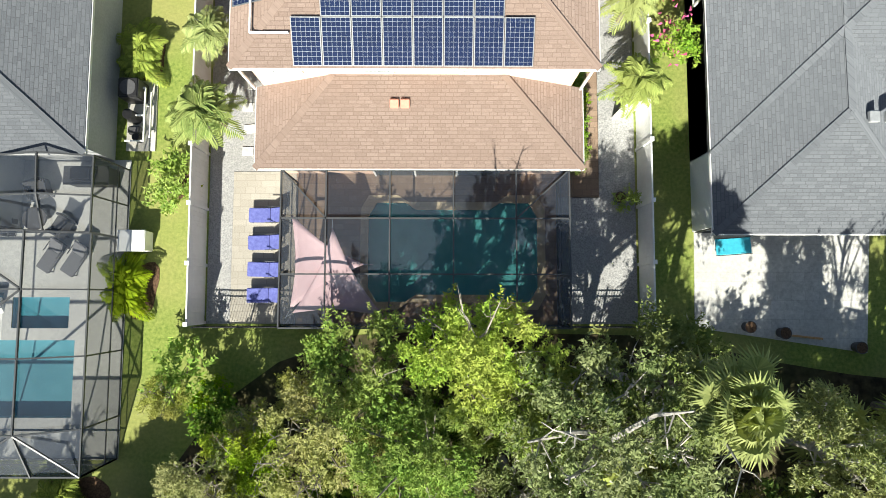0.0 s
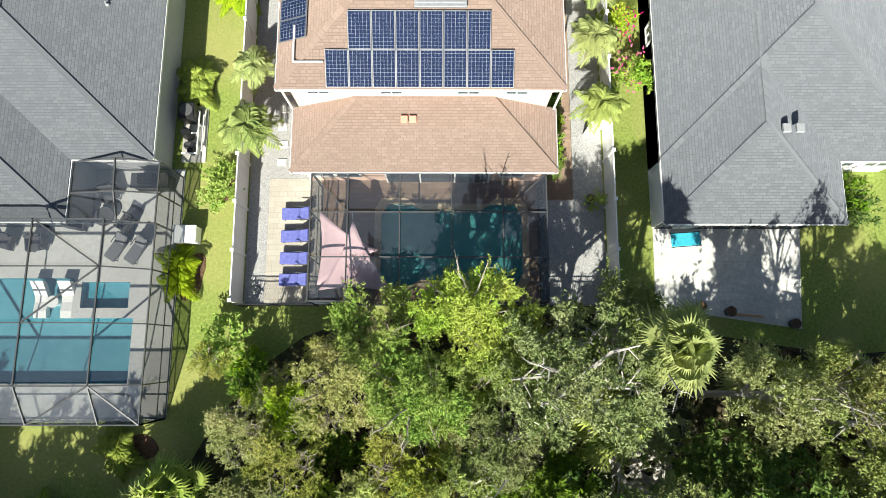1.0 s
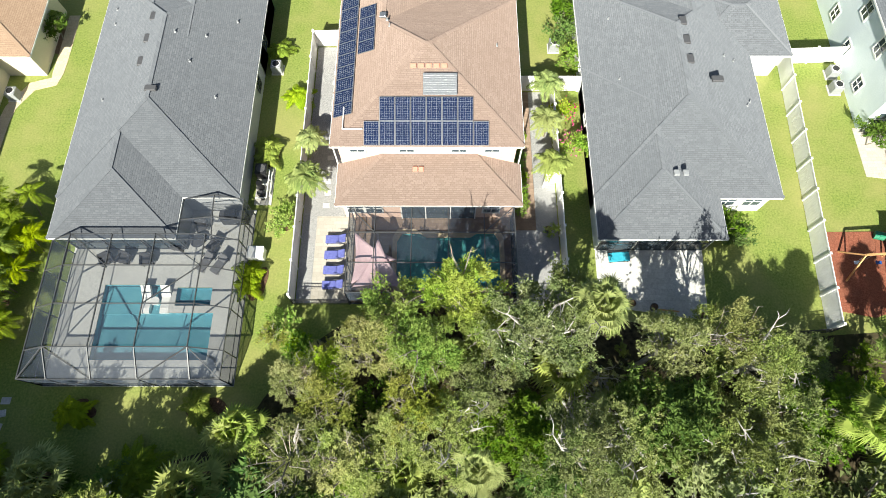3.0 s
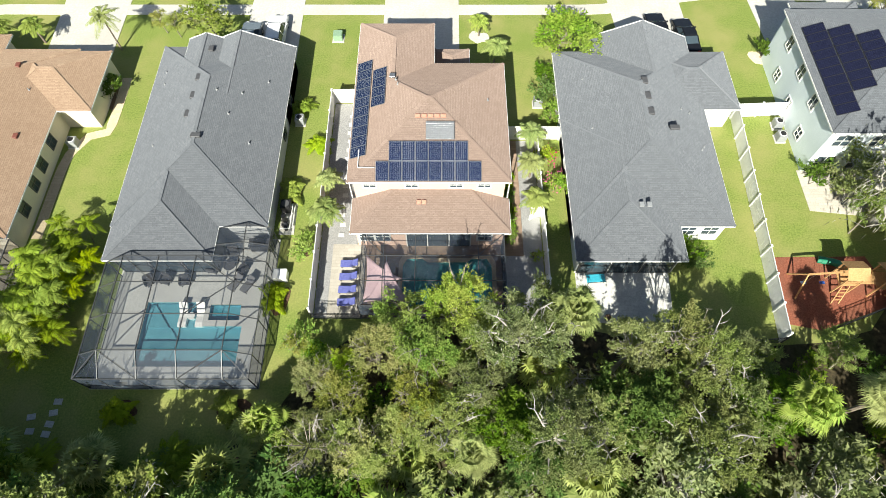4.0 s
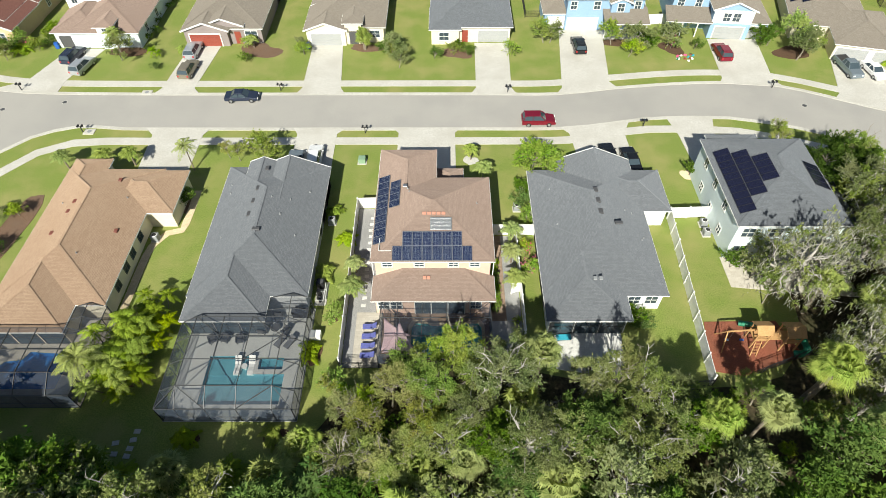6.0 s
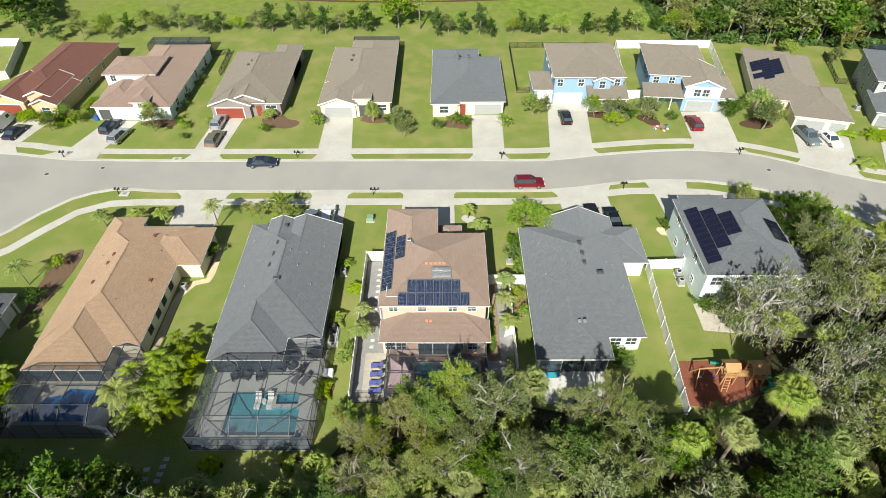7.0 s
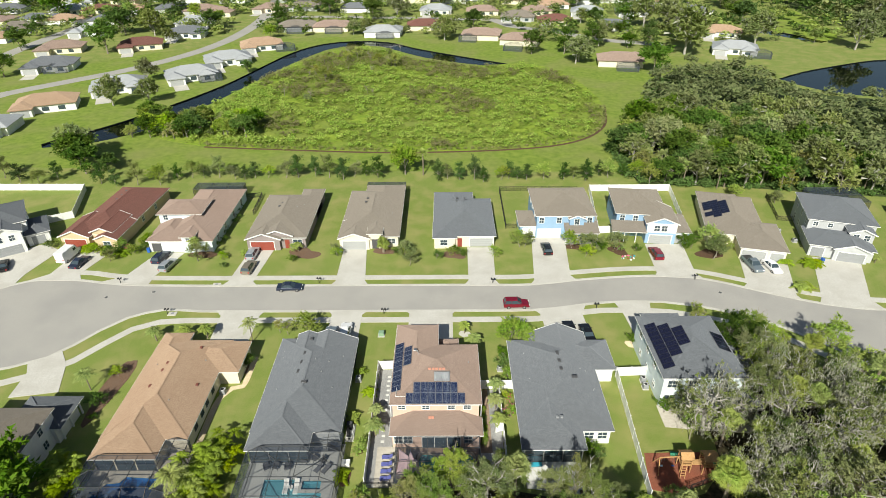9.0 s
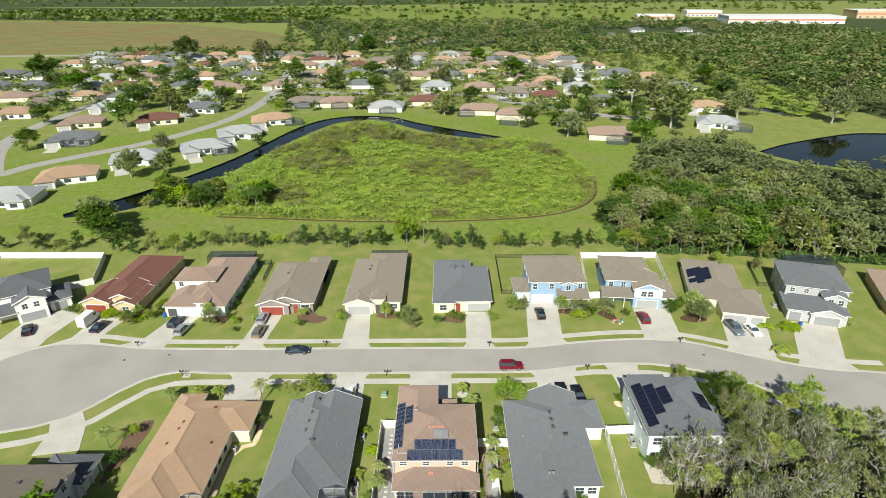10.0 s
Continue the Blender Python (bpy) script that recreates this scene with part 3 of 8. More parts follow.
def aged(pts, cx, cy):
    return [(x0 - cx, y0 - cy, x1 - cx, y1 - cy, z, k, p, b) for x0, y0, x1, y1, z, k, p, b in pts]


def solar_panel(parent, x, y, z, tilt_x=0.0, tilt_y=0.0, w=0.99, d=1.65, cells=SOLAR, rz=0.0):
    m = pose(x, y, z, tilt_x, tilt_y, rz)
    bm = bmesh.new()
    t = 0.03
    for c in ((-w / 2, -d / 2, 0, w / 2, -d / 2 + t, 0.04), (-w / 2, d / 2 - t, 0, w / 2, d / 2, 0.04), (-w / 2, -d / 2 + t, 0, -w / 2 + t, d / 2 - t, 0.04), (w / 2 - t, -d / 2 + t, 0, w / 2, d / 2 - t, 0.04)):
        add_box(bm, *c)
    f = part("solar_panel", bm, STEEL if cells is SOLAR else BLACK, parent, "framed photovoltaic panel with dark blue cells")
    f.matrix_basis = m
    g = part("cell_sheet", box(-w / 2 + t, -d / 2 + t, 0.01, w / 2 - t, d / 2 - t, 0.034), cells, f)
    return f

# ---- land ----
import mathutils.geometry
POOL_C = (0.3, -1.95)


def lobed(cx, cy, hx=3.65, hy=1.85, lobe=0.30, grow=0.0):
    """The pool's outline: a rectangle whose corners bulge to north and south."""
    q = [(hx, hy - 0.30), (hx - 0.35, hy + lobe), (hx - 1.6, hy + lobe), (hx - 2.05, hy)]
    top = [(x, y) for x, y in q]
    top += [(-x, y) for x, y in q[::-1]]
    pts = [(cx + x + grow * (1 if x > 0 else -1), cy + y + grow) for x, y in top]
    pts += [(cx + x + grow * (1 if x > 0 else -1), cy - y - grow) for x, y in top[::-1]]
    return pts[::-1]


POOLS = {"main": lobed(*POOL_C), "west": [(-23.3, -8.9), (-15.6, -8.9), (-15.6, -5.7), (-18.7, -5.7), (-18.7, -3.7), (-23.3, -3.7)], "spa": rect(-18.3, -5.2, -15.9, -3.9),
         "cove": [(-45.0, -7.3), (-37.4, -7.3), (-37.2, -3.5), (-41.5, -3.2), (-42.0, -4.1), (-43.6, -4.3), (-44.2, -5.2), (-45.2, -5.4)]}


def holed_sheet(name, outer, holes, z, material, label, category="ground"):
    loops = [[Vector((x, y, z)) for x, y in lp] for lp in [outer, *holes]]
    flat = [p for lp in loops for p in lp]
    me = bpy.data.meshes.new(name)
    me.from_pydata([tuple(p) for p in flat], [], [t if (flat[t[1]] - flat[t[0]]).cross(flat[t[2]] - flat[t[0]]).z > 0 else t[::-1] for t in mathutils.geometry.tessellate_polygon(loops)])
    me.materials.append(material)
    return tagged(link_mesh(name, me), label, category, kind="structure")


PONDS = {"long": smooth_line([(-121, 114), (-108, 118), (-95, 131), (-84, 158), (-70, 208), (-56, 243), (-44, 250), (-31, 249), (-8, 225), (12, 213), (24, 209), (30, 212), (19, 220), (-10, 242), (-28, 259), (-45, 262), (-60, 256), (-73, 235), (-88, 180), (-107, 139), (-120, 122), (-123, 117), (-121, 114)], 6)[:-1],
         "east": smooth_line([(136, 186), (146, 168), (175, 158), (235, 160), (270, 190), (245, 214), (210, 216), (194, 216), (170, 206), (152, 197), (136, 186)], 8)[:-1],
         "creek": smooth_line([(165, 285), (176, 270), (190, 252), (196, 256), (184, 276), (172, 292), (165, 285)], 6)[:-1],
         "northwest": smooth_line([(-300, 240), (-262, 245), (-250, 268), (-262, 290), (-310, 292), (-300, 240)], 8)[:-1]}
OUT = rect(-4200, -1200, 4200, 4800)
holed_sheet("ground", OUT, [*POOLS.values(), *PONDS.values()], 0.0, LAWN, "mown yellow-green lawn reaching to the horizon")


def basin(name, pts, depth, material, label, water, wlabel, wz=-0.10):
    bm = bmesh.new()
    hi, lo = [bm.verts.new((x, y, 0.0)) for x, y in pts], [bm.verts.new((x, y, -depth)) for x, y in pts]
    for i in range(len(pts)):
        j = (i + 1) % len(pts)
        bm.faces.new((hi[i], hi[j], lo[j], lo[i]))
    f = bm.faces.new(lo)
    bmesh.ops.triangulate(bm, faces=[f])
    tagged(part(name, bm, material, None), label, "pool", kind="structure")
    bm = bmesh.new()
    f = bm.faces.new([bm.verts.new((x, y, wz)) for x, y in pts])
    bmesh.ops.triangulate(bm, faces=[f])
    bmesh.ops.recalc_face_normals(bm, faces=bm.faces[:])
    if bm.faces[:][0].normal.z < 0:
        bmesh.ops.reverse_faces(bm, faces=bm.faces[:])
    tagged(part("water", bm, water, None), wlabel, "water", kind="structure")


basin("swimming_pool", POOLS["main"], 0.5, POOLTILE, "dark teal plastered pool basin", WATER, "still teal pool water")
basin("swimming_pool", POOLS["west"], 0.42, POOLBLUE, "bright turquoise plastered pool basin", WATER, "rippled turquoise pool water")
tagged(part("pool_shelf", box(-23.28, -5.7, -0.41, -18.72, -3.72, -0.32), POOLBLUE, None), "shallow sun shelf of the turquoise pool", "pool", kind="structure")
basin("swimming_pool", POOLS["spa"], 0.35, POOLBLUE, "small square spa basin beside the pool", WATER, "clear spa water")
basin("swimming_pool", POOLS["cove"], 0.5, POOLNAVY, "deep blue freeform pool basin", WATER, "still blue pool water")
for k in PONDS:
    basin("pond", PONDS[k], 1.5, POND, "dark pond bed below grassy banks", PONDWATER, "still dark pond water", -0.35)

# street, kerbs, pavements
S_KERB = [(-60.0, 27.0), (-56.7, 30.6), (-51.1, 32.9), (-44.6, 32.4), (-33.3, 32.3), (-14.6, 32.25), (1.8, 32.25), (16, 32.3), (23.5, 33.4), (28.4, 34.4), (35.1, 34.8), (40.7, 34.6), (45.8, 33.5), (53.4, 30.7), (59.9, 26.4), (67.6, 18.8), (72.5, 13.3), (80, 6)]
N_KERB = [(97, 27), (84.8, 31.3), (77, 32.2), (70.0, 33.8), (61.8, 37.2), (53.4, 41.3), (47.0, 43.1), (37.5, 43.2), (25.4, 41.9), (17.0, 40.5), (4.2, 40.5), (-15.6, 40.55), (-44.6, 40.6), (-62.3, 41.1), (-71, 42.6), (-78.8, 43.1)]
BULB_W = [(-84.6, 41.0), (-89.5, 36.0), (-91.5, 29.0), (-90, 22.5), (-85, 17.8), (-79, 16.2), (-74.8, 16.4), (-70.0, 17.7), (-65.3, 20.0), (-62.4, 23.3)]
BULB_E = [(90, 1), (99, 3), (104, 10), (103, 20)]
road_ring = smooth_line([*S_KERB, *BULB_E, *N_KERB, *BULB_W, S_KERB[0]], 3.0)[:-1]
sheet("road", road_ring, -0.12, 0.012, ASPHALT, "pale weathered asphalt residential street", "road")
kerb = tagged(part("kerb", ribbon_bm([*S_KERB, *BULB_E, *N_KERB, *BULB_W, S_KERB[0]], 0.62, -0.1, 0.05), KERB, None), "pale rolled concrete kerb along the street", "kerb", kind="structure")
PAVE_S = [(-92, 12), (-85, 13.2), (-79, 12.2), (-74, 12.9), (-69, 14.2), (-64.5, 16.2), (-60.5, 19.2), (-57.5, 23.5), (-54.5, 27.3), (-50.5, 29.3), (-46, 29.7), (-40, 29.65), (-15, 29.65), (8, 29.65), (17, 29.8), (22.5, 31.0), (28.5, 32.1), (35, 32.0), (41, 31.6), (46.5, 30.0), (54, 26.8), (60, 22.5), (66, 16)]
PAVE_N = [(-78, 45.9), (-70, 45.2), (-62, 43.6), (-45, 43.2), (-15, 43.2), (4, 43.2), (16, 43.2), (25.5, 44.6), (37, 45.9), (47, 45.6), (54, 43.7), (62, 40), (69, 37.2), (77, 35.3), (86, 34.4)]
tagged(part("pavement", ribbon_bm(PAVE_S, 1.5, -0.1, 0.045), CONCRETE, None), "pale concrete pavement with joints", "pavement", kind="structure")
tagged(part("pavement", ribbon_bm(PAVE_N, 1.5, -0.1, 0.045), CONCRETE, None), "pale concrete pavement with joints", "pavement", kind="structure")


def drive(pts, label="pale concrete driveway running to the street", m=CONCRETE):
    sheet("driveway", pts, -0.1, 0.056, m, label, "driveway")


drive([(-41.6, 32.6), (-40.2, 31.0), (-39.8, 22), (-33.2, 20.4), (-33.2, 31.0), (-32.4, 32.6)])
drive([(-21, 32.5), (-20.2, 31.2), (-20.2, 21), (-14.7, 21), (-14.7, 31.2), (-13.6, 32.5)])
drive([(-7.1, 32.5), (-6.2, 31.4), (-6.2, 20), (1.6, 19), (1.6, 31.4), (2.4, 32.5)])
drive([(16.4, 32.5), (17.4, 31.2), (18.2, 22), (25.4, 20), (25.0, 31.2), (26.2, 33.9)])
drive([(31.6, 34.8), (32.4, 31), (33, 22), (39, 22), (37.4, 31), (38.2, 34.8)])
drive([(-67.5, 42.0), (-63.5, 44), (-60.6, 53), (-54.8, 53), (-57.6, 44), (-57.6, 41)])
drive([(-43.2, 40.5), (-42.3, 42), (-41.2, 54), (-36.2, 54), (-37.4, 42), (-36.2, 40.5)])
drive([(-22, 40.5), (-21.2, 42), (-21.3, 54), (-16.4, 54), (-15.4, 42), (-14.6, 40.5)])
drive([(4.0, 40.4), (4.9, 42), (5.1, 54.5), (10.6, 54.5), (10.2, 42), (11, 40.4)])
drive([(16.8, 40.4), (17.8, 42), (19.4, 58.5), (26.6, 58.5), (25.2, 43.5), (26.2, 41.9)])
drive([(41.8, 43.1), (42.6, 44.5), (43.5, 55.6), (51.5, 55.6), (50.2, 44), (51.2, 42.1)])
drive([(57.6, 39.2), (58.8, 40.5), (62.2, 53), (71.0, 50), (66.4, 36.5), (66.8, 35.1)])
drive([(69.4, 33.9), (70.8, 36), (76.6, 50), (85.2, 47.6), (79.4, 35), (80.2, 31.9)])
drive([(-82, 42.6), (-79, 45), (-77.5, 56), (-70, 56), (-73, 45), (-71.5, 42.6)])
drive([(-90.5, 35.6), (-94, 42), (-93, 52), (-87, 57), (-82, 54), (-84, 45), (-84, 41.4)])
drive([(-63.6, 21.6), (-61.2, 18.4), (-59.0, 12.2), (-66, 11), (-66.4, 16.4), (-67.6, 18.6)])

# south side woods floor, beds, far land
sheet("woodland_floor", smooth_line([(-13, -14), (-9.5, -8.4), (-4, -5.5), (4, -5.4), (9, -5.5), (14, -6.6), (20, -7.4), (26, -7.2), (33, -6), (37, 0), (38, 9), (43, 18), (52, 21), (62, 14), (70, 6), (90, -8), (150, -10), (150, -130), (-150, -130), (-150, -22), (-90, -20), (-55, -16), (-40, -15.5), (-27, -17.5), (-13, -14)], 3)[:-1], -0.2, 0.02, LITTER, "leaf litter under the trees, darkened for their shade")
holed_sheet("meadow", [(-260, 140), (-128, 100), (-60, 96), (0, 95), (56, 94), (70, 130), (88, 190), (120, 215), (60, 262), (-30, 276), (-100, 266), (-190, 200)], [PONDS["long"]], 0.012, MEADOW, "bright lime-green mown meadow round the marsh")
sheet("marsh", smooth_line([(-95, 128), (-88, 121), (-70, 114), (-50, 111.5), (-15, 108.6), (20, 110.5), (40, 116.5), (52, 130), (57, 150), (56, 175), (50, 200), (36, 213), (12, 210), (-10, 221), (-30, 244), (-44, 246), (-54, 240), (-68, 208), (-82, 158), (-95, 128)], 5)[:-1], -0.2, 0.06, MARSH, "yellow-green marsh overgrown with low plants")
sheet("field", [(-800, 556), (-440, 552), (-175, 600), (-160, 660), (-230, 790), (-420, 960), (-900, 1100)], -0.2, 0.05, DRYFIELD, "dry tan field with rusty patches")
sheet("field", [(-120, 900), (160, 880), (420, 1100), (380, 1500), (-300, 1500)], -0.2, 0.05, MEADOW, "distant pale green fields")
for a in (ribbon_bm([(-200, 140), (-172, 161), (-168, 171), (-154, 187), (-135, 209), (-119, 240), (-111, 275), (-110, 324), (-118, 387), (-124, 439), (-130, 545)], 7.0, -0.1, 0.03, 8), ribbon_bm([(-110, 333), (-57, 332), (7, 323), (30, 320), (39, 300), (61, 284), (82, 262), (110, 250)], 7.5, -0.1, 0.026, 8),
          ribbon_bm([(-900, 550), (-440, 545), (-150, 549), (100, 556), (500, 600)], 9.0, -0.1, 0.034, 20), ribbon_bm([(-119, 430), (-20, 426), (90, 405), (170, 380)], 7.0, -0.1, 0.022, 10), ribbon_bm([(-225, 420), (-218, 354), (-211, 303), (-209, 236), (-199, 198), (-176, 160)], 7.5, -0.1, 0.018, 10)):
    tagged(part("road", a, ASPHALT, None), "pale asphalt road through the distant housing", "road", kind="structure")

# ---- the house with the pool ----
def main_house():
    cx, cy = -1.1, 10.0
    vols = [(-7.45, 3.9, 5.2, 16.3, 5.6, "hip", 0.42, 0), (-7.45, 8.0, -0.8, 21.2, 5.6, "hip", 0.42, 0), (-7.4, 1.06, 5.3, 4.28, 2.75, "lean", 0.42, 0), (-0.9, 15.0, 2.4, 20.6, 3.2, "hip", 0.42, 0)]
    h = house("two-storey peach stucco house with a brown shingle roof", cx, cy, 0, aged(vols, cx, cy), ST_PEACH, SH_BROWN)
    for x in (-5.8, -2.5, 1.0, 3.2):
        window(h, "S", x - cx, 4.28 - cy, 4.35, 0.95, 0.75, bars_v=1)
    for x in (-6.2, -4.9, 3.3):
        window(h, "S", x - cx, 1.44 - cy, 0.9, 1.1, 1.2)
    bm = box(-3.0 - cx, 1.36 - cy, 0.02, 2.2 - cx, 1.43 - cy, 2.1)
    s = part("sliding_door", bm, GLASS, h, "wide dark sliding glass door")
    part("door_frame", bars([((x - cx, 1.36 - cy, 0.02), (x - cx, 1.36 - cy, 2.15)) for x in (-3.0, -1.3, 0.45, 2.2)] + [((-3 - cx, 1.36 - cy, 2.12), (2.2 - cx, 1.36 - cy, 2.12))], 0.08), WHITE, s)
    for y in (7.0, 10.0, 13.0):
        window(h, "E", y - cy, 4.82 - cx, 3.9, 0.9, 1.2)
        window(h, "W", y - cy, -7.07 - cx, 3.9, 0.9, 1.2)
    # roof-mounted panels: eight below six on the south slope, two files on the west slope
    ang = math.degrees(math.atan(0.42))
    def on_south(x, run):
        return x - cx, 3.9 + run - cy, 5.6 + 0.42 * run + 0.10
    for i in range(8):
        solar_panel(h, *on_south(-5.23 + 0.509 + i * 1.017, 0.74), tilt_x=ang, d=1.56)
    for i in range(6):
        solar_panel(h, *on_south(-4.22 + 0.509 + i * 1.017, 2.19), tilt_x=ang, d=1.56)
    def on_west(run, y):
        return -7.45 + run - cx, y - cy, 5.6 + 0.42 * run + 0.10
    for i in range(10):
        solar_panel(h, *on_west(0.78, 5.9 + 0.55 + i * 1.005), tilt_y=-ang, w=1.4, d=0.99)
    for i in range(4):
        solar_panel(h, *on_west(2.15, 10.6 + 0.55 + i * 1.005), tilt_y=-ang, w=1.25, d=0.99)
    # black solar water heater and terracotta vents on the upper slope
    z = 5.6 + 0.42 * 3.6
    tilt = pose(-0.27 - cx, 7.5 - cy, z + 0.22, ang, 0, 0)
    bm = box(-1.1, -0.7, 0, 1.1, 0.7, 0.06)
    bm.transform(tilt)
    heater = part("solar_water_heater", bm, STEEL, h, "ribbed grey rooftop water heater panel")
    for i in range(9):
        bm = box(-1.05, -0.66 + i * 0.15, 0.06, 1.05, -0.58 + i * 0.15, 0.085)
        bm.transform(tilt)
        part("tube", bm, STEEL, heater)
    for i in range(5):
        roof_vent(h, -2.0 + i * 0.5 - cx, 8.7 - cy, 5.6 + 0.42 * 4.8 + 0.02, TERRA, 0.4, 0.3, ang)
    for x in (-1.95, -1.55):
        roof_vent(h, x - cx, 3.3 - cy, 2.75 + 0.42 * 2.24 + 0.03, TERRA, 0.34, 0.34, ang)
    for x, y in ((-3.7, 12.4), (3.6, 11.5), (-3.9, 13.0)):
        vent_pipe(h, x - cx, y - cy, 5.6 + 0.42 * min(x + 7.45, 5.2 - x))
    roof_vent(h, -4.2 - cx, 13.4 - cy, 7.1, STEEL, 0.45, 0.45)
    # cable conduit on the roof
    part("conduit", bars([((-6.6 - cx, 6.6 - cy, 6.1), (-6.6 - cx, 4.9 - cy, 6.12)), ((-6.6 - cx, 4.9 - cy, 6.12), (-5.3 - cx, 4.9 - cy, 6.12))], 0.06), WHITE, h)
    # downpipes
    for x in (-7.3, 5.1):
        part("downpipe", bars([((x - cx, 4.05 - cy, 5.4), (x - cx, 4.05 - cy, 3.2))], 0.08), WHITE, h)


main_house()


def west_house():
    cx, cy = -20.0, 10.0
    vols = [(-26.3, 1.6, -13.9, 21.2, 2.85, "hip", 0.42, 0), (-26.2, -1.4, -17.75, 12.5, 2.85, "hip", 0.42, 0), (-23.3, 13.6, -13.9, 21.2, 2.87, "gable_n", 0.42, 0), (-23.5, 15.6, -19.95, 21.0, 4.02, "gable_n", 0.42, 0)]
    h = house("single-storey grey stucco house with a grey shingle hip roof", cx, cy, 0, aged(vols, cx, cy), ST_GREY, SH_GREY)
    for y in (12.0, 16.0):
        window(h, "E", y - cy, -14.18 - cx, 1.0, 0.8, 1.1, BRONZE)
    for y in (4.0, 9.0, 15.0):
        window(h, "W", y - cy, -25.9 - cx, 1.0, 1.0, 1.2)
    # wide dark windows stand for the shaded lanai opening under the eave
    for x in (-24.5, -21.9, -19.3):
        window(h, "S", x - cx, -1.02 - cy, 0.12, 2.3, 2.3, BRONZE)
    for x, y in ((-21.2, 15.3), (-21.3, 13.3), (-21.4, 11.3)):
        roof_vent(h, x - cx, y - cy, 2.85 + 0.42 * min(x + 26.3, -13.8 - x) - 0.05, DARK, 0.5, 0.75)
    roof_vent(h, -20.0 - cx, 8.6 - cy, 2.85 + 0.42 * 6.1, DARK, 0.8, 0.45)
    roof_vent(h, -21.0 - cx, 19.2 - cy, 4.5, DARK, 0.45, 0.6)
    for x, y in ((-25.1, 17.4), (-24.9, 15.9), (-24.2, 8.8), (-17.4, 14.0), (-18.1, 11.5), (-16.2, 9.0), (-15.6, 16.0), (-19.3, 13.7)):
        vent_pipe(h, x - cx, y - cy, 2.85 + 0.42 * min(x + 26.3, -13.8 - x), 0.045, 0.18)


west_house()


def east_house():
    cx, cy = 17.0, 10.0
    vols = [(10.2, 1.6, 23.05, 20.6, 2.85, "hip", 0.42, 0), (10.2, -1.45, 18.75, 12.5, 2.85, "hip", 0.42, 0), (18.2, 13.6, 26.3, 20.6, 2.85, "hip", 0.42, 0), (13.9, 11.0, 23.1, 22.6, 2.84, "hip_gable", 0.43, 0)]
    h = house("single-storey white stucco house with a weathered grey shingle roof", cx, cy, 0, aged(vols, cx, cy), ST_WHITE, SH_GREY)
    for x in (19.8, 21.6):
        window(h, "S", x - cx, 1.98 - cy, 1.0, 1.2, 1.2)
    # dark glass and bronze frames imitate the shade of an open lanai
    for x in (11.9, 14.45, 17.0):
        window(h, "S", x - cx, -1.07 - cy, 0.12, 2.25, 2.3, BRONZE)
    for y in (9.0, 14.0):
        window(h, "W", y - cy, 10.58 - cx, 1.0, 0.9, 1.2)
    for y in (4.5, 9.0):
        window(h, "E", y - cy, 22.67 - cx, 1.0, 0.9, 1.2)
    for y in (14.6, 12.9, 11.2):
        roof_vent(h, 17.2 - cx, y - cy, 2.85 + 0.42 * 5.9, DARK, 0.5, 0.75)
    roof_vent(h, 18.9 - cx, 9.6 - cy, 5.2, DARK, 0.8, 0.45)
    for k in (-0.3, 0.3):
        roof_vent(h, 15.6 + k - cx, 2.6 - cy, 2.85 + 0.42 * 3.9 + 0.02, MIDGREY, 0.36, 0.42)
    for x, y in ((12.4, 16.2), (12.6, 10.6), (20.4, 12.6), (21.2, 12.4), (21.9, 9.0), (21.6, 8.6)):
        vent_pipe(h, x - cx, y - cy, 2.85 + 0.42 * min(x - 10.2, 23.05 - x), 0.045, 0.18)


east_house()


def far_west_house():
    cx, cy = -40.0, 10.0
    vols = [(-46.2, 0.6, -34.3, 21.0, 2.75, "hip", 0.42, 0), (-46.1, -2.6, -37.3, 12.5, 2.75, "hip", 0.42, 0), (-40.0, 13.5, -31.3, 20.8, 2.75, "hip", 0.42, 0), (-46.2, 15, -41.5, 23.0, 2.75, "hip", 0.42, 0)]
    h = house("single-storey cream stucco house with a tan shingle hip roof", cx, cy, 0, aged(vols, cx, cy), ST_CREAM, SH_TAN)
    for y in (4.0, 6.5, 8.5, 11.0):
        window(h, "E", y - cy, -34.68 - cx, 1.0, 0.9, 1.3, BRONZE)
    # lanai recess not built; large dark windows take the place of its shade
    for x in (-44.4, -41.7, -39.0):
        window(h, "S", x - cx, -2.22 - cy, 0.12, 2.3, 2.2, BRONZE)
    for x, y in ((-41.6, 13.5), (-41.8, 12.0), (-38.0, 17.4), (-42.5, 9.0), (-36.2, 10.0)):
        roof_vent(h, x - cx, y - cy, 2.75 + 0.42 * min(x + 46.2, -34.3 - x), plain("red_brown_vent", (0.20, 0.07, 0.05)), 0.4, 0.55)
    for x, y in ((-38.5, 6.0), (-43.6, 14.0), (-36.6, 15.0)):
        vent_pipe(h, x - cx, y - cy, 2.75 + 0.42 * min(x + 46.2, -34.3 - x))


far_west_house()


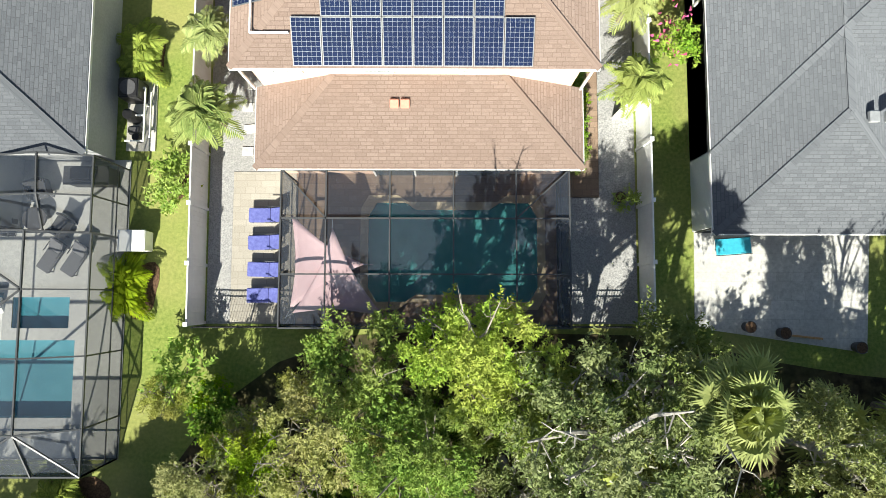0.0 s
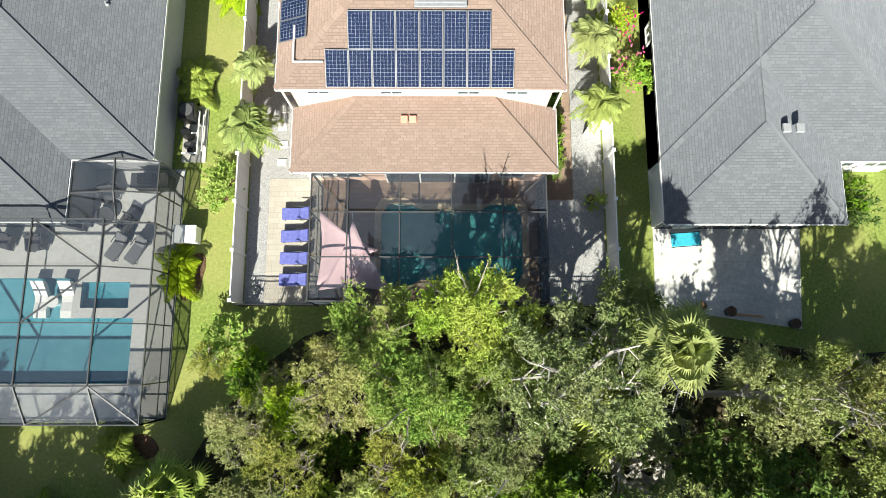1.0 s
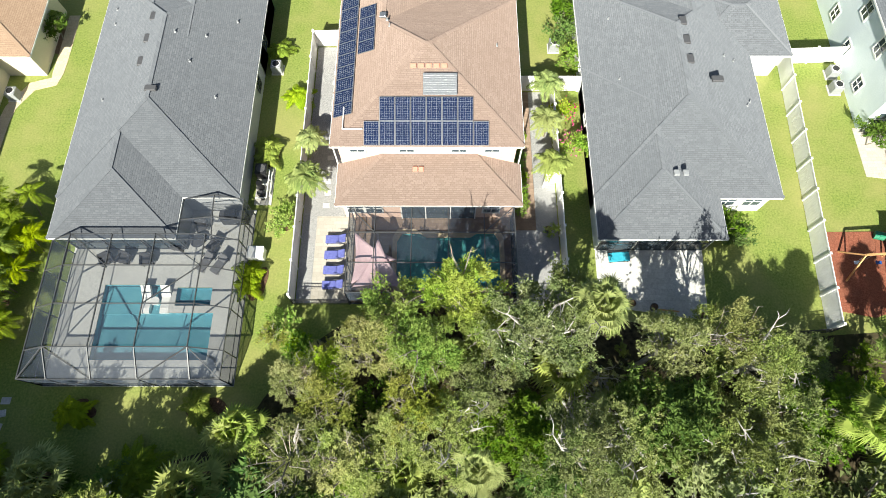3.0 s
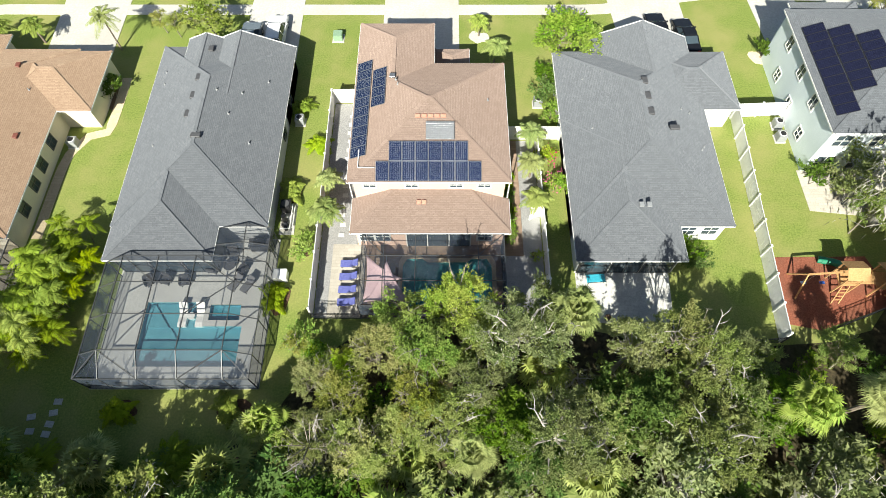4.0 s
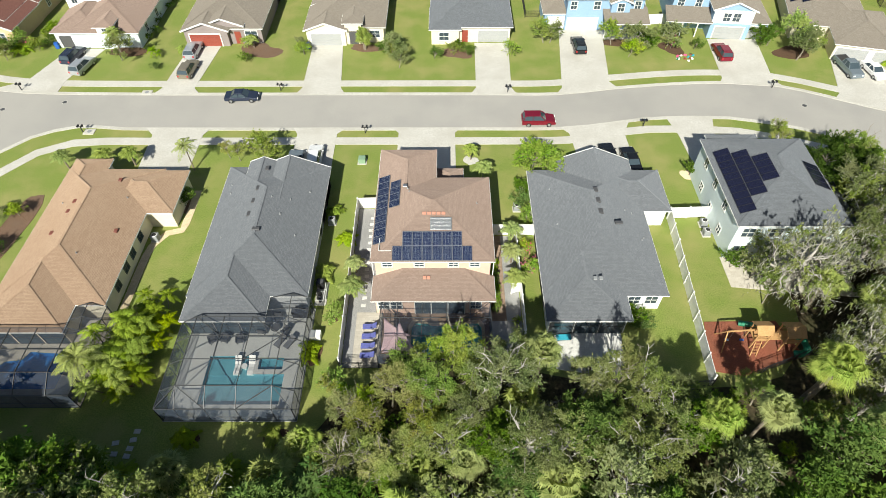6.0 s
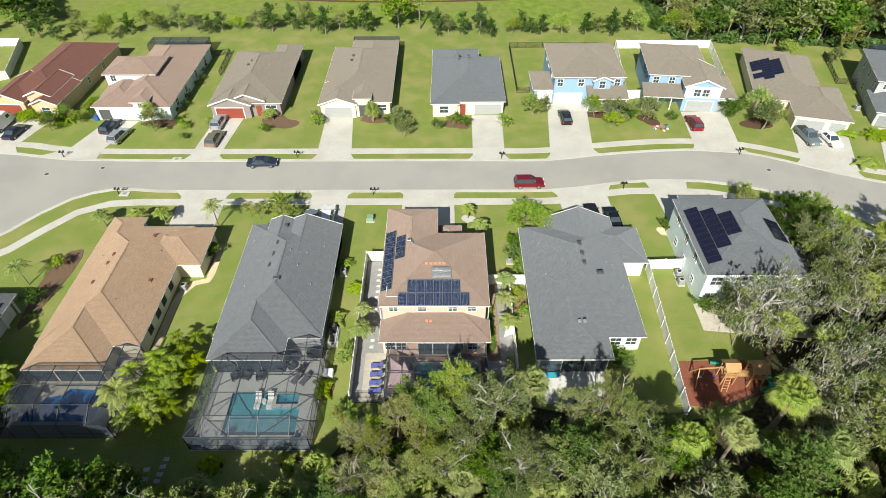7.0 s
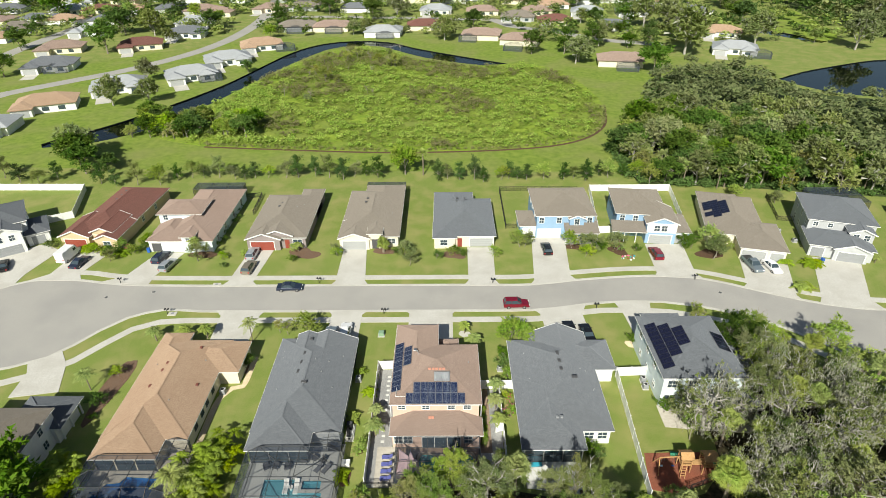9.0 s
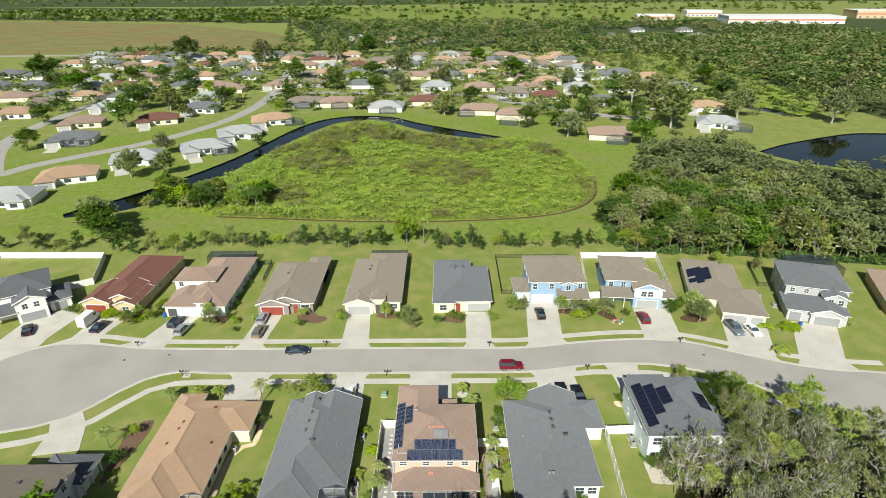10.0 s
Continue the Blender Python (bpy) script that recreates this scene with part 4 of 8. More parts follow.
def far_east_house():
    cx, cy = 38.0, 15.0
    vols = [(31.3, 8.6, 43.5, 23.0, 5.7, "hip", 0.42, 0), (33.0, 20.0, 39.4, 25.5, 4.4, "hip", 0.42, 0), (43.0, 11, 47.0, 21.0, 2.9, "hip", 0.4, 0), (39.6, 5.6, 45.0, 9.3, 2.9, "hip", 0.25, 2.4)]
    h = house("two-storey pale blue stucco house with a dark grey shingle roof", cx, cy, 0, aged(vols, cx, cy), ST_PALEBLUE, SH_CHAR)
    for y in (13.0, 16.5, 20.0):
        window(h, "W", y - cy, 31.68 - cx, 3.8, 0.9, 1.2)
        window(h, "W", y - 1 - cy, 31.68 - cx, 1.0, 0.8, 1.0)
    for x in (33.0, 36.0, 40.5):
        window(h, "S", x - cx, 8.98 - cy, 3.6, 1.3, 1.3)
        window(h, "S", x - cx, 8.98 - cy, 0.5, 1.5, 1.6)
    ang = math.degrees(math.atan(0.42))
    for i, y in enumerate([10.6 + 1.005 * k for k in range(10)]):
        solar_panel(h, 31.3 + 1.3 - cx, y - cy, 5.7 + 0.42 * 1.3 + 0.1, tilt_y=-ang, w=1.66, d=0.99, cells=SOLARBLK)
        if i > 2:
            solar_panel(h, 31.3 + 2.9 - cx, y - 1.0 - cy, 5.7 + 0.42 * 2.9 + 0.1, tilt_y=-ang, w=1.66, d=0.99, cells=SOLARBLK)
        if i > 5:
            solar_panel(h, 31.3 + 4.5 - cx, y - 2.4 - cy, 5.7 + 0.42 * 4.5 + 0.1, tilt_y=-ang, w=1.66, d=0.99, cells=SOLARBLK)
    bm = bmesh.new()
    n = 40
    for lift, flip in ((0.0, False), (0.03, True)):
        rows = [[bm.verts.new((34.1 - cx + 4.6 * i / n, y - cy, z + lift + 0.03 * (-1) ** i)) for y, z in ((5.3, 2.75), (8.95, 3.05))] for i in range(n + 1)]
        for q, w in zip(rows, rows[1:]):
            f = (q[0], w[0], w[1], q[1])
            bm.faces.new(f if flip else f[::-1])
    part("lanai_roof", bm, GREYDECK, h, "white corrugated metal patio roof")
    for x, y in ((34.3, 5.45), (38.5, 5.45), (36.4, 5.45)):
        part("porch_post", box(x - cx - 0.06, y - cy - 0.06, 0.0, x - cx + 0.06, y - cy + 0.06, 2.75), BRONZE, h)
    for i in range(4):
        solar_panel(h, 42.1 - cx, 14.2 + 1.0 * i - cy, 5.7 + 0.42 * 1.4 + 0.12, tilt_y=ang, w=2.2, d=0.96, cells=SOLARBLK)
    for x in (41.0, 44.6):
        part("porch_post", bars([((x - cx, 6.1 - cy, 0.0), (x - cx, 6.1 - cy, 2.5))], 0.2), WHITE, h)


far_east_house()


def corner_house():
    cx, cy = -60.0, -2.0
    h = house("white two-storey house with a taupe shingle hip roof", cx, cy, 0, aged([(-67.0, -11.0, -53.4, 4.2, 5.0, "hip", 0.42, 0)], cx, cy), ST_WHITE, SH_TAUPE)
    x0, y0, x1, y1 = -60.0 - cx, 2.4 - cy, -52.3 - cx, 8.5 - cy
    part("wall", box(x0, y0, 0, x1 - 0.9, y1 - 0.9, 2.8), ST_WHITE, h)
    roof_on(h, "hip", x0, y0, x1, y1, 2.85, 0.42, SH_CHAR, ST_WHITE)
    for y in (3.2, 5.4, 7.9):
        part("porch_post", box(x1 - 0.75, y - cy - 0.1, 0, x1 - 0.55, y - cy + 0.1, 2.8), WHITE, h)
    for y in (-7.5, -3.5, 0.8):
        window(h, "E", y - cy, -53.78 - cx, 3.4, 0.9, 1.2)
        window(h, "E", y - cy, -53.78 - cx, 0.9, 0.9, 1.2)
    window(h, "S", -58.5 - cx, -10.62 - cy, 3.4, 1.2, 1.2)
    for x, y in ((-58.0, -1.0), (-57.0, -4.0)):
        roof_vent(h, x - cx, y - cy, 5.0 + 0.42 * (-53.4 - x), DARK, 0.5, 0.5)


corner_house()


# ---- houses across the street ----
def north_houses():
    # dark red roof
    h = house("single-storey tan house with a dark red shingle roof", -74.5, 67.0, -3, [(-6.0, -11.0, 6.0, 12.6, 2.85, "hip", 0.42, 0), (-7.2, -12.4, -0.2, -3.0, 2.85, "gy", 0.42, 0), (1.0, -13.0, 6.2, -4.0, 2.85, "gy", 0.42, 0), (-0.6, -11.4, 4.6, -3.0, 3.6, "gy", 0.42, 0)], ST_TAN, SH_RED)
    garage(h, -3.7, -12.02, 4.7, 2.1, REDDOOR)
    window(h, "S", 3.6, -12.62, 0.9, 1.5, 1.2)
    for y in (-6, -1, 5):
        window(h, "E", y, 5.62, 0.9, 0.9, 1.2)
    for k in range(3):
        roof_vent(h, -1.2, 2.0 + k * 2.2, 2.85 + 0.42 * 4.8, DARK, 0.5, 0.5)
    # brown roof with an upper storey
    h = house("blue-grey two-storey house with a brown shingle roof", -55.5, 66.0, 0, [(-4.6, -13.0, 7.0, 12.4, 2.8, "hip", 0.42, 0), (-7.2, -12.9, 1.0, -2.0, 2.8, "hip", 0.42, 0), (-7.4, -5.6, 2.6, 2.0, 5.3, "hip", 0.36, 0), (0.2, -13.4, 3.4, -6.0, 4.0, "hip", 0.36, 0)], ST_PALEBLUE, SH_BROWN)
    # no interior is built: a dark panel gives the open garage its shade
    part("garage_opening", box(-6.2, -12.54, 0.03, -1.2, -12.5, 2.1), DARK, h, "flat dark panel standing for the shade inside an open garage")
    part("garage_frame", bars([((-6.3, -12.55, 0), (-6.3, -12.55, 2.2)), ((-1.1, -12.55, 0), (-1.1, -12.55, 2.2)), ((-6.3, -12.55, 2.18), (-1.1, -12.55, 2.18))], 0.16), WHITE, h)
    window(h, "S", -5.6, -5.22, 3.8, 0.9, 1.2)
    window(h, "S", 1.8, -13.02, 2.6, 0.7, 0.9)
    for y in (-9, -4, 2, 8):
        window(h, "E", y, 6.62, 0.9, 0.9, 1.3)
    # mauve house with a red garage door
    h = house("mauve stucco house with white gables and a taupe roof", -35.5, 65.0, 0, [(-6.5, -10.8, 6.5, 10.0, 2.85, "hip", 0.40, 0), (1.2, 2, 6.5, 13.3, 2.85, "hip", 0.40, 0), (-6.5, -11.6, 1.2, -4.0, 2.85, "gy", 0.36, 0), (-3.4, -10.9, 3.6, -3.0, 3.35, "gy", 0.36, 2.2)], ST_MAUVE, SH_TAUPE)
    garage(h, -2.9, -11.22, 4.9, 2.1, REDDOOR)
    window(h, "S", 4.4, -10.42, 0.9, 1.9, 1.3)
    door(h, "S", 2.2, -10.42, 1.0, 2.1, REDDOOR)
    for x, y in ((-0.6, 3.0), (-1.0, 1.4), (-1.4, -0.2)):
        roof_vent(h, x, y, 2.85 + 0.40 * 5.4, DARK, 0.5, 0.5)
    for x, y in ((2.4, 0.5), (3.6, 2.4), (-3.6, -3.2)):
        vent_pipe(h, x, y, 2.85 + 0.4 * (6.5 - abs(x)))
    # cream house with a grey garage door
    h = house("cream stucco house with a white gable and a taupe shingle roof", -15.8, 66.5, 0, [(-6.5, -12.0, 6.5, 10.5, 2.85, "hip", 0.40, 0), (-3.0, 0, 6.5, 13.8, 2.85, "hip", 0.40, 0), (-6.6, -13.0, 0.4, -5.0, 2.85, "gy", 0.36, 0), (-0.4, -12.6, 3.0, -6.0, 3.9, "hip", 0.36, 0)], ST_CREAM, SH_TAUPE)
    garage(h, -3.1, -12.62, 4.9, 2.1, GREYDOOR)
    window(h, "S", 4.7, -11.62, 0.9, 1.5, 1.2)
    # dark panel on the wall in place of the entry's shade
    part("entry_arch", box(0.6, -12.25, 0.03, 2.0, -12.19, 2.3), DARK, h, "flat dark panel standing for the shade of an arched entry")
    for x, y in ((0.2, 4.0), (0.3, 1.6), (-1.6, 2.0), (-1.8, 0.2)):
        roof_vent(h, x, y, 2.85 + 0.40 * 5.4, DARK, 0.5, 0.5)
    vent_pipe(h, 4.4, -3.0, 3.7)
    # charcoal roof
    h = house("cream stucco house with a charcoal shingle roof", 4.5, 65.0, 0, [(-6.7, -10.5, 6.7, 7.4, 2.85, "hip", 0.40, 0), (-6.7, 0.0, 2.6, 11.0, 2.85, "hip", 0.40, 0), (-6.8, -11.2, -1.6, -4.0, 2.85, "hip", 0.40, 0)], ST_CREAM, SH_CHAR)
    garage(h, 3.6, -10.12, 4.9, 2.1, GREYDOOR)
    window(h, "S", -4.4, -10.82, 0.8, 1.5, 1.3)
    door(h, "S", -1.0, -10.12, 1.0, 2.1, REDDOOR)
    for x, y in ((-1.4, 3.4), (0.4, 3.4), (-1.4, 1.8), (0.4, 1.8)):
        roof_vent(h, x, y, 2.85 + 0.40 * 5.3, DARK, 0.45, 0.45)
    # blue two-storey
    h = house("blue sided two-storey house with a taupe shingle roof", 26.5, 65.0, 0, [(-6.6, -6.8, 6.6, 7.4, 5.6, "hip", 0.40, 0), (-10.0, -6.2, -5.4, 1.2, 2.85, "hip", 0.42, 0), (-0.4, -9.6, 6.9, -6.0, 2.85, "shed", 0.30, 2.5), (0.4, -7.6, 4.2, -3.0, 5.3, "gy", 0.42, 2.6)], ST_BLUE, SH_TAUPE)
    garage(h, -3.4, -6.42, 4.9, 2.15, WHITE)
    garage(h, -7.7, -5.82, 2.6, 2.1, WHITE)
    for x in (-5.2, -1.4, 5.2):
        window(h, "S", x, -6.42, 3.7, 0.95, 1.3)
    window(h, "S", 2.3, -7.22, 3.7, 1.0, 1.3)
    for x in (1.4, 3.6, 5.6):
        window(h, "S", x, -6.42, 0.8, 0.9, 1.3)
    for x in (-0.1, 2.2, 4.4, 6.6):
        part("porch_post", bars([((x, -9.2, 0.05), (x, -9.2, 2.6))], 0.16), WHITE, h)
    part("porch_floor", box(-0.4, -9.4, 0.0, 6.8, -6.42, 0.15), CONCRETE, h)
    for y in (-3, 1, 4):
        window(h, "W", y, -6.22, 3.7, 0.9, 1.2)
    # second blue house
    h = house("pale blue two-storey house with a white gable and a taupe roof", 44.5, 64.0, -6, [(-6.6, -5.4, 4.6, 7.6, 5.6, "hip", 0.40, 0), (-0.6, -8.4, 6.4, 0.0, 5.0, "gy", 0.40, 0), (3.0, -7.8, 9.4, 1.0, 2.85, "hip", 0.42, 0), (-7.4, -8.4, 0.0, -5.0, 2.85, "shed", 0.30, 2.5)], ST_BLUE, SH_TAUPE)
    part("gable_siding", box(-0.2, -8.06, 2.7, 6.0, -8.0, 4.9), WHITE, h, "white siding above the garage")
    garage(h, 2.9, -8.02, 4.6, 2.1, GREYDOOR)
    garage(h, 7.4, -7.42, 2.5, 2.1, GREYDOOR)
    for x in (1.9, 3.4):
        window(h, "S", x, -8.07, 3.1, 1.1, 1.3)
    for x in (-5.0, -2.2):
        window(h, "S", x, -5.02, 3.8, 0.95, 1.2)
        window(h, "S", x, -5.02, 0.8, 0.95, 1.3)
    for x in (-7.1, -4.6, -2.2):
        part("porch_post", bars([((x, -8.0, 0.05), (x, -8.0, 2.6))], 0.16), WHITE, h)
    for y in (-2, 2, 5):
        window(h, "W", y, -6.22, 3.7, 0.9, 1.2)
    # taupe roof with solar panels
    h = house("tan stucco house with solar panels on a taupe roof", 63.5, 62.5, -14, [(-5.2, -8.2, 6.8, 11.6, 2.85, "hip", 0.40, 0), (-5.4, -7.0, 3.6, 12.6, 2.85, "hip", 0.40, 0), (0.4, -13.4, 9.8, -1.0, 2.85, "hip", 0.40, 0)], ST_CREAM, SH_TAUPE)
    garage(h, 3.4, -13.02, 4.6, 2.1, GREYDOOR)
    garage(h, 7.8, -13.02, 2.5, 2.1, GREYDOOR)
    window(h, "S", -3.4, -7.84, 0.9, 1.5, 1.2)
    a2 = math.degrees(math.atan(0.40))
    for i in range(8):
        for j in range(3):
            if (i, j) in ((0, 2), (3, 0), (0, 0), (7, 2)):
                continue
            run = 1.2 + 1.68 * j * 0.92
            solar_panel(h, -5.3 + run, -2.2 + i * 1.02, 2.85 + 0.40 * run + 0.1, tilt_y=-a2, w=1.66, d=0.99, cells=SOLARBLK)
    for x, y in ((1.2, 6.0), (1.3, 4.4), (1.5, 2.8), (1.0, 0.2)):
        roof_vent(h, x, y, 2.85 + 0.40 * 4.6, DARK, 0.5, 0.5)
    # grey-blue two-storey
    h = house("grey-blue two-storey house with a charcoal shingle roof", 84.5, 58.5, -17, [(-6.2, -4.2, 7.2, 9.4, 5.7, "hip", 0.40, 0), (-6.4, -10.2, 6.0, -2.0, 2.85, "hip", 0.42, 0), (1.0, -7.2, 6.2, 0.0, 5.0, "gy", 0.42, 0), (-2.0, -11.0, 5.0, -6.0, 2.85, "gy", 0.36, 0)], ST_GREY, SH_CHAR)
    garage(h, 1.6, -10.62, 4.9, 2.1, MIDGREY)
    garage(h, -4.4, -9.82, 2.4, 2.1, MIDGREY)
    for x in (2.6, 4.6):
        window(h, "S", x, -6.82, 3.4, 1.0, 1.2)
    for x in (-4.4, -1.6):
        window(h, "S", x, -3.82, 4.1, 0.9, 0.9)
    for y in (-2, 2, 6):
        window(h, "W", y, -5.82, 3.6, 0.9, 1.3)
        window(h, "W", y, -5.82, 0.9, 0.9, 1.3)
    # last roof in the east
    h = house("tan stucco house with a brown shingle roof", 108.0, 57.5, -20, [(-7.0, -9.5, 7.0, 10.5, 2.85, "hip", 0.42, 0)], ST_TAN, SH_BROWN)
    window(h, "W", -4, -6.62, 0.9, 1.0, 1.2)
    # white house by the bulb
    h = house("white and grey two-storey house with a charcoal roof", -96.5, 57.5, 34, [(-7.0, -4.0, 6.0, 8.0, 5.6, "hip", 0.40, 0), (-1.8, -7.6, 4.8, 0.0, 5.0, "gy", 0.42, 0), (4.4, -5.6, 9.4, 3.0, 2.85, "hip", 0.42, 0), (-7.6, -7.4, -1.0, -3.0, 2.85, "shed", 0.3, 2.5)], ST_WHITE, SH_CHAR)
    garage(h, 1.5, -7.22, 4.7, 2.1, MIDGREY)
    garage(h, 6.9, -5.22, 2.5, 2.1, MIDGREY)
    for x in (0.4, 2.6):
        window(h, "S", x, -7.22, 3.2, 1.0, 1.2)


north_houses()

# ---- trees ----
def leaf_mesh(c, t, nrm, s, stretch):
    """One pointed leaf at each centre c, along t, as a plain mesh."""
    t = t / (np.linalg.norm(t, axis=1, keepdims=True) + 1e-9)
    b = np.cross(nrm, t)
    b /= np.linalg.norm(b, axis=1, keepdims=True) + 1e-9
    v = np.stack([c - t * s * stretch * 0.4 + b * s * 0.5, c - t * s * stretch * 0.4 - b * s * 0.5, c + t * s * stretch * 0.75], axis=1).reshape(-1, 3)
    me = bpy.data.meshes.new("crown")
    me.from_pydata(v.tolist(), [], np.arange(len(v)).reshape(-1, 3).tolist())
    return me


def leaf_cloud(centres, size, rng, flat=0.7, stretch=1.7):
    """A leaf at each centre, turned at random."""
    n = len(centres)
    nrm = rng.normal(size=(n, 3))
    nrm[:, 2] = np.abs(nrm[:, 2]) + flat
    nrm /= np.linalg.norm(nrm, axis=1, keepdims=True)
    return leaf_mesh(np.asarray(centres), np.cross(nrm, rng.normal(size=(n, 3))), nrm, size * rng.uniform(0.6, 1.35, size=(n, 1)), stretch)


def spray_cloud(tips, mid, n, leaf, rng, spread, flat=0.8, per=11, stretch=1.6, droop=0.25):
    """Leaves in two ranks along short twigs that fan out from the branch tips."""
    m = max(1, n // per)
    tips, mid = np.asarray(tips), np.asarray(mid)
    k = rng.integers(0, len(tips), m)
    out = tips[k] - mid
    out /= np.linalg.norm(out, axis=1, keepdims=True) + 1e-6
    d = out * 0.7 + rng.normal(size=(m, 3)) * 0.62 + np.array([0, 0, 0.25])
    d /= np.linalg.norm(d, axis=1, keepdims=True)
    o = tips[k] + rng.normal(size=(m, 3)) * spread * np.array([0.55, 0.55, 0.35])
    ln = spread * rng.uniform(0.7, 2.0, size=(m, 1))
    u = (np.arange(per) + 0.5) / per
    o, d, ln = np.repeat(o, per, 0), np.repeat(d, per, 0), np.repeat(ln, per, 0)
    u = np.tile(u, m)[:, None] + rng.normal(size=(m * per, 1)) * 0.05
    side = np.cross(d, np.array([0, 0, 1.0]))
    side /= np.linalg.norm(side, axis=1, keepdims=True) + 1e-6
    sg = np.where(np.arange(m * per) % 2, 1.0, -1.0)[:, None]
    t = d * 0.6 + side * sg * 0.8 + rng.normal(size=d.shape) * 0.35
    c = o + d * ln * u + side * sg * leaf * 0.5 + rng.normal(size=d.shape) * leaf * 0.35
    c[:, 2] -= droop * (ln * u * u)[:, 0]
    nrm = rng.normal(size=d.shape)
    nrm[:, 2] = np.abs(nrm[:, 2]) + flat
    return leaf_mesh(c, t, nrm, leaf * rng.uniform(0.65, 1.3, size=(m * per, 1)), stretch)


def gnarl(bm, p, d, length, r, depth, rg, tips, n=5):
    """A crooked limb that forks into thinner ones; its ends are added to tips."""
    pts, rad = [p], [r]
    k = 4 if depth else 3
    for i in range(k):
        d = (d + Vector((rg.gauss(0, 0.34), rg.gauss(0, 0.34), rg.gauss(0.03, 0.26)))).normalized()
        pts.append(pts[-1] + d * length / k)
        rad.append(r * (1 - 0.62 * (i + 1) / k))
    add_tube(bm, pts, rad, n)
    tips.append(tuple(pts[-1]))
    if depth:
        for _ in range(rg.choice((2, 3, 3))):
            i = rg.randint(2, k)
            e = (d + Vector((rg.gauss(0, 0.75), rg.gauss(0, 0.75), rg.gauss(0.05, 0.4)))).normalized()
            gnarl(bm, pts[i], e, length * rg.uniform(0.5, 0.78), rad[i] * 0.72, depth - 1, rg, tips, 4 if n > 4 else 3)


def old_oak(seed, height, spread, n_leaf, n_moss, label, depth=3, limbs=7):
    """An old spreading oak: crooked pale limbs, thin leaves in tufts, grey moss hanging from the ends."""
    rg, rng = random.Random(seed), np.random.default_rng(seed)
    t = thing("oak_tree", 0, 0, 0, 0, label, "tree")
    bm, tips = bmesh.new(), []
    fork = Vector((rg.uniform(-0.5, 0.5), rg.uniform(-0.5, 0.5), height * 0.42))
    add_tube(bm, [(0, 0, -0.1), fork * 0.5 + Vector((0.2, -0.15, 0)), fork], [0.42, 0.34, 0.28], 8)
    for i in range(limbs):
        a = i * math.tau / limbs + rg.uniform(-0.4, 0.4)
        gnarl(bm, fork.lerp(Vector((0, 0, height * 0.3)), rg.random() * 0.5), Vector((math.cos(a), math.sin(a), rg.uniform(0.35, 1.1))).normalized(), spread * rg.uniform(0.55, 0.8), 0.25, depth, rg, tips)
    for o in (part("trunk", bm, PALEBARK, t),):
        for f in o.data.polygons:
            f.use_smooth = True
    tufts = [q for q in tips if rg.random() < 0.6]
    me = spray_cloud(tufts, (fork.x, fork.y, fork.z - 1), n_leaf, 0.10, rng, 0.26)
    me.materials.append(LF_OAK)
    link_mesh("crown", me, t)
    if n_moss:
        p = clumped(rng, tips, n_moss, 0.30, 1.1)
        nrm = rng.normal(size=p.shape) * np.array([1, 1, 0.25])
        me = leaf_mesh(p, np.tile(np.array([0.0, 0.0, -1.0]), (len(p), 1)) + rng.normal(size=p.shape) * 0.22, nrm, 0.075 * rng.uniform(0.6, 1.5, size=(len(p), 1)), 4.5)
        me.materials.append(LF_MOSS)
        tagged(link_mesh("moss", me, t, "hanging grey moss"), kind="stuff")
    return t


def clumped(rng, tips, n, spread, drop=0.0):
    """n leaf places gathered round the branch tips, more on the upper outside."""
    k = rng.integers(0, len(tips), n)
    p = np.asarray(tips)[k] + rng.normal(size=(n, 3)) * spread * np.array([1, 1, 0.62])
    p[:, 2] -= drop * rng.random(n) ** 2
    return p


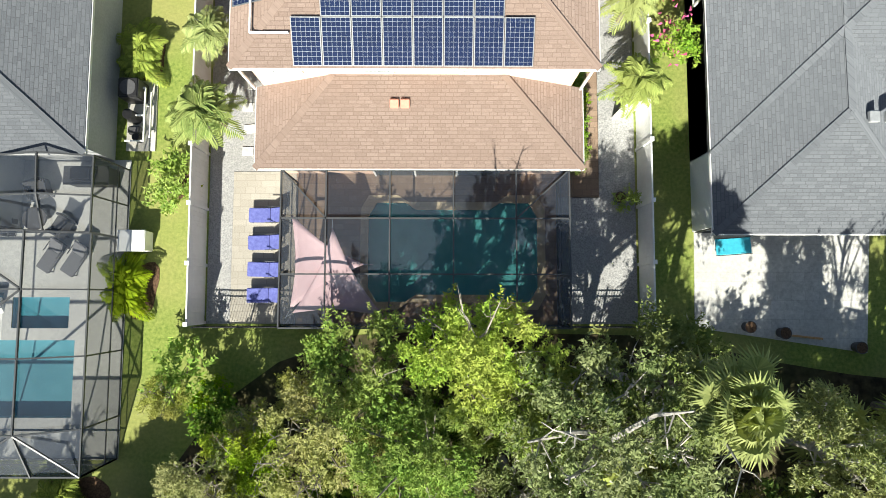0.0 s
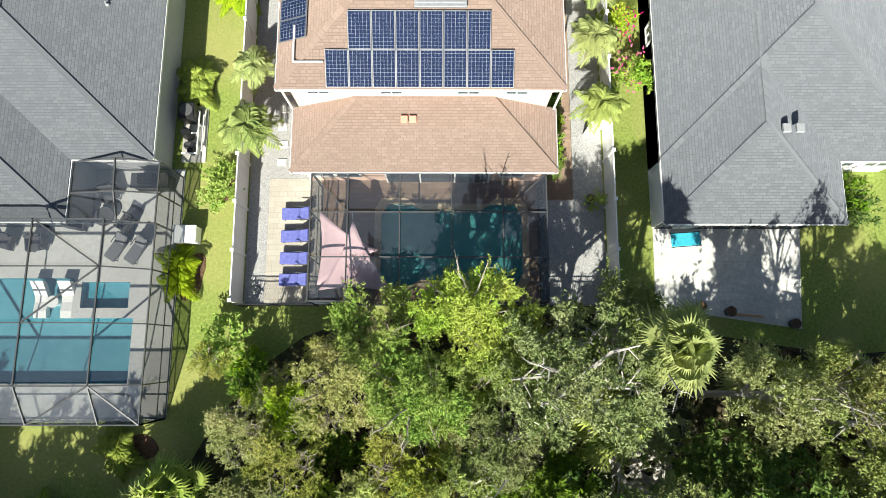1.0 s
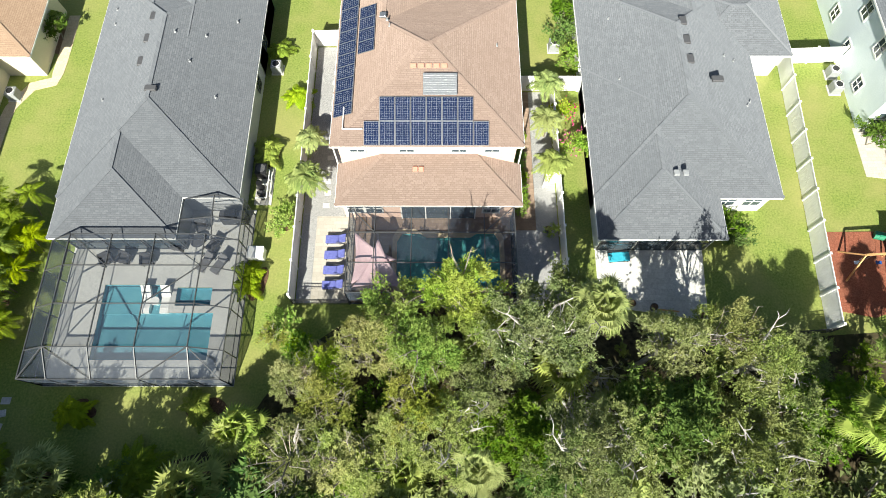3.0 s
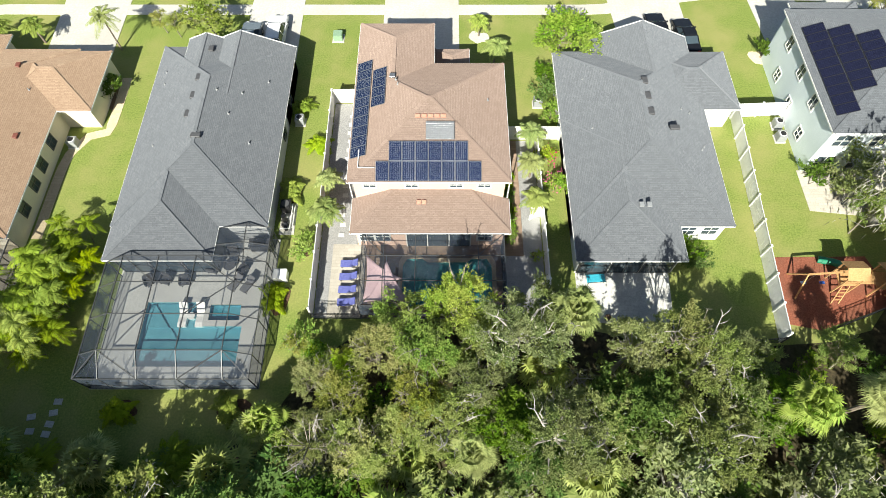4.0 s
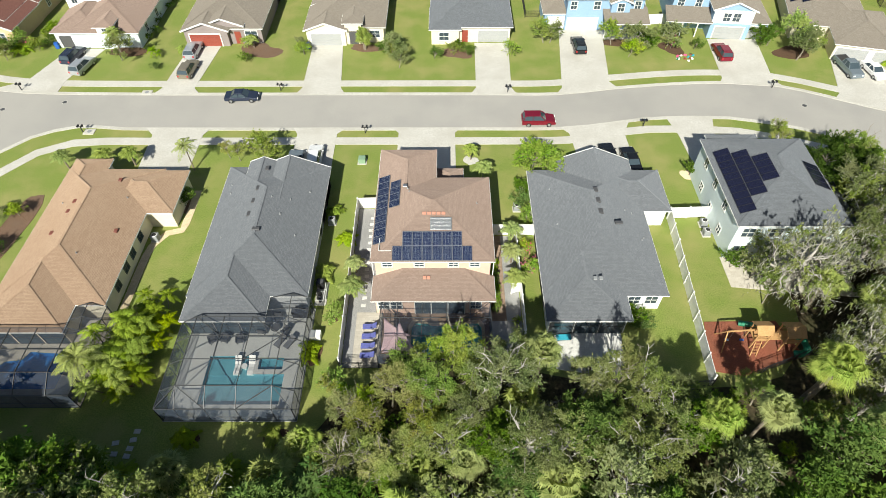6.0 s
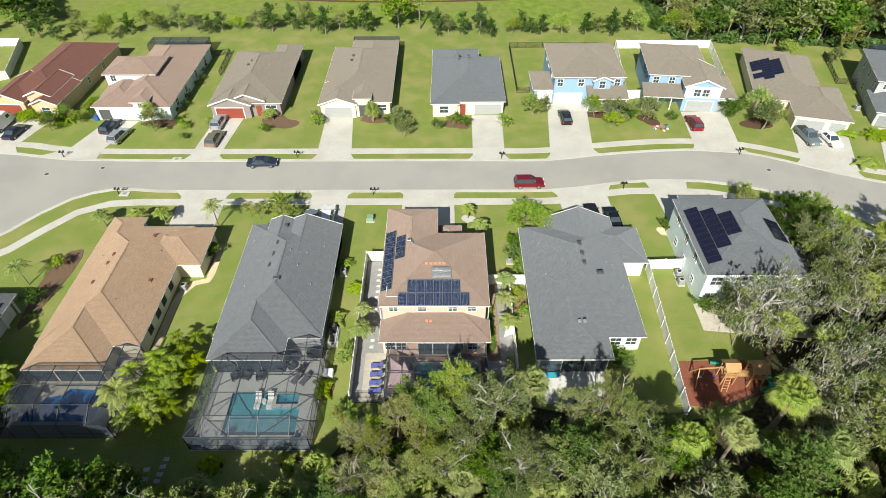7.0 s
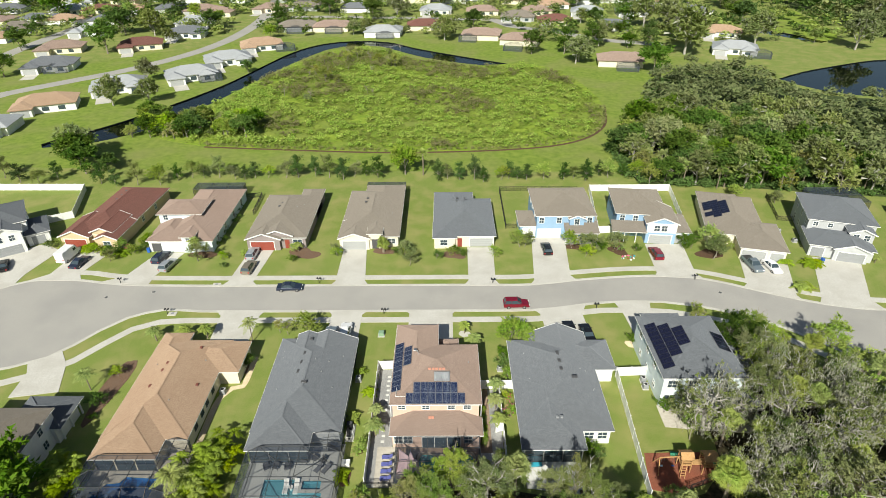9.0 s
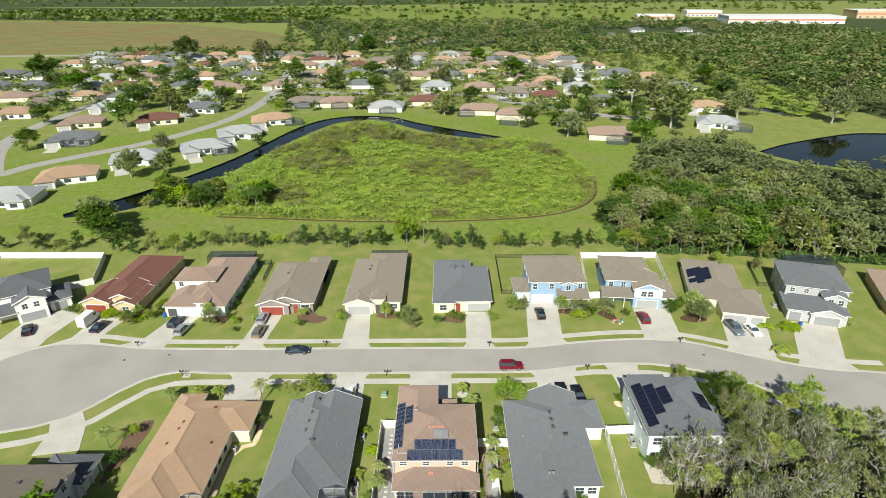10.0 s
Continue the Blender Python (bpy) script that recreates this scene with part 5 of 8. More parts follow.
def tree_proto(name, label, category, seed, height, radius, n_leaf, leaf, leafmat, n_limb=7, n_tip=5, trunk=0.16, spread=0.45, low=0.35, bare=0, moss=0, lean=0.12, squat=0.75, bark=BARK, lod=0):
    rng = np.random.default_rng(seed)
    r = random.Random(seed)
    t = thing(name, 0, 0, 0, 0, label, category)
    bm = bmesh.new()
    top = Vector((r.uniform(-lean, lean) * height, r.uniform(-lean, lean) * height, height * 0.62))
    add_tube(bm, [(0, 0, -0.1), top * 0.45 + Vector((r.uniform(-0.2, 0.2), r.uniform(-0.2, 0.2), 0)), top], [trunk * 1.25, trunk * 0.85, trunk * 0.45], 5 if lod else 7)
    tips = []
    for i in range(n_limb):
        a = i * math.tau / n_limb + r.uniform(-0.4, 0.4)
        z0 = height * r.uniform(low, 0.6)
        rad = radius * r.uniform(0.55, 1.0)
        base = top * (z0 / (height * 0.62))
        end = Vector((top.x + math.cos(a) * rad, top.y + math.sin(a) * rad, z0 + (height - z0) * r.uniform(0.25, 0.8) * (1.15 - 0.5 * rad / radius)))
        mid = base.lerp(end, 0.5) + Vector((r.uniform(-0.3, 0.3), r.uniform(-0.3, 0.3), r.uniform(0.0, 0.5)))
        add_tube(bm, [base, mid, end], [trunk * 0.5, trunk * 0.33, trunk * 0.16], 3 if lod else 5)
        for j in range(n_tip):
            d = Vector((r.gauss(0, 1), r.gauss(0, 1), r.gauss(0.35, 0.6))).normalized() * radius * r.uniform(0.25, 0.5)
            tip = mid.lerp(end, r.uniform(0.4, 1.0)) + d
            tip.z = min(max(tip.z, height * low * 0.8), height)
            if j < (3, 1, 0)[lod]:
                add_tube(bm, [mid.lerp(end, 0.7), tip], [trunk * 0.15, trunk * 0.05], 3)
            tips.append(tuple(tip))
    for j in range(n_tip * 2):
        a, q = r.uniform(0, 6.28), r.uniform(0, 0.6) * radius
        tips.append((top.x + q * math.cos(a), top.y + q * math.sin(a), height * r.uniform(0.75, 1.0)))
    for i in range(bare):
        a = r.uniform(0, 6.28)
        b0 = Vector((top.x, top.y, height * r.uniform(0.5, 0.7)))
        e = b0 + Vector((math.cos(a) * radius * r.uniform(0.6, 1.0), math.sin(a) * radius * r.uniform(0.6, 1.0), height * r.uniform(0.15, 0.42)))
        m = b0.lerp(e, 0.55) + Vector((r.uniform(-0.5, 0.5), r.uniform(-0.5, 0.5), 0.3))
        add_tube(bm, [b0, m, e], [trunk * 0.45, trunk * 0.28, trunk * 0.1], 3 if lod else 5)
        for _ in range(5):
            d = Vector((r.gauss(0, 1), r.gauss(0, 1), r.gauss(0.3, 0.7))).normalized() * radius * r.uniform(0.2, 0.4)
            q = m.lerp(e, r.random())
            add_tube(bm, [q, q + d * 0.6 + Vector((0.1, 0, 0.1)), q + d], [trunk * 0.14, trunk * 0.09, trunk * 0.03], 3)
    part("trunk", bm, bark, t)
    if n_leaf:
        me = spray_cloud(tips, (top.x, top.y, height * 0.45), n_leaf, leaf, rng, spread, 1.1 if lod == 2 else 0.8, 7 if lod else 11)
        me.materials.append(leafmat)
        link_mesh("crown", me, t)
    if moss:
        me = leaf_cloud(clumped(rng, tips, moss, spread * 0.9, 0.8), leaf * 1.1, rng, 0.0, 2.4)
        me.materials.append(LF_MOSS)
        tagged(link_mesh("moss", me, t, "hanging grey moss"), kind="stuff")
    return t


def fan_palm(seed, height, r=1.55, n=30, blades=13, name="fan_palm", label="fan palm with stiff green fronds", matl=None):
    rg = random.Random(seed)
    t = thing(name, 0, 0, 0, 0, label, "palm")
    bm = bmesh.new()
    add_tube(bm, [(0, 0, -0.1), (0.1, 0.05, height * 0.5), (0.0, 0, height)], [0.20, 0.16, 0.17], 8)
    part("trunk", bm, PALMBARK, t)
    bm = bmesh.new()
    for i in range(n):
        a = i * 2.39996 + rg.uniform(-0.2, 0.2)
        el = math.radians(86 - 104 * (i / n) + rg.uniform(-10, 10))
        d = Vector((math.cos(a) * math.cos(el), math.sin(a) * math.cos(el), math.sin(el)))
        side = d.cross(Vector((0, 0, 1))).normalized()
        up = side.cross(d)
        o = Vector((0, 0, height))
        hub = o + d * r * rg.uniform(0.5, 1.0) - Vector((0, 0, 0.2 * r * rg.random()))
        add_bar(bm, o, hub, 0.035)
        k = blades
        for j in range(k):
            b = (j / (k - 1) - 0.5) * math.radians(235)
            f = d * math.cos(b) + side * math.sin(b)
            L = r * (0.72 - 0.25 * abs(j / (k - 1) - 0.5)) * rg.uniform(0.85, 1.1)
            w = f.cross(up).normalized() * 1.05 / blades
            m = hub + f * L * 0.5 + up * 0.05
            e = hub + f * L - Vector((0, 0, 0.42 * L * rg.uniform(0.5, 1.6)))
            v = [bm.verts.new(q) for q in (hub, m + w, e, m - w)]
            bm.faces.new(v)
    part("fronds", bm, matl or LF_PALM, t)
    return t


def feather_palm(seed, height, r=2.0, n=15, stems=1, name="feather_palm", label="slender feather palm with arching fronds", matl=None, leaf=0.42, base_r=0.0, wide=0.05):
    rg = random.Random(seed)
    t = thing(name, 0, 0, 0, 0, label, "palm")
    tb, fb = bmesh.new(), bmesh.new()
    for s in range(stems):
        q = Vector((rg.gauss(0, base_r), rg.gauss(0, base_r), 0)) if stems > 1 else Vector()
        hh = height * rg.uniform(0.55, 1.0) if stems > 1 else height
        o = q + Vector((q.x * 0.6 + rg.uniform(-0.1, 0.1), q.y * 0.6, hh))
        add_tube(tb, [q - Vector((0, 0, 0.1)), q.lerp(o, 0.5), o], [0.13, 0.10, 0.08] if stems == 1 else [0.05, 0.04, 0.03], 7)
        for i in range(n):
            a = i * 2.39996 + rg.uniform(-0.3, 0.3)
            el = math.radians(75 - 75 * (i / n) + rg.uniform(-10, 10))
            L = r * rg.uniform(0.8, 1.1)
            h = Vector((math.cos(a), math.sin(a), 0))
            pts = [o + h * (math.cos(el) * L * u + 0.25 * L * u * u) + Vector((0, 0, math.sin(el) * L * u - 0.75 * L * u * u)) for u in (0, 0.25, 0.5, 0.75, 1.0)]
            for a0, b0 in zip(pts, pts[1:]):
                add_bar(fb, a0, b0, 0.028)
            side = h.cross(Vector((0, 0, 1)))
            for j in range(2, 26):
                u = j / 25
                k = min(3, int(u * 4))
                p = pts[k].lerp(pts[k + 1], u * 4 - k)
                d = (pts[k + 1] - pts[k]).normalized()
                ll = leaf * (0.5 + 1.0 * math.sin(math.pi * min(1, u * 0.95 + 0.05))) * rg.uniform(0.8, 1.15)
                for sg in (-1, 1):
                    f = (side * sg * 0.85 + d * 0.55 - Vector((0, 0, 0.25))).normalized()
                    w = d * wide
                    v = [fb.verts.new(x) for x in (p - w * 0.4, p + f * ll * 0.5 + w, p + f * ll - Vector((0, 0, 0.06)), p + f * ll * 0.5 - w)]
                    fb.faces.new(v)
    part("trunk", tb, PALMBARK, t)
    part("fronds", fb, matl or LF_PALM, t)
    return t


PROTO, USED = {}, set()
HEIGHT = {"bright_a": 7.2, "bright_b": 6.3, "olive_a": 6.2, "oak_a": 7.8, "oak_b": 8.6, "bare_oak": 9.2, "moss_oak": 9.6, "dark_a": 6.6, "fan": 7.2, "fan_low": 2.6, "oak_l": 8.6, "olive_l": 7.0, "dark_l": 7.4, "bright_l": 7.6, "dead": 5.5}


def place(key, x, y, s=1.0, rz=None, z=0.0, group="", tall=0.0):
    p = PROTO[key]
    rz = (x * 37.7 + y * 71.3) % 360 if rz is None else rz
    if key not in USED:
        USED.add(key)
        p.matrix_basis = pose(x, y, z, 0, 0, rz)
        ob = p
    else:
        sz = tall / HEIGHT[key] if tall else s * (0.9 + 0.2 * ((x * 13.1 + y * 7.7) % 1.0))
        ob = copy_thing(p, pose(x, y, z, 0, 0, rz) @ Matrix.Diagonal((s, s, sz, 1)))
    if group:
        ob["group"] = group
    return ob


TG = "tall broadleaf tree with bright green leaves"
PROTO["bright_a"] = tree_proto("tree", TG, "tree", 1, 7.2, 2.1, 16000, 0.071, LF_BRIGHT, 9, 6, 0.13, 0.34, bare=7)
PROTO["bright_b"] = tree_proto("tree", TG, "tree", 2, 6.3, 1.8, 11000, 0.073, LF_BRIGHT, 8, 5, 0.11, 0.34, bare=5)
PROTO["olive_a"] = tree_proto("tree", "thin olive-green tree with bare twigs showing", "tree", 3, 6.2, 1.8, 8000, 0.064, LF_OLIVE, 8, 5, 0.10, 0.32, bare=9)
PROTO["oak_a"] = tree_proto("oak_tree", "live oak with grey-green leaves and hanging moss", "tree", 4, 7.8, 2.3, 14000, 0.072, LF_OAK, 9, 5, 0.22, 0.34, bare=2, moss=300, bark=PALEBARK)
PROTO["oak_b"] = tree_proto("oak_tree", "live oak with grey-green leaves and pale bare limbs", "tree", 5, 8.6, 2.7, 15500, 0.075, LF_OAK, 10, 5, 0.26, 0.36, bare=4, moss=400, bark=PALEBARK)
PROTO["bare_oak"] = old_oak(6, 9.2, 4.4, 5200, 1500, "old oak with twisted pale bare limbs and moss")
PROTO["moss_oak"] = old_oak(61, 9.6, 4.6, 7000, 2600, "spreading old oak hung with grey moss", 3, 8)
PROTO["dark_a"] = tree_proto("tree", "dense dark green tree", "tree", 7, 6.6, 2.0, 7000, 0.115, LF_DARK, 8, 6, 0.15, 0.34)
PROTO["bright_l"] = tree_proto("tree", TG, "tree", 31, 7.6, 2.2, 3000, 0.17, LF_BRIGHT, 8, 5, 0.13, 0.40, lod=1)
PROTO["olive_l"] = tree_proto("tree", "thin olive-green tree with bare twigs showing", "tree", 32, 7.0, 2.0, 2600, 0.14, LF_OLIVE, 8, 5, 0.10, 0.40, bare=4, lod=1)
PROTO["oak_l"] = tree_proto("oak_tree", "live oak with grey-green leaves and hanging moss", "tree", 33, 8.6, 2.6, 3300, 0.165, LF_OAK, 9, 5, 0.22, 0.42, bare=2, moss=160, bark=PALEBARK, lod=1)
PROTO["dark_l"] = tree_proto("tree", "dense dark green tree", "tree", 34, 7.4, 2.3, 2900, 0.185, LF_DARK, 8, 6, 0.15, 0.42, lod=1)
PROTO["dead"] = tree_proto("bare_tree", "small leafless grey tree", "tree", 8, 5.5, 2.0, 0, 0.2, LF_OLIVE, 7, 7, 0.10, 0.4, bare=10)
PROTO["mid_oak"] = tree_proto("oak_tree", "distant live oak with grey-green crown", "tree", 9, 10.0, 4.2, 2200, 0.50, LF_OAK, 11, 8, 0.26, 0.85, moss=70, low=0.18, lod=2, bark=PALEBARK, bare=2)
PROTO["mid_dark"] = tree_proto("tree", "distant dark green broadleaf tree", "tree", 10, 9.0, 3.8, 2300, 0.47, LF_DARK, 10, 8, 0.22, 0.85, low=0.16, lod=2)
PROTO["mid_bright"] = tree_proto("tree", "distant bright green broadleaf tree", "tree", 11, 7.5, 3.1, 1900, 0.42, LF_BRIGHT, 9, 8, 0.18, 0.8, low=0.16, lod=2)
PROTO["mid_olive"] = tree_proto("tree", "distant olive-brown tree with thin crown", "tree", 12, 7.0, 3.0, 1600, 0.30, LF_OLIVE, 7, 6, 0.18, 0.7, bare=4, low=0.18, lod=2)
PROTO["cedar"] = tree_proto("cedar_tree", "young dark green cedar in the row behind the houses", "tree", 13, 5.0, 1.25, 1900, 0.17, LF_PINE, 9, 5, 0.09, 0.38, low=0.15, lean=0.03, lod=1)
PROTO["young_oak"] = tree_proto("tree", "young round-crowned street tree", "tree", 14, 4.6, 1.8, 2600, 0.14, LF_OAK, 7, 6, 0.09, 0.40, lod=1)
PROTO["young_bright"] = tree_proto("tree", "young bright green garden tree", "tree", 15, 4.2, 1.8, 2600, 0.14, LF_BRIGHT, 7, 6, 0.08, 0.40, lod=1)
PROTO["shrub"] = tree_proto("shrub", "rounded green garden shrub", "shrub", 16, 1.3, 0.65, 800, 0.085, LF_BRIGHT, 7, 4, 0.03, 0.22, low=0.1, lod=2)
PROTO["dark_shrub"] = tree_proto("shrub", "dense dark green shrub", "shrub", 17, 1.4, 0.75, 850, 0.09, LF_DARK, 7, 4, 0.03, 0.24, low=0.1, lod=2)
PROTO["flower"] = tree_proto("flowering_shrub", "bougainvillea shrub with magenta blossom", "shrub", 18, 2.0, 0.9, 800, 0.095, LF_BRIGHT, 7, 4, 0.04, 0.28, low=0.1, lod=2)
_m = leaf_cloud(clumped(np.random.default_rng(5), [(0.5, 0.3, 1.7), (-0.4, 0.6, 1.5), (0.2, -0.7, 1.6), (0.8, -0.3, 1.3)], 50, 0.34), 0.10, np.random.default_rng(6))
_m.materials.append(LF_RED)
link_mesh("blossom", _m, PROTO["flower"], "magenta blossom")
PROTO["fan"] = fan_palm(20, 7.0, 1.35, 40, 26)
PROTO["fan_low"] = fan_palm(21, 2.2, 1.2, 24, 18)
PROTO["fan_far"] = fan_palm(22, 6.0, 1.5, 13)
PROTO["feather"] = feather_palm(23, 2.6, 1.35, 17)
PROTO["queen"] = feather_palm(24, 5.2, 2.2, 15, label="tall queen palm with arching fronds", leaf=0.5)
PROTO["areca"] = feather_palm(25, 3.4, 1.4, 10, 8, "areca_palm", "bushy yellow-green areca palm clump", LF_ARECA, 0.32, 0.6, 0.032)
PROTO["areca_low"] = feather_palm(26, 0.7, 1.0, 8, 5, "areca_palm", "low yellow-green areca palm clump", LF_ARECA, 0.24, 0.22, 0.03)

WOOD = "woodland trees"
# first ranks of the woodland, south of the gardens
for k, x, y, s, h in (("bright_a", 0.2, -6.3, 0.8, 7.4), ("bright_b", 2.0, -7.2, 0.8, 6.2), ("bright_b", -2.8, -7.9, 1.0, 6.4), ("bright_a", -0.3, -9.0, 0.95, 6.9), ("olive_a", -4.8, -9.1, 1.05, 5.6), ("olive_a", -2.1, -10.2, 1.0, 5.2), ("oak_a", 6.4, -6.9, 0.8, 6.6), ("oak_b", 4.6, -8.4, 0.75, 8.2), ("oak_a", 2.3, -10.6, 0.9, 7.0),
                      ("oak_b", 0.9, -13.6, 0.9, 6.8), ("oak_b", 11.0, -14.2, 1.0, 9.4), ("oak_a", 19.6, -9.4, 0.7, 7.4), ("olive_a", -1.8, -12.0, 1.05, 6.4), ("fan", 8.75, -7.2, 1.7, 7.6), ("fan", 22.1, -13.6, 0.9, 8.0), ("fan", 26.5, -13.1, 0.95, 8.0), ("olive_a", -5.4, -15.2, 1.2, 6.2), ("fan_low", -8.8, -14.1, 1.0, 4.6), ("fan_low", 6.9, -10.2, 1.2, 4.4),
                      ("oak_a", 12.3, -9.4, 0.75, 7.2), ("olive_a", 15.6, -9.0, 0.95, 7.6), ("oak_a", 17.6, -10.6, 0.8, 7.8), ("fan_low", 14.0, -8.6, 1.1, 3.4), ("fan_low", 18.0, -8.4, 1.0, 3.0), ("bright_b", 21.8, -8.6, 0.6, 4.6), ("olive_a", 12.0, -12.6, 1.0, 7.0), ("oak_a", 15.6, -13.4, 1.0, 9.6), ("oak_b", 19.4, -12.0, 0.9, 9.4), ("oak_b", 20.8, -10.4, 0.7, 7.6), ("dark_a", 4.6, -14.0, 1.0, 7.6), ("oak_a", 7.6, -14.6, 1.0, 9.6), ("olive_a", -6.6, -12.0, 0.95, 6.4), ("olive_a", -8.6, -10.8, 0.8, 5.0), ("dead", -8.2, -15.6, 1.0, 5.5), ("fan_low", 1.5, -8.9, 0.8, 2.4), ("olive_a", -2.6, -14.2, 1.0, 5.2),
                      ("olive_a", -5.2, -7.6, 0.6, 3.8), ("olive_a", -7.6, -8.8, 0.55, 3.2), ("bright_b", 25.6, -11.0, 0.6, 4.4), ("bright_b", -6.6, -9.6, 0.7, 5.0), ("bright_b", 28.8, -9.0, 0.7, 4.0),
                      ("bare_oak", 39.6, 4.4, 1.2, 11.8), ("bright_b", 34.0, 2.6, 0.6, 4.4), ("moss_oak", 46.6, 3.0, 1.25, 11.8), ("moss_oak", 37.6, -7.6, 1.0, 9.6), ("moss_oak", 42.0, -10.4, 1.1, 10.0), ("moss_oak", 50.2, -1.6, 1.2, 11.6), ("moss_oak", 43.2, -3.8, 1.05, 10.6), ("moss_oak", 55.4, 5.2, 1.2, 11.0), ("bare_oak", 47.8, 9.6, 1.15, 10.8), ("bare_oak", 36.2, 3.6, 1.15, 12.2), ("fan", 37.8, 1.4, 1.0, 5.6), ("fan", 33.0, -9.4, 1.2, 8.6), ("fan", 33.8, -8.4, 1.1, 6.2), ("dark_a", 44.5, 0.4, 1.1, 6.4), ("fan", 41.2, -1.0, 1.0, 6.4), ("fan", 48.6, 5.8, 1.0, 7.0), ("bright_b", 40.4, -6.0, 0.9, 5.6), ("bright_b", 44.6, 7.0, 1.0, 6.6), ("dark_a", 46.4, 20.4, 1.2, 8.2), ("oak_a", 47.2, 16.4, 1.2, 9.0), ("dark_a", 46.4, 20.4, 1.2, 8.2), ("oak_b", 46.4, 8.0, 1.1, 9.4), ("oak_a", 49.6, 13.0, 1.1, 9.0), ("dark_a", 49.0, 18.4, 1.1, 8.0), ("olive_a", 43.6, 26.4, 0.7, 4.6), ("bright_a", 49.4, 22.4, 1.0, 7.0), ("bright_b", 52.5, 21.0, 1.0, 6.4)):
    place(k, x, y, s, group=WOOD, tall=h * (1.22 if 11 < x < 18 and -10.7 < y < -8.8 else 0.74 if 9 < x < 21 and y < -9 else 0.78 if -7 < x < 6 and y < -9.8 else 0.84 if -8 < x < -1 else 1.0))
rw = random.Random(77)
made = []
for _ in range(9000):
    x, y = rw.uniform(-62, 84), rw.uniform(-25, 24)
    edge = -15.6 if -11 < x < 9 else -13.2 if x > -11 else -18.6 if x > -28 else -16.8 + 1.0 * math.sin(x * 0.3)
    if x > 33:
        edge = min(5.0, -13 + (x - 33) * 0.6)
    if x > 48.5:
        edge = float(np.interp(x, (48.5, 53.4, 60, 67.6, 72.5, 80), (24, 22, 17, 9, 3.5, -4)))
    d = 3.4 if x < -11 else 3.0 if x < 28 else 3.5
    if y > edge or any((x - a) ** 2 + (y - b) ** 2 < d * d for a, b in made) or len(made) > 520:
        continue
    made.append((x, y))
    if x < -11:
        k = rw.choices(("oak_l", "bright_l", "olive_l", "dark_l", "fan_low"), (20, 1, 3, 46, 8))[0]
        s = rw.uniform(0.75, 0.95) if x > -26 else rw.uniform(1.15, 1.4)
    else:
        near = y > -17 and x < 30
        k = rw.choices(("oak_a", "oak_b", "bright_b", "olive_a", "dark_a", "fan_low", "fan", "bare_oak") if near else ("oak_l", "oak_l", "bright_l", "olive_l", "dark_l", "fan_low", "fan", "bare_oak" if x < 36 else "moss_oak"), (18, 13, 18 if near else 8, 9, 22 if near else 34, 16, 12, 2 if x < 36 else 6))[0]
        s = rw.uniform(0.9, 1.2)
    place(k, x, y, s if k != "fan_low" else s * 1.2, group=WOOD, tall=(rw.uniform(7.4, 8.6) if x > 9 and rw.random() < 0.4 else rw.uniform(3.2, 5.2)) if -11 < x < 26 and k != "fan_low" else 0.0)
# tall oaks added out of view deeper in the woods, shading the western gardens
for i in range(9):
    place(("oak_l", "dark_l", "olive_l")[i % 3], -52 + 2.6 * i + 0.9 * math.sin(i * 2.3), -21.6 + 1.5 * math.sin(i * 1.7), 1.2, group=WOOD, tall=12.6 + 1.3 * math.sin(i * 3.1) - 0.45 * i)
# lower trees added to shade the scrub along the woodland edge
for i in range(7):
    place(("dark_l", "oak_l")[i % 2], -51 + 4.1 * i + 0.8 * math.sin(i * 1.9), -19.0 + 0.7 * math.sin(i * 2.7), 1.1, group=WOOD, tall=7.0 + 0.8 * math.sin(i * 4.1))
# the woods go on to the south: unseen belt added to shade the gaps
for i in range(38):
    x = -58 + 3.1 * i + 0.9 * math.sin(i * 2.9)
    place(("dark_l", "oak_l")[i % 2], x, (-27.5 if x < -11 else -31.0) + 1.8 * math.sin(i * 1.3), 1.3, group=WOOD, tall=8.6 + 1.0 * math.sin(i * 3.7))
# low scrub along the woodland edge behind the western gardens
for _ in range(60):
    x = rw.uniform(-52, -10)
    place(rw.choice(("dark_shrub", "dark_shrub", "shrub", "fan_low", "areca_low")), x, (-16.2 if x < -14 else -13.5 + 0.5 * (x + 12)) + rw.uniform(-2.0, 0.8), rw.uniform(0.7, 1.7), group="undergrowth")
# undergrowth
for _ in range(90):
    x, y = rw.uniform(-12, 45), rw.uniform(-22, -7.6)
    if y < -7.6 - 0.02 * abs(x):
        place(rw.choice(("dark_shrub", "fan_low", "shrub", "dark_shrub") if x > 3 else ("dark_shrub", "shrub")), x, y, rw.uniform(0.5, 1.2), group="undergrowth")

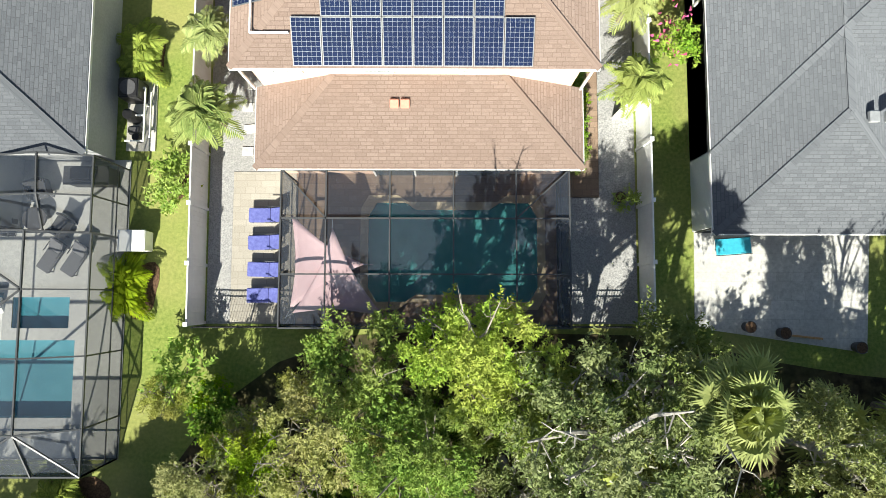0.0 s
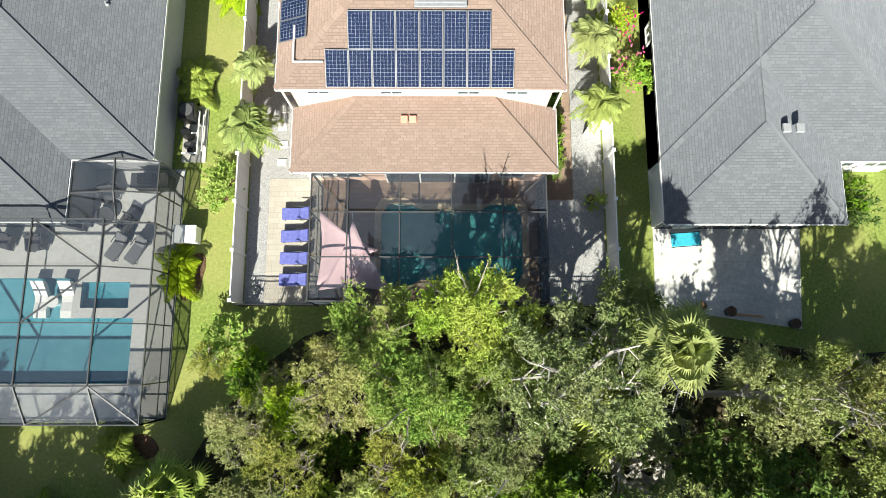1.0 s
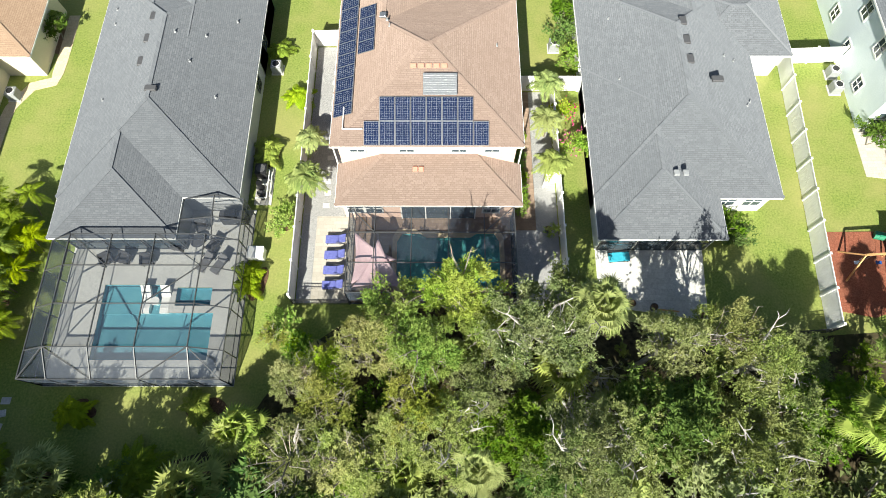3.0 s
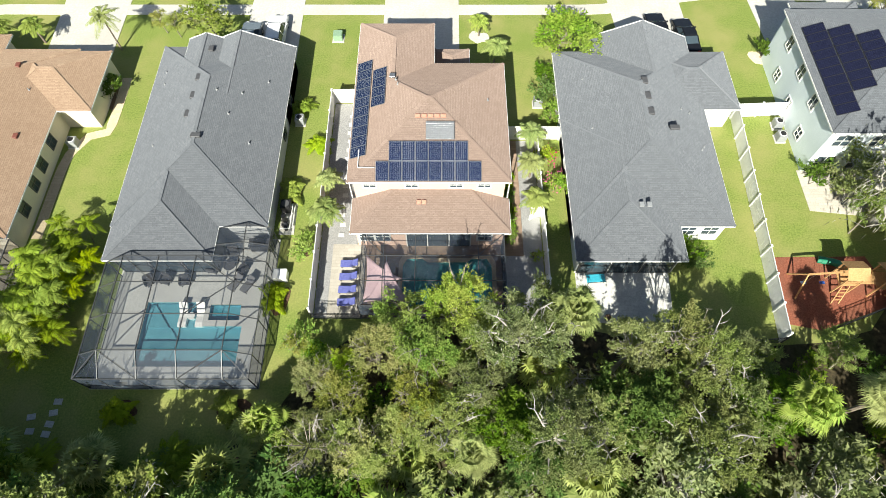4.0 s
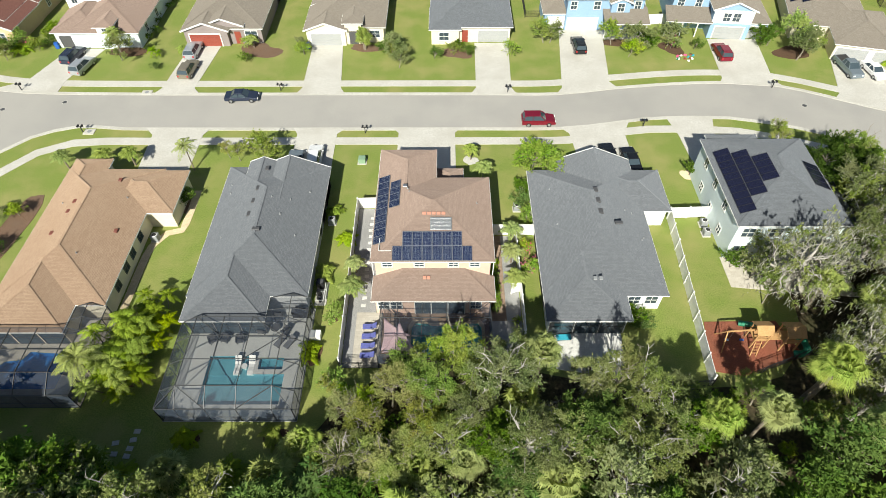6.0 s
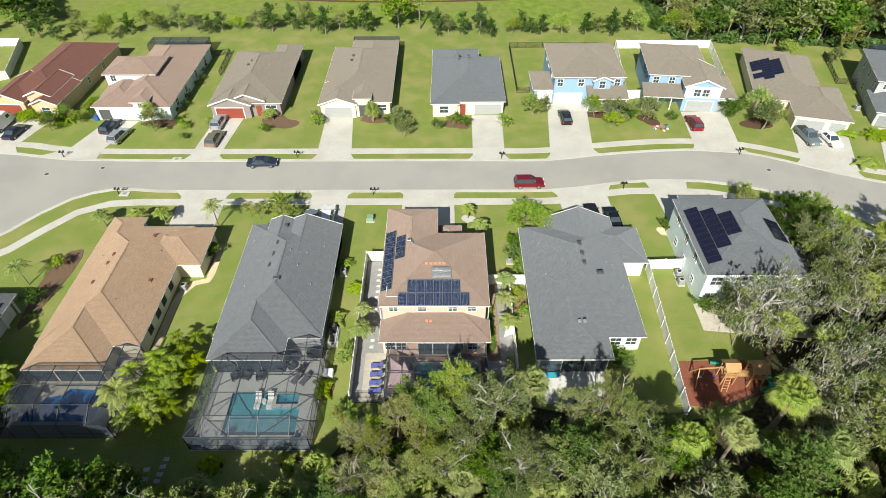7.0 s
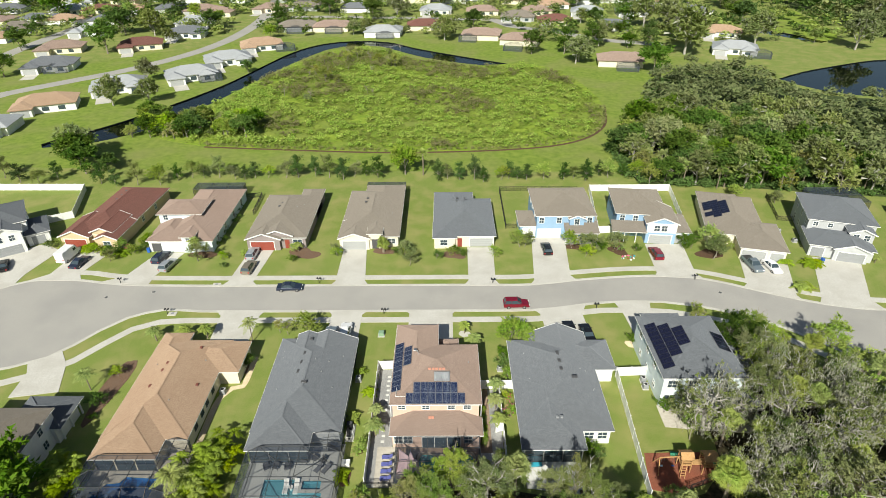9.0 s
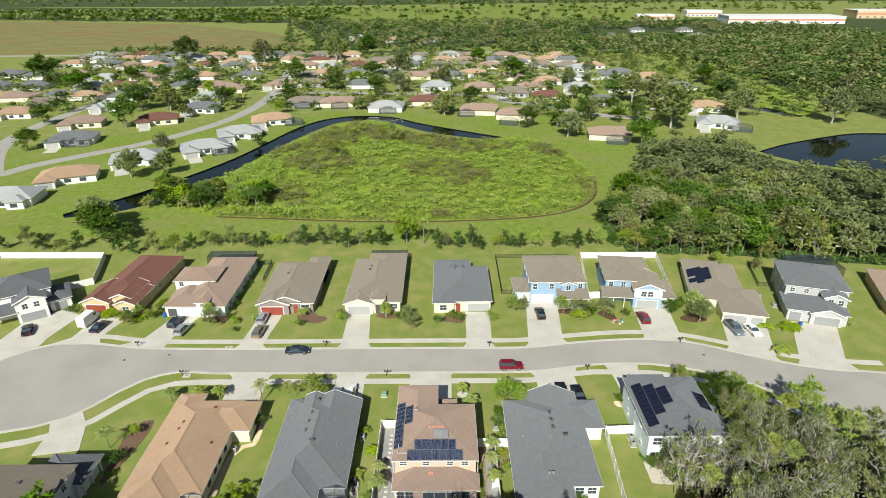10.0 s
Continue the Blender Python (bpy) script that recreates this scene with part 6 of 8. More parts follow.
# ---- gardens ----
def fence_run(a, b, h=1.83, label="white vinyl privacy fence", step=2.44, rails=True):
    """Posts with caps and boarded panels from a to b."""
    ax, ay, bx, by = *a, *b
    L = math.hypot(bx - ax, by - ay)
    f = thing("fence", ax, ay, 0, math.degrees(math.atan2(by - ay, bx - ax)), label, "fence", "garden fences")
    n = max(1, round(L / step))
    d = L / n
    pm, qm = None, None
    for i in range(n + 1):
        if pm is None:
            bm = box(-0.065, -0.065, 0, 0.065, 0.065, h + 0.06)
            add_box(bm, -0.085, -0.085, h + 0.06, 0.085, 0.085, h + 0.10)
            pm = part("post", bm, VINYL, f).data
            continue
        link_mesh("post", pm, f).location = (i * d, 0, 0)
    for i in range(n):
        if qm is None:
            bm = bmesh.new()
            k = int((d - 0.13) / 0.18)
            w = (d - 0.13) / k
            xs = [0.065 + j * w + e for j in range(k) for e in (0.0, 0.006, w - 0.006)] + [d - 0.065]
            ys = [0.006, 0.015, 0.015] * k + [0.006]
            ring = [(x, y) for x, y in zip(xs, ys)] + [(x, -y) for x, y in zip(xs[::-1], ys[::-1])]
            lo, hi = [bm.verts.new((*q, 0.05)) for q in ring], [bm.verts.new((*q, h - 0.04)) for q in ring]
            for j in range(len(ring)):
                bm.faces.new((lo[j], lo[j - 1], hi[j - 1], hi[j]))
            bm.faces.new(hi)
            bmesh.ops.recalc_face_normals(bm, faces=bm.faces[:])
            qm = part("panel", bm, VINYL, f).data
            rm = part("rail", box(0.065, -0.03, 0, d - 0.065, 0.03, 0.12), VINYL, f)
            rm.location = (0, 0, h - 0.12)
            rm = rm.data
            continue
        link_mesh("panel", qm, f).location = (i * d, 0, 0)
        link_mesh("rail", rm, f).location = (i * d, 0, h - 0.12)
    return f


def rail_fence(a, b, h=1.25, label="black aluminium picket fence"):
    ax, ay, bx, by = *a, *b
    L = math.hypot(bx - ax, by - ay)
    f = thing("fence", ax, ay, 0, math.degrees(math.atan2(by - ay, bx - ax)), label, "fence", "garden fences")
    n = max(1, round(L / 1.85))
    d = L / n
    for i in range(n + 1):
        part("post", box(i * d - 0.03, -0.03, 0, i * d + 0.03, 0.03, h + 0.05), BLACK, f)
    for i in range(n):
        for z in (0.12, h - 0.25, h - 0.06):
            part("rail", box(i * d + 0.03, -0.015, z, i * d + d - 0.03, 0.015, z + 0.035), BLACK, f)
        k = int(d / 0.11)
        bm = bmesh.new()
        for j in range(1, k):
            x = i * d + j * d / k
            if ay < 0 and ax < 10:
                part("picket", box(x - 0.009, -0.009, 0.08, x + 0.009, 0.009, h), BLACK, f)
            else:
                add_box(bm, x - 0.009, -0.009, 0.08, x + 0.009, 0.009, h)
        if bm.verts:
            tagged(part("picket", bm, BLACK, f), kind="stuff")


for a, b in (((-10.2, -4.95), (-10.35, 16.7)), ((-10.35, 16.8), (-7.2, 16.9)), ((8.25, -4.95), (8.3, 12.4)), ((5.1, 12.45), (10.5, 12.45)), ((7.3, 3.9), (8.2, 4.3)), ((25.65, -6.9), (26.9, 15.0)), ((26.9, 15.1), (31.6, 15.3)),
             ((34.3, 60.3), (37.0, 82.0)), ((37.0, 82.0), (57.2, 82.0)), ((57.2, 82.0), (53.4, 57.0)), ((34.3, 60.3), (37.8, 60.6)), ((-120.6, 84.3), (-92.0, 84.0)), ((-92.0, 84.0), (-87.0, 69.0)), ((-87.0, 69.0), (-95.0, 64.2))):
    fence_run(a, b)
for a, b in (((-10.2, -5.1), (-6.4, -5.1)), ((4.8, -5.1), (8.2, -5.1)), ((14.2, 82.5), (14.1, 62.8)), ((14.1, 62.8), (16.5, 62.8)), ((14.2, 82.5), (34, 82.5)), ((25.8, -7.0), (18.5, -7.6)), ((29.5, -6.2), (36.5, -3.6)), ((80, 78), (77, 66)), ((77, 66), (80.5, 65.5)), ((-49.0, 78.5), (-45.5, 80)), ((-45.5, 80), (-45, 70))):
    rail_fence(a, b)

# paving round the main pool
deck = holed_sheet("pool_deck", rect(-6.42, -5.05, 4.8, 1.44), [lobed(*POOL_C, grow=0.30)], 0.03, DECK, "brown paver pool deck in dappled shade", "paving")


def coping_ring():
    inner, outer = lobed(*POOL_C, grow=-0.03), lobed(*POOL_C, grow=0.30)
    bm = bmesh.new()
    vi = [[bm.verts.new((x, y, z)) for x, y in inner] for z in (0.05, -0.06)]
    vo = [[bm.verts.new((x, y, z)) for x, y in outer] for z in (0.05, 0.0)]
    n = len(inner)
    for i in range(n):
        j = (i + 1) % n
        bm.faces.new((vi[0][i], vi[0][j], vo[0][j], vo[0][i]))
        bm.faces.new((vi[1][i], vi[1][j], vi[0][j], vi[0][i]))
        bm.faces.new((vo[0][i], vo[0][j], vo[1][j], vo[1][i]))
    bmesh.ops.recalc_face_normals(bm, faces=bm.faces[:])
    tagged(part("pool_coping", bm, COPING, None), "sandy stone coping round the lobed pool", "coping", kind="structure")


coping_ring()
sheet("terrace", rect(-9.12, -5.0, -6.43, 1.5), -0.1, 0.04, PAVER, "pale paver terrace beside the pool", "paving")
sheet("gravel_bed", [(-10.12, -5.0), (-9.13, -5.0), (-9.13, 1.52), (-7.1, 1.52), (-7.1, 16.7), (-10.25, 16.7)], -0.1, 0.025, GRAVEL, "pale grey gravel strip along the fence", "gravel")
sheet("gravel_bed", [(4.82, -5.0), (8.15, -5.0), (8.2, 12.3), (6.62, 12.3), (6.62, 0.4), (4.82, 0.4)], -0.1, 0.025, GRAVEL, "pale grey gravel side yard", "gravel")
sheet("side_path", [(4.82, 0.42), (6.6, 0.42), (6.6, 12.3), (5.9, 12.3), (5.9, 2.2), (5.3, 2.2), (5.3, 1.5), (4.82, 1.5)], -0.1, 0.035, DECK, "reddish paver side path", "paving")
sheet("patio", [(10.55, -5.15), (17.8, -6.2), (18.2, -0.95), (10.65, -0.95)], -0.1, 0.05, SLAB, "bright white paver patio with tree shadows", "paving")
holed_sheet("lanai_deck", [(-26.0, -10.6), (-13.55, -10.6), (-13.55, 2.0), (-26.0, 2.0)], [POOLS["west"], POOLS["spa"]], 0.05, GREYDECK, "smooth grey lanai deck", "paving")
holed_sheet("lanai_deck", [(-46.3, -9.2), (-34.1, -9.2), (-34.1, 1.0), (-46.3, 1.0)], [POOLS["cove"]], 0.05, PAVER, "tan paver lanai deck", "paving")
sheet("patio", [(31.4, 4.8), (36.4, 4.2), (44.8, 3.4), (44.8, 9.0), (31.4, 9.0)], -0.1, 0.04, PAVER, "grey paver patio behind the blue house", "paving")
sheet("play_area", [(27.1, 0.3), (34.6, 0.4), (36.0, -3.7), (29.2, -6.0), (26.2, -5.4)], -0.1, 0.03, REDMULCH, "red rubber mulch play area", "mulch")
tagged(part("mow_strip", ribbon_bm([(-34.0, 2.0), (-34.0, 9.4), (-33.5, 11.4), (-32.6, 12.8), (-31.0, 13.3), (-30.9, 20.0)], 0.9, -0.1, 0.03, 1.0), COPING, None), "sandy gravel strip beside the wall", "gravel", kind="structure")
for i, (x, y, a, b, mt) in enumerate(((-12.9, 6.4, 0.7, 0.9, MULCH), (-12.95, -3.6, 0.7, 1.3, MULCH), (-11.3, 1.0, 0.5, 0.6, MULCH), (-23.3, -12.1, 1.0, 0.8, MULCH), (-15.2, -12.0, 1.1, 0.9, MULCH), (-30.8, -5.6, 1.6, 1.3, MULCH), (-31.4, 18.0, 1.1, 1.6, BROWNMULCH), (3.6, 25.6, 0.9, 0.9, CONCRETE),
                                    (31.6, 22.8, 0.9, 1.1, COPING), (-29.6, 52.4, 3.2, 2.2, BROWNMULCH), (-12.6, 53.2, 2.6, 1.2, BROWNMULCH), (2.0, 51.6, 2.4, 1.6, BROWNMULCH), (-72.0, 54.8, 3.4, 2.0, MULCH), (28.6, 54.6, 2.4, 1.4, MULCH), (56.0, 51.6, 2.6, 2.2, MULCH), (-51.3, 13.0, 1.6, 6.5, BROWNMULCH), (-51.0, 52.5, 2.6, 2.0, MULCH), (37.0, 53.0, 1.8, 2.0, MULCH))):
    sheet("planting_bed", blob(x, y, a, b, seed=i), -0.1, 0.022 + 0.001 * i, mt, "mulched planting bed with a curved edge", "mulch")
for i in range(14):
    st = part("stepping_stone", bevel(box(-0.24, -0.2, 0, 0.24, 0.2, 0.05), 0.015, 1), SLAB, None)
    st.matrix_basis = pose(-8.55 + 0.05 * math.sin(i * 2.1), 2.4 + i * 0.98, 0.02, 0, 0, 7 * math.sin(i * 1.7))
    tagged(st, "square white stepping stone in the gravel", "stepping stone", "stepping stones")
for i, (x, y) in enumerate(((-28.0, -11.5), (-28.1, -12.3), (-28.15, -13.1), (-28.2, -13.8), (-29.6, -12.6), (-29.4, -13.6))):
    st = part("stepping_stone", bevel(box(-0.3, -0.22, 0, 0.3, 0.22, 0.06), 0.015, 1), SLAB, None)
    st.matrix_basis = pose(x, y, 0.0, 0, 0, 11 * math.sin(i * 1.9))
    tagged(st, "grey stepping stone in the lawn", "stepping stone", "stepping stones")


# ---- screened pool enclosures ----
def enclosure(label, xs, ys, zlow, zhigh, inset, open_n=True, walls="SEW", group="pool enclosures", house_y=None):
    """A frame of dark aluminium beams with screen in every bay; inset > 0 gives it sloping sides."""
    c = thing("pool_enclosure", xs[0], ys[0], 0, 0, label, "enclosure", group)
    ox, oy = xs[0], ys[0]
    def P(x, y):
        ix = 1.0 if inset == 0 else min(1.0, min(x - xs[0], xs[-1] - x) / inset)
        iy = 1.0 if inset == 0 else min(1.0, (y - ys[0]) / inset)
        k = max(0.0, min(ix, iy))
        return Vector((x - ox, y - oy, zlow + (zhigh - zlow) * k))
    def beam(a, b, w=0.07, h=0.11):
        part("beam", bars([(a, b)], w * 0.8, h * 0.75), BRONZE, c)
    def panel(pts, m):
        bm = bmesh.new()
        bm.faces.new([bm.verts.new(q) for q in pts])
        bmesh.ops.triangulate(bm, faces=bm.faces[:])
        part("screen_panel", bm, m, c)
    down = Vector((0, 0, 0.06))
    for i, x in enumerate(xs):
        for j, y in enumerate(ys):
            if i + 1 < len(xs):
                beam(P(x, y), P(xs[i + 1], y))
            if j + 1 < len(ys):
                beam(P(x, y), P(x, ys[j + 1]))
            if i + 1 < len(xs) and j + 1 < len(ys):
                panel([P(x, y) - down, P(xs[i + 1], y) - down, P(xs[i + 1], ys[j + 1]) - down, P(x, ys[j + 1]) - down], SCREEN)
    sides = []
    if "S" in walls:
        sides.append([(x, ys[0]) for x in xs])
    if "E" in walls:
        sides.append([(xs[-1], y) for y in ys])
    if "W" in walls:
        sides.append([(xs[0], y) for y in ys])
    if "N" in walls:
        sides.append([(x, ys[-1]) for x in xs])
    for s in sides:
        for (xa, ya), (xb, yb) in zip(s, s[1:]):
            a, b = P(xa, ya), P(xb, yb)
            fa, fb = Vector((a.x, a.y, 0.0)), Vector((b.x, b.y, 0.0))
            beam(fa, a, 0.07, 0.07)
            for z in (0.08, 0.95):
                beam(Vector((a.x, a.y, z)), Vector((b.x, b.y, z)), 0.05, 0.05)
            panel([fa, fb, b, a], SCREENW)
        e = P(*s[-1])
        beam(Vector((e.x, e.y, 0.0)), e, 0.07, 0.07)
    return c, P, beam


ce, P0, bm0 = enclosure("flat-roofed screened enclosure over the pool", [-6.38, -4.64, -2.18, 0.27, 2.69, 4.75], [-5.05, -3.0, -0.85, 1.04], 2.6, 2.62, 0)
bm0(P0(-6.38, 1.04), P0(-4.64, -0.85))
bm0(P0(4.75, 1.04), P0(2.69, -0.85))
ce, P1, bm1 = enclosure("tall screened enclosure with sloping sides over the pool", [-25.9, -24.1, -21.4, -18.6, -15.4, -13.6], [-10.55, -8.8, -6.1, -3.6, -1.45], 2.6, 3.7, 1.75)
for a, b in (((-25.9, -10.55), (-24.1, -8.8)), ((-13.6, -10.55), (-15.4, -8.8)), ((-24.1, -8.8), (-21.4, -10.55)), ((-15.4, -8.8), (-18.6, -10.55)), ((-15.4, -3.6), (-18.6, -6.1)), ((-24.1, -1.45), (-21.4, -3.6)), ((-18.6, -1.45), (-15.4, -3.6))):
    bm1(P1(*a), P1(*b))
ce, P2, bm2 = enclosure("screened bay beside the lanai roof", [-17.7, -15.4, -13.6], [-1.42, 0.0, 1.55], 2.7, 3.3, 1.7, walls="E")
ce, P3, bm3 = enclosure("screened enclosure with curved dark beams over a blue pool", [-46.2, -44.4, -41.8, -39.2, -36.2, -34.1], [-9.2, -7.4, -5.0, -2.65], 2.5, 3.6, 1.75)
ce, P4, bm4 = enclosure("screened bay beside the tan roof", [-37.2, -35.8, -34.1], [-2.62, -1.0, 0.55], 2.6, 3.2, 1.6, walls="E")
enclosure("dark screened enclosure behind the house", [-62, -58, -54, -50], [78.6, 80.5, 82.4], 2.6, 2.7, 0, walls="NEW")
enclosure("dark screened lanai behind the house", [-19, -14.2, -9.4], [80.5, 82.4], 2.6, 2.65, 0, walls="NEW")
enclosure("dark screened enclosure behind the house", [88.5, 92.5, 96.5, 100], [69.5, 73.5, 77.6], 2.7, 2.8, 0, walls="NEW")


# ---- loose things by the pools ----
def sail(corners, label):
    """A triangular cloth pulled tight at three corners, its edges curved inwards."""
    a, b, c = [Vector(q) for q in corners]
    m = (a + b + c) / 3
    n = 12
    bm = bmesh.new()
    grid = {}
    for i in range(n + 1):
        for j in range(n + 1 - i):
            u, v = i / n, j / n
            w = 1 - u - v
            p = a * u + b * v + c * w
            e = 4 * max(u * v * (1 - w), v * w * (1 - u), u * w * (1 - v))
            pull = 0.20 * (1 - 27 * u * v * w) * min(1.0, e)
            p = p.lerp(m, pull) + Vector((0, 0, -0.35 * 27 * u * v * w * 0.3))
            grid[i, j] = bm.verts.new(p)
    for i in range(n):
        for j in range(n - i):
            bm.faces.new((grid[i, j], grid[i + 1, j], grid[i, j + 1]))
            if j < n - i - 1:
                bm.faces.new((grid[i + 1, j], grid[i + 1, j + 1], grid[i, j + 1]))
    bmesh.ops.recalc_face_normals(bm, faces=bm.faces[:])
    bmesh.ops.solidify(bm, geom=bm.faces[:], thickness=0.01)
    t = thing("shade_sail", m.x, m.y, 0, 0, label, "shade sail", "shade sails")
    bm.transform(Matrix.Translation((-m.x, -m.y, 0)))
    for f in bm.faces:
        f.smooth = True
    part("cloth", bm, PINK, t)
    for q in (a, b, c):
        d = (q - m).normalized()
        part("turnbuckle", bars([(q - Vector((m.x, m.y, 0)), q + d * 0.35 - Vector((m.x, m.y, 0)))], 0.025), STEEL, t)


sail([(-6.0, -0.7, 2.42), (-6.1, -4.4, 2.05), (-3.2, -2.6, 2.15)], "pale pink triangular shade sail")
sail([(-4.4, -1.2, 2.45), (-6.0, -4.5, 2.0), (-2.4, -4.65, 2.1)], "pale pink triangular shade sail with leaf shadows")


def lounger(x, y, rz, cloth, frame_m, label, raise_deg=32):
    t = thing("sun_lounger", x, y, 0, rz, label, "lounger", "sun loungers")
    part("frame", bars([((-0.62, s * 0.29, 0.28), (0.72, s * 0.29, 0.28)) for s in (-1, 1)] + [((xx, -0.29, 0.28), (xx, 0.29, 0.28)) for xx in (-0.62, 0.72)], 0.04), frame_m, t)
    for xx in (-0.55, 0.62):
        for s in (-1, 1):
            part("leg", box(xx - 0.02, s * 0.29 - 0.02, 0, xx + 0.02, s * 0.29 + 0.02, 0.28), frame_m, t)
    part("cushion", bevel(box(-0.66, -0.31, 0.29, 0.28, 0.31, 0.38), 0.03), cloth, t)
    bm = bevel(box(0, -0.31, 0, 0.62, 0.31, 0.09), 0.03)
    bm.transform(pose(0.29, 0, 0.29, 0, -raise_deg, 0))
    part("backrest", bm, cloth, t)
    bm = bars([((0.3, s * 0.33, 0.28), (0.55, s * 0.33, 0.5)) for s in (-1, 1)] + [((0.55, s * 0.33, 0.5), (0.1, s * 0.33, 0.5)) for s in (-1, 1)], 0.03)
    part("armrest", bm, frame_m, t)


for i, y in enumerate((-0.42, -1.58, -2.72, -3.80)):
    lounger(-7.68, y, 1.5 * math.sin(i * 2.2), BLUECLOTH, DARK, "sun lounger with a faded blue cushion on pavers")
for x, y, rz in ((-16.6, -2.2, 58), (-15.6, -2.35, 58)):
    lounger(x, y, rz, plain("grey_mesh_cloth", (0.16, 0.16, 0.17)), DARK, "dark grey sling sun lounger on the lanai")


def pool_chaise(x, y):
    """A white moulded chaise with a waved profile."""
    t = thing("pool_chaise", x, y, -0.32, 0, "white moulded chaise standing in the shallow water", "lounger", "pool chaises")
    prof = [(-0.9, 0.30), (-0.55, 0.36), (-0.1, 0.30), (0.2, 0.34), (0.55, 0.60), (0.9, 0.88)]
    bm = bmesh.new()
    top = [[bm.verts.new((s * 0.32, yy, zz)) for s in (-1, 1)] for yy, zz in prof]
    low = [[bm.verts.new((s * 0.32, yy, max(0.0, zz - 0.32))) for s in (-1, 1)] for yy, zz in prof]
    for i in range(len(prof) - 1):
        bm.faces.new((top[i][0], top[i][1], top[i + 1][1], top[i + 1][0]))
        bm.faces.new((low[i][1], low[i][0], low[i + 1][0], low[i + 1][1]))
        for s in (0, 1):
            bm.faces.new((top[i][s], top[i + 1][s], low[i + 1][s], low[i][s]))
    bm.faces.new((top[0][1], top[0][0], low[0][0], low[0][1]))
    bm.faces.new((top[-1][0], top[-1][1], low[-1][1], low[-1][0]))
    bmesh.ops.recalc_face_normals(bm, faces=bm.faces[:])
    part("body", bm, VINYL, t)


pool_chaise(-20.3, -4.8)
pool_chaise(-18.95, -4.8)
tb = thing("side_table", -19.62, -4.9, -0.32, 0, "small round white table in the shallow water", "table")
part("tabletop", cyl(0, 0, 0.46, 0.52, 0.3, 20), VINYL, tb)
part("pedestal", cyl(0, 0, 0, 0.46, 0.2, 16, 0.14), VINYL, tb)


def armchair(x, y, rz, m=DARK, label="dark wicker lounge chair on the grey deck"):
    t = thing("lounge_chair", x, y, 0.05, rz, label, "chair", "lanai chairs")
    part("seat", bevel(box(-0.36, -0.36, 0.2, 0.36, 0.36, 0.42), 0.06), m, t)
    part("backrest", bevel(box(-0.38, 0.28, 0.3, 0.38, 0.42, 0.85), 0.05), m, t)
    for s in (-1, 1):
        part("armrest", bevel(box(s * 0.40 - 0.05, -0.36, 0.2, s * 0.40 + 0.05, 0.38, 0.6), 0.03), m, t)
    for sx in (-0.32, 0.32):
        for sy in (-0.32, 0.34):
            part("leg", box(sx - 0.025, sy - 0.025, 0, sx + 0.025, sy + 0.025, 0.2), m, t)


for x, y, rz in ((-17.2, 0.6, 20), (-16.2, -0.9, -120), (-18.6, -0.9, 170), (-20.6, -2.0, 10), (-22.2, -1.9, -15), (-23.4, -2.0, 30)):
    armchair(x, y, rz)
tb = thing("fire_table", -17.3, -0.6, 0.05, 0, "low round dark table between the lanai chairs", "table")
part("tabletop", cyl(0, 0, 0.38, 0.44, 0.5, 20), DARK, tb)
part("pedestal", cyl(0, 0, 0, 0.38, 0.25, 14, 0.2), DARK, tb)
tb = thing("outdoor_kitchen", -14.9, 1.15, 0.05, 0, "black outdoor grill cabinet against the wall", "grill")
part("cabinet", bevel(box(-0.9, -0.35, 0, 0.9, 0.35, 0.9), 0.02, 1), BLACK, tb)
part("worktop", box(-0.94, -0.4, 0.9, 0.94, 0.38, 0.95), DARK, tb)
part("grill_hood", bevel(box(-0.5, -0.3, 0.95, 0.4, 0.3, 1.3), 0.08), BLACK, tb)


def ac_unit(x, y, rz=0.0, s=0.8):
    t = thing("air_conditioner", x, y, 0, rz, "square beige outdoor air conditioner on a pad", "air conditioner", "air conditioners")
    part("pad", box(-s * 0.6, -s * 0.6, 0, s * 0.6, s * 0.6, 0.08), CONCRETE, t)
    bm = bevel(box(-s / 2, -s / 2, 0.08, s / 2, s / 2, 0.85), 0.03, 1)
    part("cabinet", bm, MIDGREY, t)
    part("fan_guard", cyl(0, 0, 0.85, 0.88, s * 0.4, 20), WHITE, t)
    part("fan_hub", cyl(0, 0, 0.88, 0.9, s * 0.33, 18), BLACK, t)


for x, y in ((-13.3, 14.4), (-33.6, 11.8), (30.9, 14.0), (30.8, 12.5), (8.9, 16.6), (76.0, 56.2), (74.6, 60.5)):
    ac_unit(x, y)

eq = thing("pool_equipment", -13.3, 4.0, 0, 0, "pool heater, pumps and white pipework on a slab", "pool equipment")
part("slab", box(-0.5, -1.6, 0, 0.75, 1.5, 0.08), CONCRETE, eq)
part("heater", bevel(box(-0.45, 0.45, 0.08, 0.4, 1.3, 1.05), 0.05), BLACK, eq)
part("heater_fan", cyl(-0.02, 0.88, 1.05, 1.08, 0.33, 18), DARK, eq)
part("filter_tank", cyl(-0.1, -0.2, 0.08, 0.85, 0.25, 16, 0.22), BLACK, eq)
part("pump", bevel(box(-0.3, -0.95, 0.08, 0.25, -0.6, 0.45), 0.06), DARK, eq)
part("pump_basket", cyl(0.1, -1.1, 0.08, 0.5, 0.16, 14), BLACK, eq)
